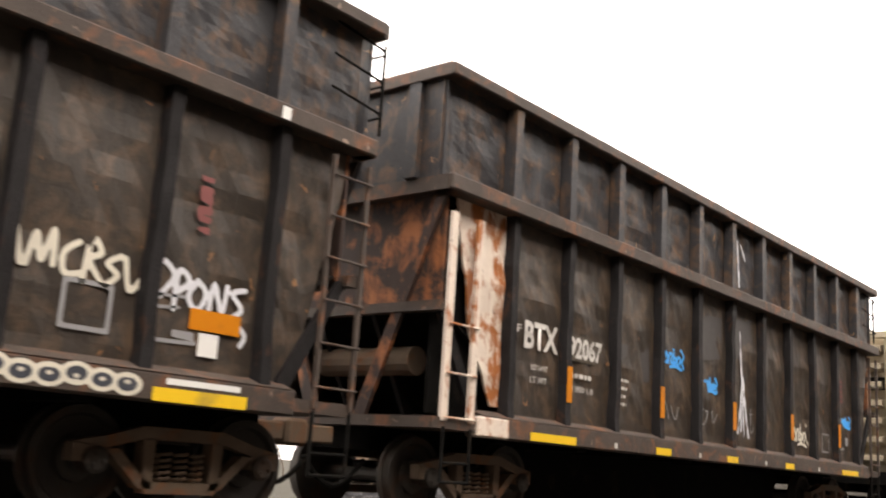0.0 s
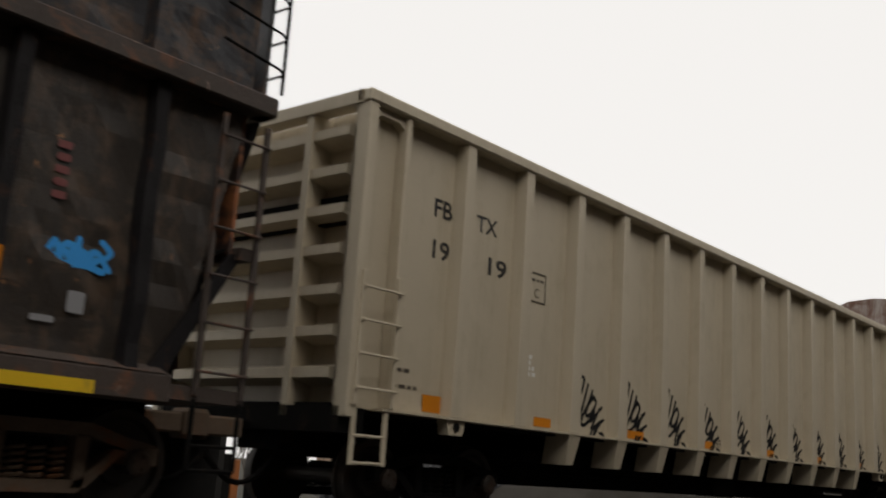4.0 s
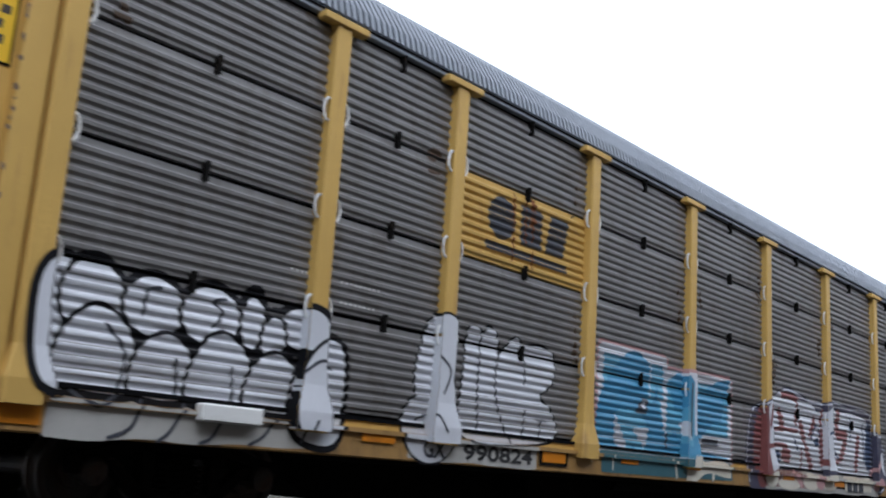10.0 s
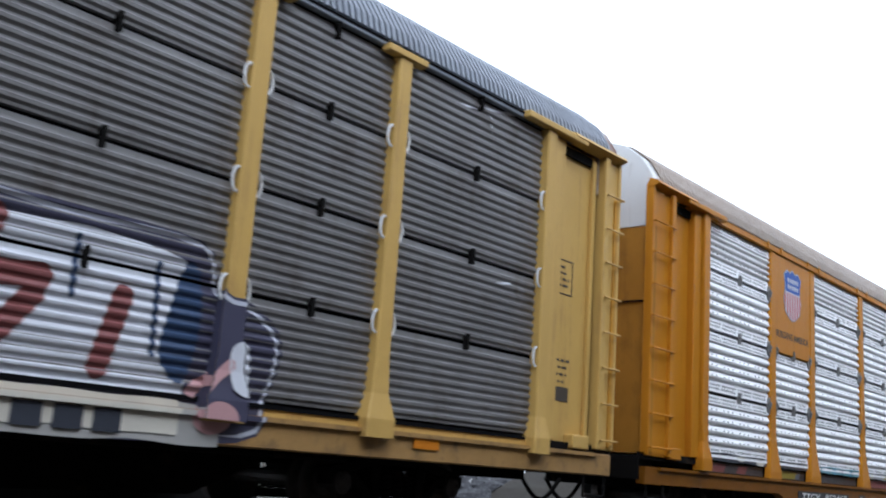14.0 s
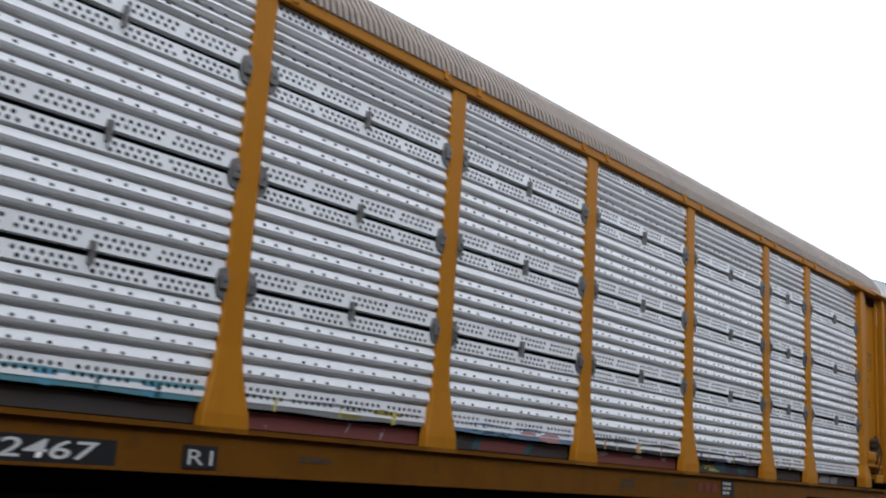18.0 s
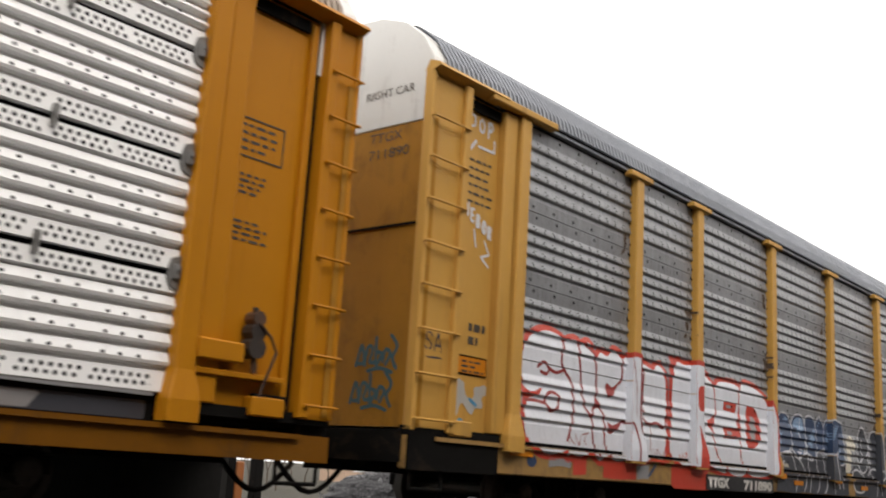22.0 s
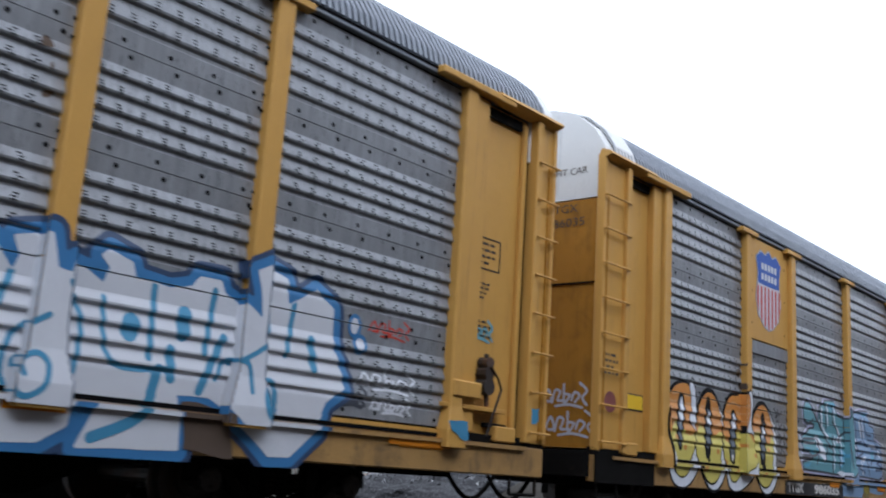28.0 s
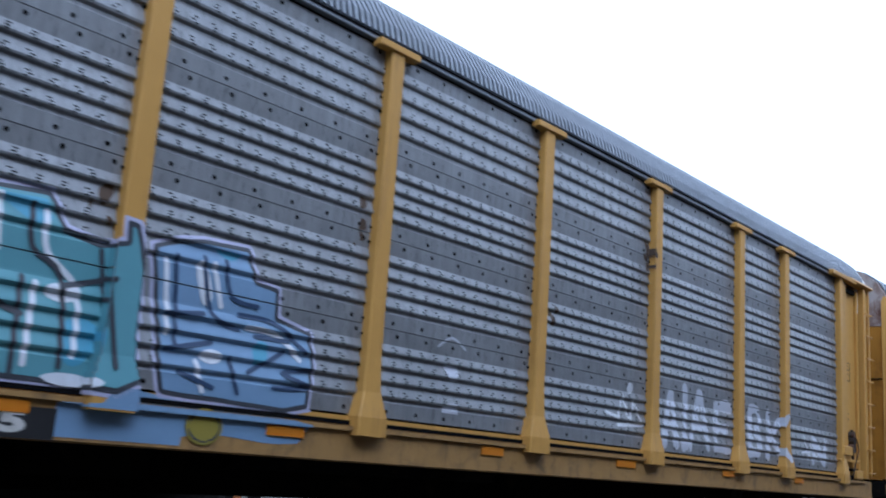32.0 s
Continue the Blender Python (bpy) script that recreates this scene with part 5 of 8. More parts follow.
w.lay(car, np.minimum(w.blob([(14.64, 1.72), (14.92, 1.98), (15.02, 1.66), (14.96, 1.26), (15.0, 0.92), (14.96, 0.66), (14.68, 0.67), (14.54, 1.16)]), w.poly([(14.9, 0.66), (14.95, 0.95), (16.6, 0.95), (16.9, 0.66)])), P["maroon"], 1)
w.lay(car, body + w.wobble(0.012, 2.0, 6), P["white"], 2, label="white and maroon block-letter graffiti")
w.lay(car, np.minimum.reduce([w.sweep([[(15.63, 1.92), (15.76, 1.7)]], 0.2), w.sweep([[(15.3, 1.62), (15.85, 1.66), (16.44, 1.66)], [(14.94, 1.31), (15.36, 1.36), (15.89, 1.37), (16.06, 1.25)], [(18.2, 1.09), (18.67, 1.3)], [(16.64, 1.34), (16.6, 1.04)], [(15.12, 2.0), (15.02, 1.66)]], 0.075),
                              w.sweep([[(15.76, 2.25), (16.41, 2.22), (16.36, 1.8)], [(17.29, 1.95), (17.04, 1.63)], [(17.68, 2.1), (17.58, 1.86)]], 0.12), w.sweep([[(16.6, 1.78), (16.74, 1.55)], [(16.86, 1.37), (17.08, 1.06)], [(18.67, 1.3), (18.91, 1.62)], [(19.66, 1.72), (19.51, 1.14)]], 0.19),
                              w.sweep([[(17.62, 1.18), (17.6, 1.7)], [(18.53, 2.14), (18.47, 1.76), (18.95, 1.76)]], 0.2), w.blob([(15.72, 1.12), (15.74, 1.3), (15.94, 1.36), (16.12, 1.24), (16.02, 1.08)])]) + w.wobble(0.015, 3.0, 2), P["maroon"], 3)
w.lay(car, np.minimum.reduce([w.sweep([[(17.1, 1.56), (17.35, 1.83), (17.51, 1.66)], [(17.81, 1.71), (18.27, 1.83)], [(19.21, 2.12), (19.21, 1.66)], [(18.14, 1.53), (18.5, 1.28)], [(16.3, 1.5), (16.5, 1.3)], [(19.95, 2.05), (19.98, 1.3)], [(15.45, 1.2), (15.62, 1.1)]], 0.05), w.blob([(20.22, 2.1), (20.1, 1.68), (20.05, 1.3), (20.3, 1.1), (20.42, 1.6), (20.36, 2.04)]), w.oval(15.55, 1.18, 0.1, 0.1), w.oval(17.36, 1.52, 0.12, 0.08)]), P["navy"], 4)
w.lay(car, np.minimum.reduce([w.oval(15.2, 0.78, 0.26, 0.13), w.oval(15.95, 0.72, 0.5, 0.1), w.oval(16.98, 0.79, 0.4, 0.15), w.oval(17.9, 0.8, 0.4, 0.15), w.rect(18.7, 20.3, 0.66, 0.97) + w.wobble(0.05, 1.5, 8)]), P["cream"], 4)
w.lay(car, np.minimum.reduce([w.oval(17.45, 0.79, 0.22, 0.13), w.oval(20.62, 0.85, 0.2, 0.14), w.sweep([[(16.2, 0.92), (16.5, 0.72)], [(20.4, 1.05), (20.7, 1.3)]], 0.12)]) + w.wobble(0.03, 3.0, 8), P["pink"], 5)
w.lay(car, np.minimum.reduce([w.blob([(20.7, 1.45), (20.74, 1.1), (20.98, 1.08), (20.96, 1.5)])]), P["white"], 5)
for x0, x1, z0, z1 in ((8.36, 8.85, 0.73, 0.85), (15.67, 16.15, 0.78, 0.87), (18.14, 18.67, 0.74, 0.85), (10.2, 10.65, 0.8, 0.88), (12.08, 12.5, 0.8, 0.88), (5.28, 5.75, 0.78, 0.89), (23.2, 23.6, 0.75, 0.86)):
    if x0 in (8.36, 18.14):
        patch(M["black"], car, x0 - 0.06, x1 + 0.06, z0 - 0.04, z1 + 0.04, 0.05, "dark_bracket")
    patch(M["orange"], car, x0, x1, z0, z1, 0.044)
patch(M["orange"], car, 1.42, 1.95, 0.68, 0.86, 0.05)
for x in (18.85, 19.18, 19.51):
    patch(M["navy"], car, x, x + 0.24, 0.66, 0.84, 0.04, "letter_block")
part("step_box", box(bmesh.new(), 3.3, 3.95, -0.06, 0.06, 0.82, 0.97, 0.015), M["white"], car, "white-painted step bracket")
part("signboard_panel", panel_mesh("low", 2.69, 0.96, M["yellow_pale"]), None, car, at=(6.53, 0, 2.95))
w = Wall(6.6, 9.2, 2.97, 3.9, "low", 0.016)
w.lay(car, np.minimum.reduce([w.oval(7.4, 3.52, 0.27, 0.26), w.rect(7.78, 8.22, 3.28, 3.78), w.poly([(8.3, 3.28), (8.42, 3.78), (8.82, 3.78), (8.7, 3.28)])]), P["slate"], 0, "emblem_shape", "plain dark emblem shapes")
w.lay(car, w.rect(7.1, 8.8, 3.1, 3.2), P["slate"], 0, "emblem_bar")
w.lay(car, np.minimum.reduce([w.line([(x, 3.88), (x + 0.02, z)], 0.03) for x, z in ((7.86, 3.3), (7.98, 3.55), (8.05, 3.62), (7.62, 3.05), (8.02, 3.02))]) + w.wobble(0.02, 5.0, 3), P["rust"], 1, "rust_streak")
w = Wall(22.9, 25.3, 2.6, 4.9, "low", 0.016)
w.lay(car, np.minimum.reduce([w.line([(23.5, 4.62), (24.7, 4.87)], 0.035), w.line([(24.2, 4.76), (24.25, 4.5)], 0.03), w.line([(24.5, 2.72), (24.8, 2.78)], 0.03)]), P["white"], 0, "white_tag")
for k in range(4):
    part("stripe", prism(bmesh.new(), [(0.15 + 0.36 * k, 0.67), (0.31 + 0.36 * k, 0.67), (0.39 + 0.36 * k, 0.89), (0.23 + 0.36 * k, 0.89)], "y", 0.052, 0.062), M["black"], car)
# rusty holes, signs and print on its end bay
rnd = random.Random(11)
for x, z, s in ((0.31, 3.24, 0.07), (0.39, 2.89, 0.045), (0.19, 2.75, 0.05), (0.43, 2.67, 0.055), (0.58, 2.62, 0.05), (0.47, 2.49, 0.045), (0.43, 2.18, 0.075), (0.48, 1.24, 0.06), (0.36, 3.22, 0.05)):
    bm = bmesh.new()
    scraps(bm, rnd, 3, x - 0.02, x + 0.02, z - 0.02, z + 0.02, 0.055 - rnd.uniform(0, 0.002), s)
    part("rust_hole", bm, M["gon_endrust"], car, "rusted-through spot")
for x, z, s in ((0.87, 2.57, 0.04), (1.22, 2.45, 0.06), (1.22, 2.81, 0.04), (1.3, 2.44, 0.05), (1.0, 3.0, 0.02)):
    bm = bmesh.new()
    scraps(bm, rnd, 3, x - 0.02, x + 0.02, z - 0.02, z + 0.02, 0.154, s)
    part("rust_hole", bm, M["gon_endrust"], car)
part("slot", B(1.05, 1.18, 0.14, 0.158, 4.45, 4.7), M["black"], car)
bm = bmesh.new()
for k in range(40):
    scraps(bm, rnd, 1, 1.37, 1.385, 1.2, 4.4, 0.046, 0.03)
part("rust_streak", bm, M["brownsteel"], car)
patch(M["black"], car, 0.89, 1.36, 3.27, 3.83, 0.156, "sign_border")
patch(M["yelstrip"], car, 0.91, 1.34, 3.29, 3.81, 0.15, "sign", "yellow sign with worn dark print")
bars(M["stencil"], car, 0.96, 3.66, 0.34, 4, 0.144, 0.07, 0.12, seed=5)
patch(M["black"], car, 0.98, 1.36, 1.56, 1.77, 0.156, "sign_border")
patch(M["orange"], car, 1.0, 1.34, 1.58, 1.75, 0.15, "sign", "small orange sign with worn print")
bars(M["stencil"], car, 1.04, 1.69, 0.26, 2, 0.144, 0.03, 0.06, seed=6)
w = Wall(0.85, 1.4, 1.1, 1.6, depth=0.16)
w.lay(car, np.minimum.reduce([w.line([(0.95, 1.5), (0.95, 1.25)], 0.03), w.line([(0.88, 1.5), (1.05, 1.48)], 0.03), w.line([(1.1, 1.5), (1.08, 1.25), (1.2, 1.4)], 0.025), w.line([(1.1, 1.3), (1.3, 1.28), (1.2, 1.15), (1.36, 1.2)], 0.03)]), P["white"], 0, "white_tag")
def end_face_letters(text, mat, car, y, z, height, width):
    """Letters on the front end wall, read by someone facing it."""
    ob = letters(text, mat, car, 0, 0, height, 0, width, "end_lettering")
    for v in ob.data.vertices:
        x, zz = v.co.x, v.co.z
        v.co = (0.052, y - x, z + zz)
    return ob


end_face_letters("TTGX", M["stencil"], car, 0.95, 4.1, 0.13, 0.42)
end_face_letters("990824", M["stencil"], car, 0.95, 3.86, 0.13, 0.66)
part("vent_slot", B(0.035, 0.06, 0.33, 1.33, 3.2, 3.31, 0.005), M["black"], car, "black slot in the end door")


# -- clamps, hooks and perforations that repeat from bay to bay
def clamp_bm():
    """An open ring that clamps the edges of two panels to a post."""
    bm = bmesh.new()
    pts = [(0.055 * math.cos(a), 0.02, 0.115 * math.sin(a)) for a in np.linspace(-2.2, 2.2, 10)]
    return tube(bm, pts, 0.016)


def plate_bm():
    bm = bmesh.new()
    prism(bm, [(0.0, -0.15), (0.08, -0.12), (0.11, -0.05), (0.11, 0.05), (0.08, 0.12), (0.0, 0.15)], "y", 0.05, 0.08)
    box(bm, 0.005, 0.07, 0.02, 0.05, -0.06, 0.07, 0.008)
    rod(bm, (0.035, 0.0, 0.02), (0.035, 0.02, 0.02), 0.015, 6)
    return bm


def mirrored(make):
    def f():
        bm = make()
        for v in bm.verts:
            v.co.x = -v.co.x
        return bm
    return f


for key, kind, make, mat in (("d", "low", clamp_bm, M["clampwhite"]), ("e", "sil", plate_bm, M["bracket"])):
    car = AC[key]
    right = shared("clamp_r" + key, make, mat)
    left = shared("clamp_l" + key, mirrored(make), mat)
    right.name = left.name = "panel_clamp"
    hook = shared("panel_hook" + key, lambda: box(box(bmesh.new(), -0.016, 0.016, 0.05, 0.12, -0.09, 0.09), -0.024, 0.024, 0.06, 0.12, 0.02, 0.06), M["black"] if key == "d" else M["bracket"])
    for z in BASE[kind][1:-1]:
        for a, b in zip(POSTS, POSTS[1:]):
            if not (key == "e" and a == POSTS[1] and z > 3.5):
                part("panel_clamp", right, None, car, at=(a + 0.11, 0.02 if key == "d" else 0.03, z))
                part("panel_clamp", left, None, car, at=(b - 0.11, 0.02 if key == "d" else 0.03, z))
                part("panel_hook", hook, None, car, at=((a + b) / 2, 0, z))
    if key == "d":
        for a, b in zip(POSTS, POSTS[1:]):
            part("panel_hook", hook, None, car, at=((a + b) / 2, 0, BASE[kind][-1] - 0.08))


def dots_mesh(name, spots, mat, r, n=6):
    me = bpy.data.meshes.new(name)
    vs, fs = [], []
    for x, y, z in spots:
        q = len(vs)
        vs += [(x + r * math.cos(k * math.tau / n), y, z + r * math.sin(k * math.tau / n)) for k in range(n)]
        fs.append(tuple(range(q, q + n)))
    me.from_pydata(vs, [], fs)
    me.materials.append(mat)
    return me


DOTS, SLOTS = {}, {}
for key, kind in (("e", "sil"), ("f", "mesh"), ("g", "mesh"), ("h", "mesh")):
    for ob in [o for o in AC[key].children if o.name.startswith("wall_panel")]:
        me = ob.data
        if me.name not in DOTS:
            width = max(v.co.x for v in me.vertices)
            height = max(v.co.z for v in me.vertices)
            prof = ridges(kind, height)
            pz, pd = [p[0] for p in prof], [p[1] for p in prof]
            spots = []
            if kind == "sil":
                groups = max(2, round(width / 0.66))
                for g in range(groups):
                    gx = 0.1 + (width - 0.2) * g / groups
                    for c in range(7):
                        for zz, shift in ((0.055, 0), (0.115, 0.5), (height - 0.05, 0), (height - 0.11, 0.5)):
                            x = gx + (c + shift) * 0.078
                            if x < gx + (width - 0.2) / groups - 0.1:
                                spots.append((x, FACE + float(np.interp(zz, pz, pd)) - 0.004, zz))
                    for zz in np.arange(0.26, height - 0.22, 0.16):
                        for c in (1, 3.2, 5.6):
                            spots.append((gx + c * 0.07, FACE + float(np.interp(zz, pz, pd)) - 0.0035, zz))
                r = 0.021
            else:
                for x in np.arange(0.25, width, 0.45):
                    spots += [(x, FACE - 0.003, 0.06), (x + 0.08, FACE - 0.003, height - 0.06)]
                r = 0.024
            DOTS[me.name] = dots_mesh("perforation" if kind == "sil" else "rivet", spots, M["gap"], r)
            if kind == "mesh":
                # short punched slots in pairs, column by column, on the ridges
                p = (height - 0.3) / 4
                vs, fs = [], []
                for row, (zz, x) in enumerate((0.15 + (k + q) * p, x) for k in range(4) for q in (0.46, 0.62, 0.8) for x in np.arange(0.09, width - 0.1, 0.21)):
                    x += 0.02 * math.sin(row * 2.4)
                    q, y = len(vs), FACE + float(np.interp(zz, pz, pd)) - 0.003
                    vs += [(x - 0.022, y, zz - 0.006), (x + 0.022, y, zz - 0.006), (x + 0.022, y + 0.001, zz + 0.006), (x - 0.022, y + 0.001, zz + 0.006)]
                    fs.append((q, q + 1, q + 2, q + 3))
                slots = bpy.data.meshes.new("punched_slot")
                slots.from_pydata(vs, [], fs)
                slots.materials.append(M["gap"])
                SLOTS[me.name] = slots
        dd = part(DOTS[me.name].name.split(".")[0], DOTS[me.name], None, ob)
        tagged(dd, kind="stuff")
        if kind == "mesh":
            tagged(part("punched_slot", SLOTS[me.name], None, ob), kind="stuff")


# -- clips that hold the panels' edges, down both sides of the posts
for key, kind, step in (("f", "mesh", 0.155), ("g", "mesh", 0.155)):
    clips = bmesh.new()
    for side in (-1, 1):
        for z in np.arange(1.2, 4.75, step):
            box(clips, side * 0.112 - 0.012, side * 0.112 + 0.01, 0.096, 0.118, z - 0.012, z + 0.012)
    me = mesh_of("panel_clip", clips, M["black"])
    for x in POSTS[1:-1]:
        tagged(part("panel_clip", me, None, AC[key], at=(x, 0, 0)), kind="stuff")


# -- rusty dirt that has run down beside the posts
rnd = random.Random(77)
for key, kind, spots in (("d", "low", ((6.05, 4.1), (9.0, 2.6), (11.8, 3.4), (12.5, 3.6), (14.7, 4.2), (15.3, 2.8), (17.5, 3.5), (2.1, 4.3), (8.9, 4.4), (18.2, 4.1))), ("f", "mesh", ((4.25, 4.0), (6.1, 3.2), (9.0, 3.9), (9.05, 2.9), (11.8, 3.8), (12.45, 2.6), (15.3, 3.7), (17.5, 3.0), (20.4, 3.6), (14.7, 2.5))), ("g", "mesh", ((4.3, 2.6), (9.0, 2.7), (11.85, 3.2), (15.25, 2.6), (17.6, 4.0)))):
    for x, z in spots:
        wd, ht = rnd.uniform(0.1, 0.2), rnd.uniform(0.25, 0.6)
        w = Wall(x - 0.05, x + wd + 0.05, z - ht - 0.05, z + 0.05, kind, 0.016)
        w.lay(AC[key], w.rect(x, x + wd, z - ht, z) + 0.04 + w.wobble(0.16, 6.0, rnd.randint(0, 999)), P["stain"], 0, "rust_stain")
# worn perforations, with their highlights painted as white dots
spots = [(4.88 + 0.064 * k, FACE - 0.017, 2.28) for k in range(9)] + [(4.89 + 0.064 * k, FACE - 0.017, 2.08) for k in range(8)] + [(4.23 + 0.06 * k, FACE - 0.017, 2.29) for k in range(4)]
tagged(part("bare_spot", dots_mesh("bare_spot", spots, M["white"], 0.014), None, AC["d"]), kind="stuff")


# -- shield signs
def shield(car, kind_depth, cx, z0, z1, width):
    """A plain heraldic shield: blue head with white bars, red and white stripes below."""
    h, half = z1 - z0, width / 2
    w = Wall(cx - half - 0.1, cx + half + 0.1, z0 - 0.1, z1 + 0.1, depth=kind_depth, cell=0.014)

    def outline(g):
        return [(cx - half - g, z1 - 0.13 * h), (cx - 0.62 * half, z1 - 0.03 * h), (cx - 0.3 * half, z1 - 0.07 * h), (cx, z1 + g), (cx + 0.3 * half, z1 - 0.07 * h), (cx + 0.62 * half, z1 - 0.03 * h), (cx + half + g, z1 - 0.13 * h),
                (cx + 0.86 * half, z1 - 0.3 * h), (cx + 0.86 * half, z1 - 0.4 * h), (cx + half, z1 - 0.62 * h), (cx + 0.82 * half, z0 + 0.16 * h), (cx + 0.35 * half, z0 + 0.04 * h), (cx, z0 - g),
                (cx - 0.35 * half, z0 + 0.04 * h), (cx - 0.82 * half, z0 + 0.16 * h), (cx - half, z1 - 0.62 * h), (cx - 0.86 * half, z1 - 0.4 * h), (cx - 0.86 * half, z1 - 0.3 * h)]
    s = w.poly(outline(0))
    w.lay(car, s - 0.02, P["grey"], 0, "shield_rim")
    w.lay(car, s, P["white"], 1, "shield_field")
    head = np.maximum(s + 0.008, (z1 - 0.45 * h) - w.Z + 0.06 * (w.X - cx) ** 2)
    w.lay(car, head, P["royal"], 2, "shield_head", "blue shield head with white bars")
    bars_ = np.minimum.reduce([w.rect(cx - 0.6 * half + k * 0.26 * half, cx - 0.42 * half + k * 0.26 * half, zz, zz + 0.085 * h) for zz in (z1 - 0.26 * h, z1 - 0.39 * h) for k in range(5)])
    w.lay(car, bars_, P["white"], 3, "shield_bar")
    stripes = [w.rect(cx + (k - 0.28) * width / 7, cx + (k + 0.22) * width / 7, z0 - 0.05, z1 - 0.47 * h) for k in range(-3, 4)]
    w.lay(car, np.maximum(np.minimum.reduce(stripes), s + 0.01), P["signred"], 2, "shield_stripe", "red stripes of the shield")


for key, mat, zb in (("e", M["amber"], 3.04), ("g", M["yellow"], 3.08)):
    car = AC[key]
    part("sign_panel", box(bmesh.new(), POSTS[1] + 0.09, POSTS[2] - 0.09, 0.08, 0.14, zb, 4.83, 0.008), mat, car, "plain steel sign panel between posts")
    if key == "g":
        rnd = random.Random(3)
        part("panel_bolt", dots_mesh("panel_bolt", [(4.75 + 0.07, 0.077, z) for z in (3.35, 3.9, 4.5)] + [(6.18, 0.077, z) for z in (3.3, 3.9, 4.5)], M["gap"], 0.018), None, car)
        part("lower_band", B(4.65, 6.35, 0.085, 0.12, 2.85, 3.06), M["grey_blue"], car)
    shield(car, 0.08, 5.45 if key == "e" else 5.5, 3.7 if key == "e" else 3.3, 4.65 if key == "e" else 4.7, 0.82 if key == "e" else 1.05)
letters("BUILDING AMERICA", M["stencil"], AC["e"], 4.69, 3.33, 0.12, 0.077, 1.55, bold=0.005)


# -- second carrier: data plates and remains of tags along its foot
car = AC["e"]
part("number_plate_ground", B(5.62, 8.3, 0.05, 0.06, 0.43, 0.63), M["blackpaint"], car, "black painted ground for lettering")
letters("TTGX", M["white"], car, 5.8, 0.462, 0.14, 0.046, 0.92, lean=0.15, bold=0.003)
letters("852467", M["white"], car, 6.95, 0.467, 0.14, 0.046, 1.2, lean=0.15, bold=0.002)
patch(M["blackpaint"], car, 8.92, 9.27, 0.45, 0.64, 0.055, "small_plate")
letters("R1", M["white"], car, 8.97, 0.48, 0.13, 0.048, 0.25)
patch(M["blackpaint"], car, 18.9, 19.35, 0.48, 0.72, 0.055, "small_plate")
bars(M["white"], car, 18.95, 0.65, 0.35, 3, 0.048, 0.04, 0.07, seed=31)
for x in (18.1, 18.35, 18.6):
    patch(M["maroonpaint"], car, x, x + 0.17, 0.53, 0.66, 0.055, "letter_block")
rnd = random.Random(21)
FOOT = [  # bay by bay: colour of the strip, its marks, ground of the recessed plate, its marks
    ("slate", (("cream", "blot"),), "repaint", (("maroon", "slab"),)),
    ("repaint", (), "repaint", (("steelblue", "slab"), ("olive", "slab"))),
    ("teal", (("cyan", "blot"), ("dullteal", "drip")), "repaint", ()),
    ("grey", (("olive", "blot"), ("yellow", "drip")), "maroon", (("grey2", "slash"),)),
    ("cornflower", (("dullteal", "scrawl"), ("pink", "blot")), "repaint", (("dullteal", "slab"), ("maroon", "slab"))),
    ("slate", (("yellow", "drip"), ("grey2", "slash"), ("peach", "drip")), "maroon", (("dirtywhite", "speck"),)),
    ("purple", (("white", "blot"), ("olive", "drip"), ("slate", "drip")), "slate", (("yellow", "scrawl"), ("dullteal", "blot"))),
    ("dirtywhite", (("slate", "scrawl"), ("peach", "drip")), "repaint", ()),
    ("grey", (), "slate", (("grey", "slab"),)),
]


def remains(w, how, a, b, z0, z1):
    """One colour's worth of half-covered marks between a and b."""
    n = 5 if b - a > 2.5 else 3
    at = [a + (b - a) * (q + rnd.uniform(0.2, 0.8)) / n for q in range(n)]
    h = z1 - z0
    if how == "scrawl":
        return w.sweep(scrawl_of(a + 0.3, z0 + 0.01, 0.8, h * 0.9) + (scrawl_of(b - 1.2, z0 + 0.01, 0.9, h * 0.9) if n > 3 else []), 0.016)
    if how == "slab":
        return np.minimum.reduce([w.poly([(x, z0), (x + 0.1, z1), (x + 0.1 + d, z1), (x + d, z0)]) for x, d in zip(at[:2], (0.5, 0.36))])
    if how == "blot":
        return np.minimum.reduce([w.oval(x, z0 + h * rnd.uniform(0.3, 0.8), rnd.uniform(0.09, 0.24), h * rnd.uniform(0.35, 0.6)) for x in at[1:]]) + w.wobble(0.03, 4, n)
    if how == "speck":
        return np.minimum.reduce([w.oval(x, z1 - 0.02, rnd.uniform(0.05, 0.14), 0.022) for x in at])
    tilt = 0.07 if how == "slash" else 0.02
    return np.minimum.reduce([w.line([(x, z0), (x + rnd.uniform(0.3, 1) * tilt, z1)], 0.012 if how == "slash" else rnd.uniform(0.02, 0.06)) for x in at]) + w.wobble(0.01, 5, n)


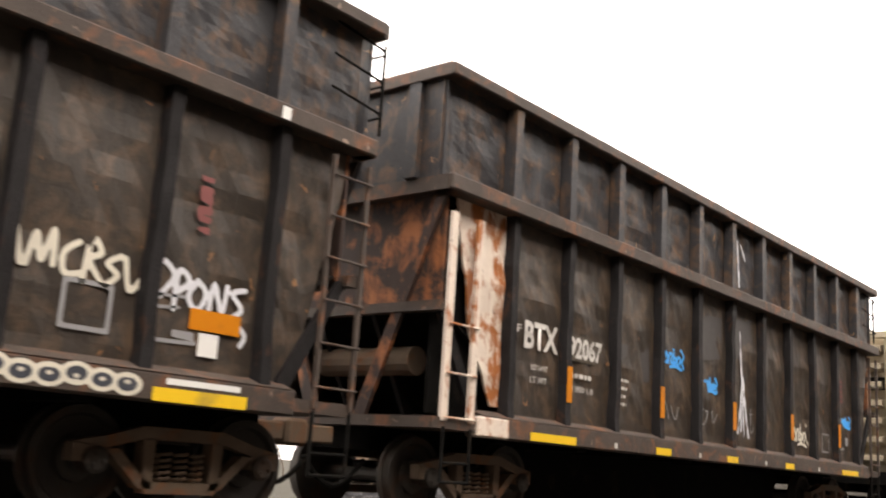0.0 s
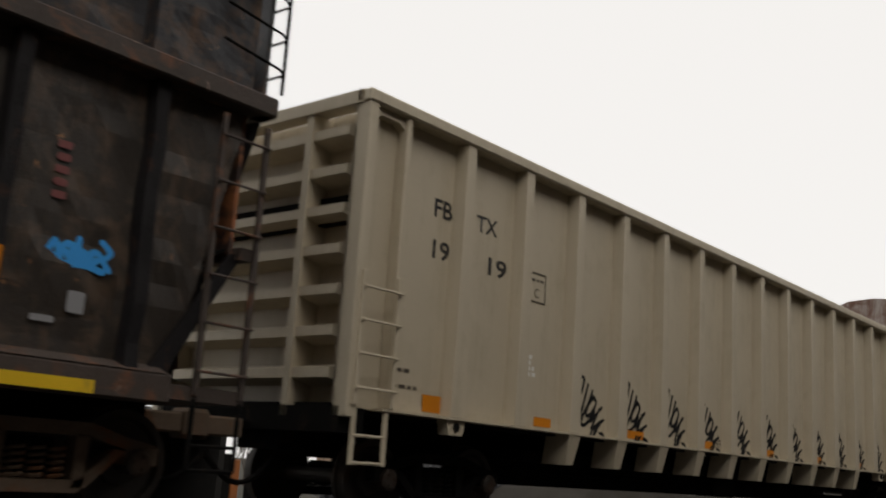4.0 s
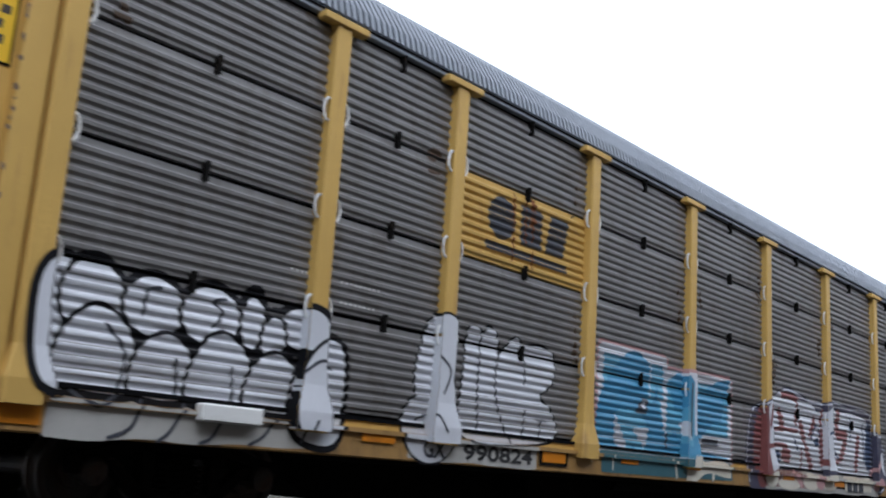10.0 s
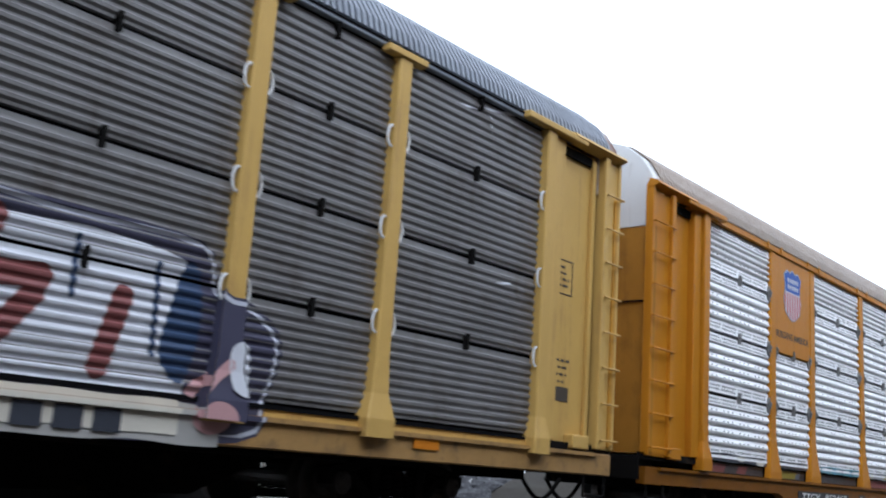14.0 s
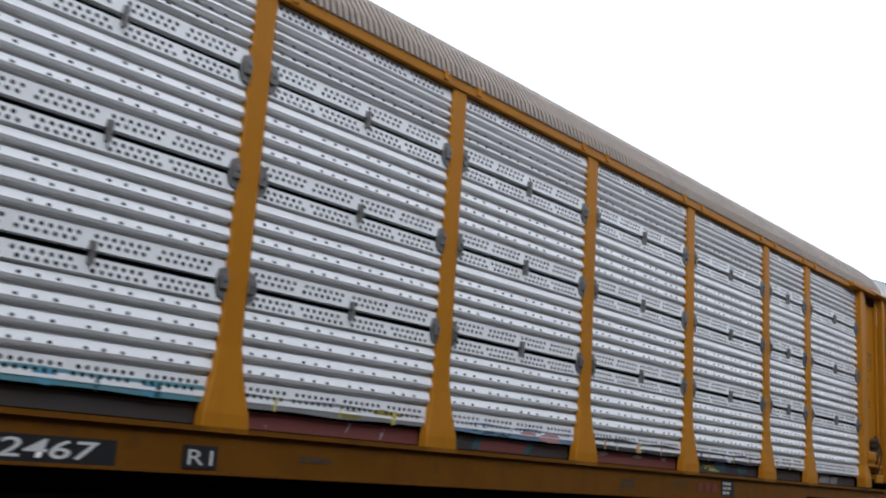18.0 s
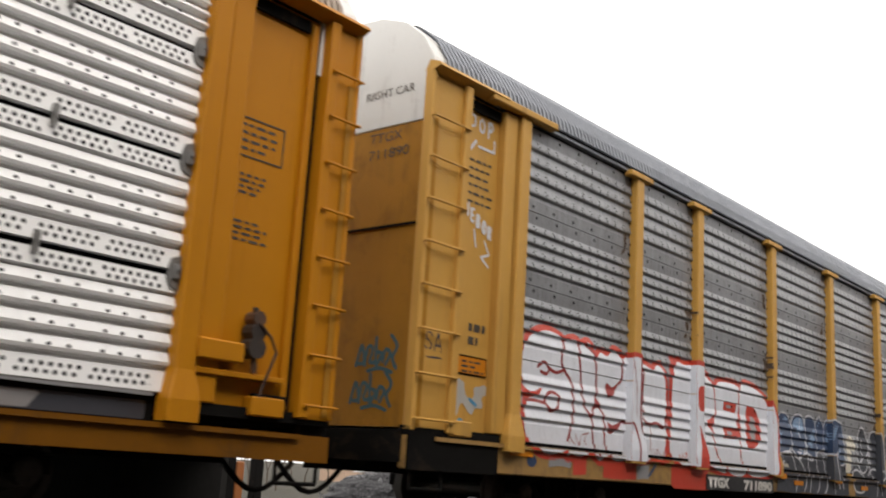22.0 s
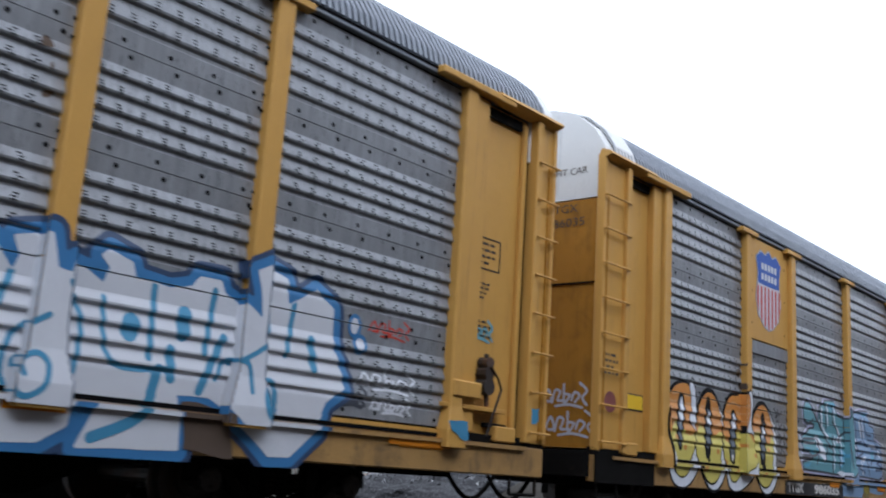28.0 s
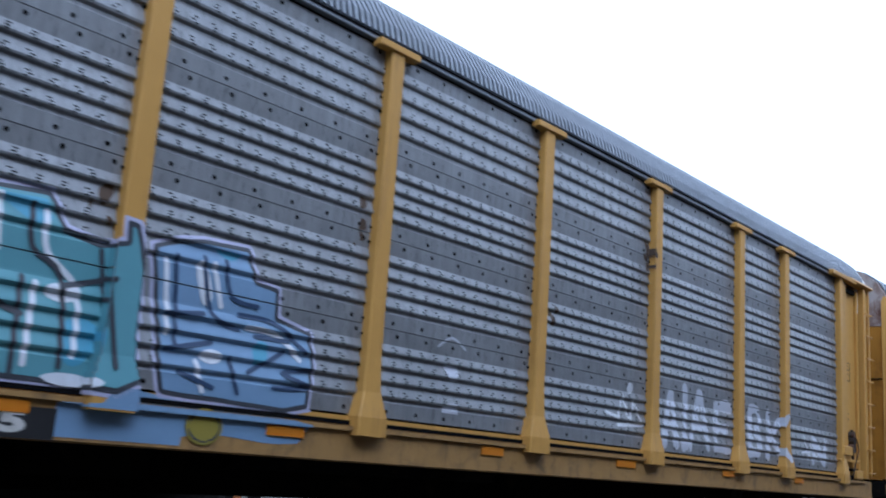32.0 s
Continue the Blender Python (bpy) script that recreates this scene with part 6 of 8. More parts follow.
for k, ((a, b), (strip, marks, ground, low)) in enumerate(zip(zip(POSTS, POSTS[1:]), FOOT)):
    w = Wall(a + 0.22, b - 0.22, 0.81, 0.98, depth=0.168)
    w.lay(car, w.rect(a + 0.23, b - 0.23, 0.82, 0.97), P[ground], 0, label="recessed foot plate with old touch-up paint")
    for q, (colour, how) in enumerate(low):
        w.lay(car, remains(w, how, a + 0.28, b - 0.3, 0.83, 0.96), P[colour], 1 + q, label="remains of painted-over graffiti")
    w = Wall(a + 0.15, b - 0.15, 0.99, 1.15, depth=FACE - 0.002)
    w.lay(car, w.rect(a + 0.17, b - 0.2, 1.0, 1.1 + rnd.uniform(0, 0.03)) + w.wobble(0.03, 1.2, k), P[strip], 0, label="remains of painted-over graffiti")
    for q, (colour, how) in enumerate(marks):
        w.lay(car, remains(w, how, a + 0.25, b - 0.25, 1.0, 1.1), P[colour], 1 + q, label="remains of painted-over graffiti")
bars(M["stencil"], car, 10.2, 0.56, 0.5, 1, 0.053, 0.05, seed=51)
bars(M["stencil"], car, 15.9, 0.58, 0.35, 2, 0.053, 0.05, 0.07, seed=52)
bars(M["stencil"], car, 17.35, 0.62, 0.45, 2, 0.053, 0.025, 0.05, seed=53)


# -- third carrier: white letters with red rims, navy and blue pieces
car = AC["f"]
w = Wall(1.75, 5.95, 0.56, 2.5, "mesh", 0.018)
s_up = w.blob([(1.97, 1.95), (2.1, 2.2), (2.45, 2.33), (2.78, 2.28), (2.92, 2.08), (2.85, 1.86), (2.6, 1.75), (2.3, 1.58), (2.08, 1.58), (1.97, 1.75)])
s_low = w.blob([(2.6, 1.74), (2.98, 1.68), (3.1, 1.5), (3.1, 1.19), (2.97, 0.96), (2.65, 0.84), (2.32, 0.88), (2.13, 1.03), (2.07, 1.26), (2.12, 1.45), (2.36, 1.55)])
rest = w.blob([(2.84, 1.99), (2.88, 2.24), (3.1, 2.3), (3.22, 2.24), (3.42, 2.31), (3.6, 2.14), (3.74, 2.22), (3.91, 2.19), (4.05, 2.28), (4.19, 2.26), (4.3, 2.2), (4.45, 2.25), (4.7, 2.24), (5.02, 2.17), (5.15, 2.15), (5.28, 2.23), (5.42, 2.2), (5.54, 2.0),
               (5.57, 1.55), (5.58, 1.2), (5.5, 0.94), (5.36, 0.9), (5.2, 0.94), (4.8, 0.86), (4.45, 0.85), (4.09, 0.83), (3.89, 0.9), (3.73, 0.81), (3.58, 0.87), (3.43, 0.92), (3.3, 0.85), (3.06, 0.86), (2.9, 0.95)])
white = np.minimum.reduce([s_up, s_low, rest, w.oval(2.62, 1.72, 0.28, 0.16), w.oval(3.0, 1.6, 0.12, 0.2)])
w.lay(car, np.minimum.reduce([white - 0.075, w.rect(3.1, 3.4, 0.62, 0.9), w.rect(3.8, 4.66, 0.6, 0.87)]) + w.wobble(0.02, 1.5, 2), P["red"], 0, label="red rim of large graffiti letters")
w.lay(car, white, P["ice"], 1, label="white bubble-letter graffiti with red rims")
lines = [[(2.31, 1.87), (2.44, 1.94), (2.57, 1.87), (2.72, 1.84), (2.9, 1.9)], [(2.57, 1.87), (2.5, 1.8), (2.38, 1.82)], [(2.07, 1.45), (2.29, 1.46), (2.48, 1.45), (2.5, 1.54), (2.63, 1.59), (2.78, 1.54), (2.77, 1.43), (2.63, 1.36), (2.5, 1.43)],
         [(2.86, 2.24), (2.82, 1.99), (2.91, 1.87), (3.05, 1.76), (3.11, 1.53), (3.1, 1.26), (3.01, 1.02)], [(3.2, 2.26), (3.26, 1.93), (3.32, 1.61), (3.44, 1.42), (3.57, 1.36)], [(3.35, 2.29), (3.6, 2.14), (3.65, 1.81), (3.66, 1.56), (3.75, 1.5), (3.86, 1.35), (3.89, 1.06), (3.92, 0.89)],
         [(3.69, 1.51), (3.58, 1.46), (3.57, 1.34), (3.61, 1.03), (3.66, 0.85)], [(4.34, 1.36), (4.48, 1.32), (4.57, 1.12), (4.57, 0.87)], [(4.65, 2.24), (4.65, 1.86), (4.64, 1.44), (4.7, 1.24), (4.85, 1.15), (4.84, 0.88)], [(4.91, 2.12), (4.87, 1.68), (4.92, 1.42), (5.11, 1.38), (5.26, 1.41), (5.5, 1.36), (5.56, 1.55)], [(4.3, 2.18), (4.3, 1.95), (4.22, 1.86)]]
w.lay(car, np.minimum.reduce([w.sweep(lines, 0.042), w.blob([(3.9, 1.84), (4.06, 1.79), (4.24, 1.89), (4.03, 1.66), (3.9, 1.68)]), w.blob([(3.96, 1.33), (4.08, 1.29), (4.34, 1.36), (4.1, 1.19), (3.97, 1.19)]), w.blob([(3.62, 1.62), (3.7, 1.58), (3.74, 1.5), (3.6, 1.5)])]), P["darkred"], 2)
w.lay(car, w.sweep([[(3.05, 1.1), (3.15, 0.98)], [(3.2, 1.12), (3.25, 0.98), (3.32, 1.1)], [(3.35, 1.12), (3.5, 1.15)], [(3.42, 1.12), (3.4, 0.98)], [(4.44, 2.2), (4.52, 1.84), (4.53, 1.43)], [(5.11, 1.38), (5.12, 0.96)], [(5.2, 1.05), (5.25, 0.92), (5.32, 1.05), (5.4, 0.93), (5.5, 1.02)]], 0.018), P["darkred"], 2)
w.lay(car, np.minimum.reduce([w.rect(2.55, 3.05, 0.68, 0.8), w.rect(4.7, 5.0, 0.62, 0.8)]) + w.wobble(0.06, 2.0, 4), P["grey"], 0)
w.lay(car, np.minimum.reduce([w.oval(2.2, 0.74, 0.1, 0.07), w.line([(5.0, 0.66), (5.2, 0.82)], 0.05)]), P["navy"], 0)
w = Wall(5.6, 9.7, 0.5, 2.6, "mesh", 0.018)
r_ = w.poly(smooth([(5.78, 0.9), (5.74, 1.6), (5.82, 2.3), (6.12, 2.33), (6.52, 2.36), (6.93, 2.2), (7.14, 2.03), (7.2, 1.8), (7.05, 1.62), (6.86, 1.56), (7.04, 1.41), (7.3, 1.15), (7.45, 0.8), (6.85, 0.88)], True))
e_ = w.blob([(7.16, 2.13), (7.44, 2.22), (8.0, 2.19), (8.02, 1.84), (7.95, 1.63), (7.97, 1.4), (8.16, 1.34), (8.2, 0.82), (7.5, 0.84), (7.1, 1.41), (7.2, 1.75)])
d_ = w.blob([(8.08, 2.2), (8.54, 2.25), (9.0, 2.13), (9.27, 1.9), (9.37, 1.6), (9.3, 1.1), (9.2, 0.84), (8.26, 0.83), (8.1, 1.5)])
rim, fill = stack([r_, e_, d_], 0.035)
w.lay(car, np.minimum.reduce([rim - 0.04, w.rect(5.66, 5.8, 0.55, 2.42), w.poly([(6.38, 1.47), (6.57, 1.25), (6.81, 0.93), (6.86, 0.52), (5.72, 0.52), (5.72, 0.9)])]), P["red"], 0, label="red rim of large graffiti letters")
holes = np.minimum.reduce([w.blob([(6.38, 2.0), (6.56, 2.06), (6.76, 2.0), (6.78, 1.75), (6.58, 1.68), (6.4, 1.72)]), w.blob([(6.42, 1.47), (6.57, 1.25), (6.8, 0.93), (6.84, 0.7), (6.42, 0.66), (6.38, 0.95), (6.46, 1.2)]), w.poly([(7.47, 1.93), (7.95, 1.92), (7.9, 1.76), (7.46, 1.78)]), w.poly([(7.47, 1.51), (7.96, 1.52), (7.98, 1.35), (7.49, 1.34)]), w.blob([(8.31, 1.86), (8.52, 1.92), (8.74, 1.84), (8.88, 1.58), (8.84, 1.34), (8.46, 1.22), (8.34, 1.28)])])
w.lay(car, np.maximum(fill, -holes), P["ice"], 1, label="white block-letter graffiti with red rims")
w.lay(car, np.minimum.reduce([w.blob([(8.45, 1.74), (8.6, 1.73), (8.7, 1.56), (8.66, 1.42), (8.5, 1.36)]), w.rect(7.56, 7.74, 1.82, 1.87), w.rect(7.58, 7.76, 1.4, 1.46)]), P["grey"], 1)
w.lay(car, w.sweep([[(5.95, 1.0), (6.0, 0.9), (6.08, 1.02)], [(6.12, 0.9), (6.2, 1.05), (6.25, 0.9)]], 0.02), P["red"], 2)
part("number_plate_ground", B(6.76, 9.28, 0.05, 0.06, 0.53, 0.76), M["blackpaint"], car, "black painted ground for lettering")
letters("TTGX", M["dullwhite"], car, 6.82, 0.58, 0.14, 0.046, 0.74, bold=0.012)
letters("711890", M["dullwhite"], car, 8.1, 0.57, 0.14, 0.046, 1.12, bold=0.012)
w = Wall(9.3, 13.1, 0.5, 2.1, "mesh", 0.018)
shapes = [w.blob([(9.55, 1.6), (9.6, 1.8), (9.79, 1.92), (10.05, 1.89), (10.21, 1.71), (10.24, 1.45), (10.11, 1.29), (9.79, 1.23), (9.58, 1.3)]), w.blob([(10.25, 1.8), (10.44, 1.93), (10.72, 1.93), (10.85, 1.76), (10.88, 1.46), (10.78, 1.27), (10.6, 1.18), (10.37, 1.26), (10.27, 1.45)]),
          w.blob([(10.88, 1.85), (11.1, 1.96), (11.33, 1.88), (11.4, 1.57), (11.4, 1.32), (11.22, 1.18), (11.01, 1.29)]), w.poly([(11.41, 1.86), (11.58, 1.99), (11.75, 1.87), (11.9, 1.69), (11.76, 1.42), (11.45, 1.33)]), w.blob([(11.86, 1.85), (12.1, 1.97), (12.33, 1.91), (12.41, 1.68), (12.31, 1.4), (11.84, 1.36)]), w.blob([(12.48, 1.82), (12.64, 1.97), (12.81, 1.9), (12.89, 1.59), (12.92, 1.2), (12.55, 1.24)])]
base_ = w.poly([(9.6, 1.0), (9.85, 1.3), (12.95, 1.3), (13.02, 0.57), (9.45, 0.57), (9.5, 0.8)]) + w.wobble(0.03, 1.0, 6)
w.lay(car, base_, P["slate"], 0, label="dark lower part of graffiti letters")
rim, fill = stack(shapes, 0.03)
w.lay(car, rim, P["white"], 1)
w.lay(car, fill, P["navy"], 2, label="navy bubble-letter graffiti with white outlines")
w.lay(car, np.maximum(fill + 0.05, 0.27 + np.minimum(w.wobble(0.8, 1.1, 31), 0.1 * np.sin(w.Z * 120) + w.wobble(0.7, 1.6, 7))), P["cornflower"], 3)
w.lay(car, np.maximum(fill + 0.07, 0.3 + np.minimum(w.wobble(0.8, 1.1, 12), 0.1 * np.sin(w.Z * 120 + 1) + w.wobble(0.7, 1.6, 3))), P["grey2"], 3)
w.lay(car, w.sweep([[(9.7, 1.22), (10.1, 1.27), (10.34, 1.11), (10.35, 0.77), (10.28, 0.6)], [(10.38, 1.23), (10.56, 1.16), (10.76, 1.03), (10.77, 0.73), (10.67, 0.6)], [(10.6, 1.18), (10.87, 1.28), (11.06, 1.26), (11.22, 1.2)], [(11.0, 1.26), (11.01, 0.8), (10.95, 0.6)], [(11.4, 1.32), (11.44, 0.95), (11.41, 0.7), (11.3, 0.6)], [(11.71, 1.35), (11.82, 1.1), (11.82, 0.72), (11.7, 0.6)], [(12.2, 1.39), (12.17, 1.0), (12.25, 0.6)], [(10.62, 1.88), (10.6, 1.55)], [(9.45, 1.2), (9.6, 1.0), (9.9, 1.1)], [(12.4, 0.9), (12.5, 0.7)], [(12.6, 0.9), (12.7, 0.7)]], 0.034), P["white"], 3)
w.lay(car, np.minimum.reduce([w.rect(9.42, 9.54, 1.2, 1.75), w.rect(9.75, 10.1, 0.98, 1.08)]) + w.wobble(0.08, 2.0, 3), P["cream"], 0)
w = Wall(12.9, 17.6, 0.52, 2.15, "mesh", 0.018)
shapes = [w.blob([(13.7, 1.3), (13.72, 1.7), (13.9, 1.95), (14.15, 1.9), (14.35, 1.55), (14.25, 1.15), (13.95, 1.05)]), w.blob([(14.45, 1.75), (14.65, 1.92), (14.95, 1.88), (15.05, 1.5), (14.95, 1.0), (14.5, 1.0)]), w.blob([(15.3, 1.4), (15.4, 1.8), (15.65, 1.93), (15.9, 1.75), (16.0, 1.2), (15.8, 0.85), (15.45, 0.95)]), w.blob([(16.05, 1.5), (16.3, 1.85), (16.6, 1.75), (16.75, 1.3), (16.85, 0.95), (16.2, 0.9)]), w.blob([(13.3, 0.95), (13.6, 1.1), (14.0, 0.95), (13.9, 0.68), (13.4, 0.68)])]
w.lay(car, np.minimum(w.poly([(13.4, 1.2), (15.2, 1.15), (16.9, 1.0), (16.95, 0.57), (13.38, 0.57)]), np.minimum.reduce(shapes)) + w.wobble(0.05, 1.2, 3), P["slate"], 0, label="dark bubble-letter graffiti with white outlines")
rim, fill = stack(shapes, 0.0)
w.lay(car, np.minimum.reduce([np.abs(q) - 0.018 for q in shapes] + [w.sweep([[(13.8, 1.25), (14.2, 1.4), (14.5, 1.55)], [(14.3, 1.0), (14.6, 1.15), (15.0, 1.1)], [(14.5, 1.0), (14.75, 0.85), (14.7, 0.6)], [(14.95, 0.95), (15.05, 0.62)], [(15.55, 0.95), (15.7, 0.8), (15.6, 0.62)], [(16.2, 0.95), (16.25, 0.62)], [(13.9, 1.7), (13.95, 1.3)], [(15.55, 1.5), (15.56, 1.15)], [(15.68, 1.5), (15.7, 1.15)]], 0.032)]), P["white"], 1)
w.lay(car, np.minimum.reduce([w.rect(13.05, 13.35, 1.05, 1.7), w.oval(13.45, 1.55, 0.14, 0.1)]) + w.wobble(0.12, 2.5, 8), P["cream"], 0)
w = Wall(17.2, 19.6, 0.62, 1.9, "mesh")
w.lay(car, np.minimum(w.rect(17.5, 19.3, 1.0, 1.62), w.oval(18.5, 1.5, 0.8, 0.26)) + w.wobble(0.08, 0.8, 5), P["olive"], 0, label="mustard yellow graffiti patch")
rings = [(17.45, 1.1, 0.2), (18.1, 1.0, 0.22), (18.45, 1.25, 0.2), (18.85, 0.86, 0.26), (17.8, 0.85, 0.15)]
w.lay(car, np.minimum.reduce([w.oval(x, z, r, r) for x, z, r in rings]), P["white"], 1)
w.lay(car, np.minimum.reduce([w.oval(x, z, r - 0.05, r - 0.05) for x, z, r in rings]), P["slate"], 2)
for x in (19.13, 19.34, 19.58):
    patch(M["maroonpaint"], car, x, x + 0.18, 0.7, 0.86, 0.05, "letter_block")
w = Wall(18.2, 24.6, 0.5, 2.5, "mesh", 0.018)
w.lay(car, w.blob([(18.31, 1.49), (18.69, 1.66), (19.22, 1.65), (19.41, 1.37), (19.23, 1.01), (18.41, 0.95)]), P["olive"], 0, label="mustard yellow graffiti patch")
w.lay(car, w.sweep(scrawl_of(18.75, 1.2, 0.5, 0.36), 0.03), P["grey"], 1)
piece = w.poly([(19.51, 1.97), (19.79, 2.05), (19.89, 1.49), (19.99, 1.5), (20.12, 1.94), (20.22, 2.01), (20.4, 1.8), (20.44, 1.91), (20.38, 2.04), (20.62, 2.11), (20.69, 1.85), (20.81, 1.84), (20.83, 1.95), (21.0, 1.9), (21.14, 1.82), (21.18, 1.96), (21.08, 2.04), (21.16, 2.11), (21.38, 2.04), (21.41, 1.92), (21.75, 1.89), (21.96, 1.95), (22.03, 2.04),
                (22.26, 2.05), (22.31, 1.95)] + [(22.52, 1.87), (22.66, 1.77), (22.6, 2.05), (22.55, 2.19), (22.72, 2.28), (22.99, 2.2), (23.03, 1.97), (23.18, 2.05), (23.35, 2.17), (23.6, 2.02), (23.64, 1.66), (23.82, 1.28), (23.6, 1.12), (23.49, 0.87), (23.16, 0.59), (22.91, 0.58), (22.69, 0.76), (22.47, 0.91), (22.26, 1.03), (21.93, 1.03)]
               + [(21.98, 0.58), (21.05, 0.56), (21.19, 0.9), (21.0, 0.9), (20.97, 0.71), (20.75, 0.57), (20.3, 0.55), (20.11, 0.7), (19.9, 0.92), (19.91, 0.99), (19.47, 0.99), (19.61, 1.18), (19.65, 1.36), (19.42, 1.42), (19.52, 1.57), (19.54, 1.75)]) + w.wobble(0.015, 2.5, 3)
w.lay(car, piece - 0.135, P["navy"], 1)
w.lay(car, piece - 0.085, P["blue"], 2, label="blue shadow of graffiti letters")
w.lay(car, piece, P["white"], 3, label="white block-letter graffiti with blue shadow")
cuts = [w.sweep([[(21.6, 1.9), (21.62, 1.3)], [(22.2, 1.95), (22.15, 1.4)], [(20.4, 1.8), (20.25, 1.3)], [(23.1, 2.0), (23.05, 1.5)]], 0.06), w.sweep([[(19.9, 1.14), (20.14, 1.0), (20.05, 0.84)], [(21.91, 1.7), (21.92, 1.54)]], 0.14), w.sweep([[(20.29, 1.43), (20.14, 1.22), (20.11, 1.06)], [(21.81, 1.39), (21.85, 1.16)], [(21.72, 1.22), (21.6, 0.85), (21.17, 0.64)], [(23.33, 1.68), (23.4, 1.42)]], 0.09), w.oval(21.42, 1.52, 0.09, 0.12), w.sweep([[(22.33, 1.56), (22.14, 1.08)]], 0.08),
        w.sweep([[(20.82, 1.77), (20.99, 1.5), (20.98, 1.1)], [(21.15, 1.72), (21.28, 1.23), (21.83, 1.23)], [(22.75, 2.05), (22.8, 1.62), (22.42, 1.35)], [(20.53, 1.05), (20.5, 1.14), (20.61, 1.21), (20.71, 1.14), (20.69, 0.97), (20.53, 0.89), (20.42, 1.04), (20.46, 1.33), (20.68, 1.5)], [(22.3, 1.2), (22.36, 1.36), (22.55, 1.36), (22.6, 1.12)]], 0.046), w.oval(22.87, 1.08, 0.13, 0.2)]
w.lay(car, np.maximum(np.minimum.reduce(cuts), piece + 0.01), P["blue2"], 4)
w.lay(car, w.oval(22.88, 1.1, 0.05, 0.13), P["white"], 5)
w.lay(car, w.rect(21.98, 22.5, 0.57, 0.96) + w.wobble(0.1, 2.0, 3), P["stain"], 4)
w.lay(car, np.minimum(w.oval(23.9, 1.9, 0.09, 0.12), w.oval(23.99, 1.73, 0.1, 0.1)), P["blue"], 1)
w.lay(car, np.minimum(w.oval(23.9, 1.9, 0.055, 0.08), w.oval(23.99, 1.73, 0.06, 0.06)), P["white"], 2)
w = Wall(23.7, 25.2, 1.02, 2.15, "mesh", 0.016)
w.lay(car, w.sweep(scrawl_of(23.98, 1.3, 0.85, 0.22) + scrawl_of(24.2, 1.08, 0.6, 0.18), 0.026), P["white"], 0, "white_tag", "thin white scrawled tag")
w.lay(car, w.sweep(scrawl_of(23.72, 1.12, 0.4, 0.2), 0.04), P["slate"], 0, "dark_tag")
w.lay(car, w.sweep(scrawl_of(24.1, 1.84, 0.6, 0.2), 0.02), P["red"], 0, "red_tag", "thin red scrawled tag")
for x0, x1, z0, z1 in ((1.75, 2.2, 0.78, 0.87), (9.3, 9.75, 0.79, 0.88), (10.2, 10.6, 0.7, 0.78), (12.2, 12.6, 0.79, 0.87), (13.7, 14.1, 0.7, 0.78), (15.1, 15.55, 0.79, 0.87), (17.9, 18.3, 0.79, 0.86), (20.45, 20.95, 0.8, 0.879), (24.45, 25.4, 0.8, 0.879)):
    patch(M["orange"], car, x0, x1, z0, z1, 0.045 if z1 < 0.88 else 0.005)


def end_bay_print(car, paint, fx, fz, dx):
    """Notices, stencils and the lever box on the rear end bay; fx, fz: the framed notice's corner, dx: the lever box's place."""
    bm = bmesh.new()
    for a in ((0, 0.58, 0.365, 0.38), (0, 0.58, 0, 0.015), (0, 0.015, 0, 0.38), (0.565, 0.58, 0, 0.38)):
        box(bm, fx + a[0], fx + a[1], 0.154, 0.16, fz + a[2], fz + a[3])
    part("stencil_frame", bm, M["stencil"], car)
    bars(M["stencil"], car, fx + 0.06, fz + 0.29, 0.46, 4, 0.155, 0.028, 0.075, seed=41)
    bars(M["stencil"], car, fx + 0.1, fz - 0.18, 0.3, 4, 0.155, 0.025, 0.055, seed=42)
    bars(M["stencil"], car, fx + 0.08, fz - 0.62, 0.4, 4, 0.155, 0.025, 0.055, seed=43)
    part("control_box", box(bmesh.new(), 25.5 + dx, 25.98 + dx, -0.03, 0.16, 1.36, 1.54, 0.015), paint, car)
    part("box_flange", box(bmesh.new(), 25.42 + dx, 26.5 + dx, 0.02, 0.16, 1.24, 1.29, 0.008), paint, car)
    brake = part("hand_brake", rod(bmesh.new(), (26.1 + dx, 0.03, 1.88), (26.14 + dx, 0.03, 1.3), 0.03, 6), M["brake_iron"], car, "grimy hand brake gear")
    for z, r in ((1.78, 0.07), (1.66, 0.085), (1.52, 0.1)):
        part("brake_wheel", rod(bmesh.new(), (26.12 + dx, -0.02, z), (26.12 + dx, 0.12, z), r, 10), M["brake_iron"], brake)
    bm = tube(bmesh.new(), [(26.12 + dx, -0.03, 1.74), (26.26 + dx, -0.03, 1.62), (26.34 + dx, -0.02, 1.5), (26.26 + dx, 0.02, 1.22), (26.2 + dx, 0.05, 0.98)], 0.014)
    part("brake_rod", bm, M["brake_iron"], brake)
    part("door_stop", box(bmesh.new(), 26.22 + dx, 26.6 + dx, 0.08, 0.16, 1.08, 1.13, 0.01), M["black"], car)


for key, paint, fx, fz, dx in (("e", M["amber"], 25.76, 3.26, 0.0), ("f", M["yellow"], 25.66, 2.87, -0.18), ("g", M["yellow"], 25.66, 2.87, -0.18)):
    end_bay_print(AC[key], paint, fx, fz, dx)
car = AC["d"]
bm = bmesh.new()
for a in ((25.66, 26.2, 3.3, 3.315), (25.66, 26.2, 2.86, 2.875), (25.66, 25.675, 2.86, 3.315), (26.185, 26.2, 2.86, 3.315)):
    box(bm, a[0], a[1], 0.154, 0.16, a[2], a[3])
part("stencil_frame", bm, M["stencil"], car)
bars(M["stencil"], car, 25.72, 3.2, 0.4, 4, 0.155, 0.03, 0.08, seed=51)
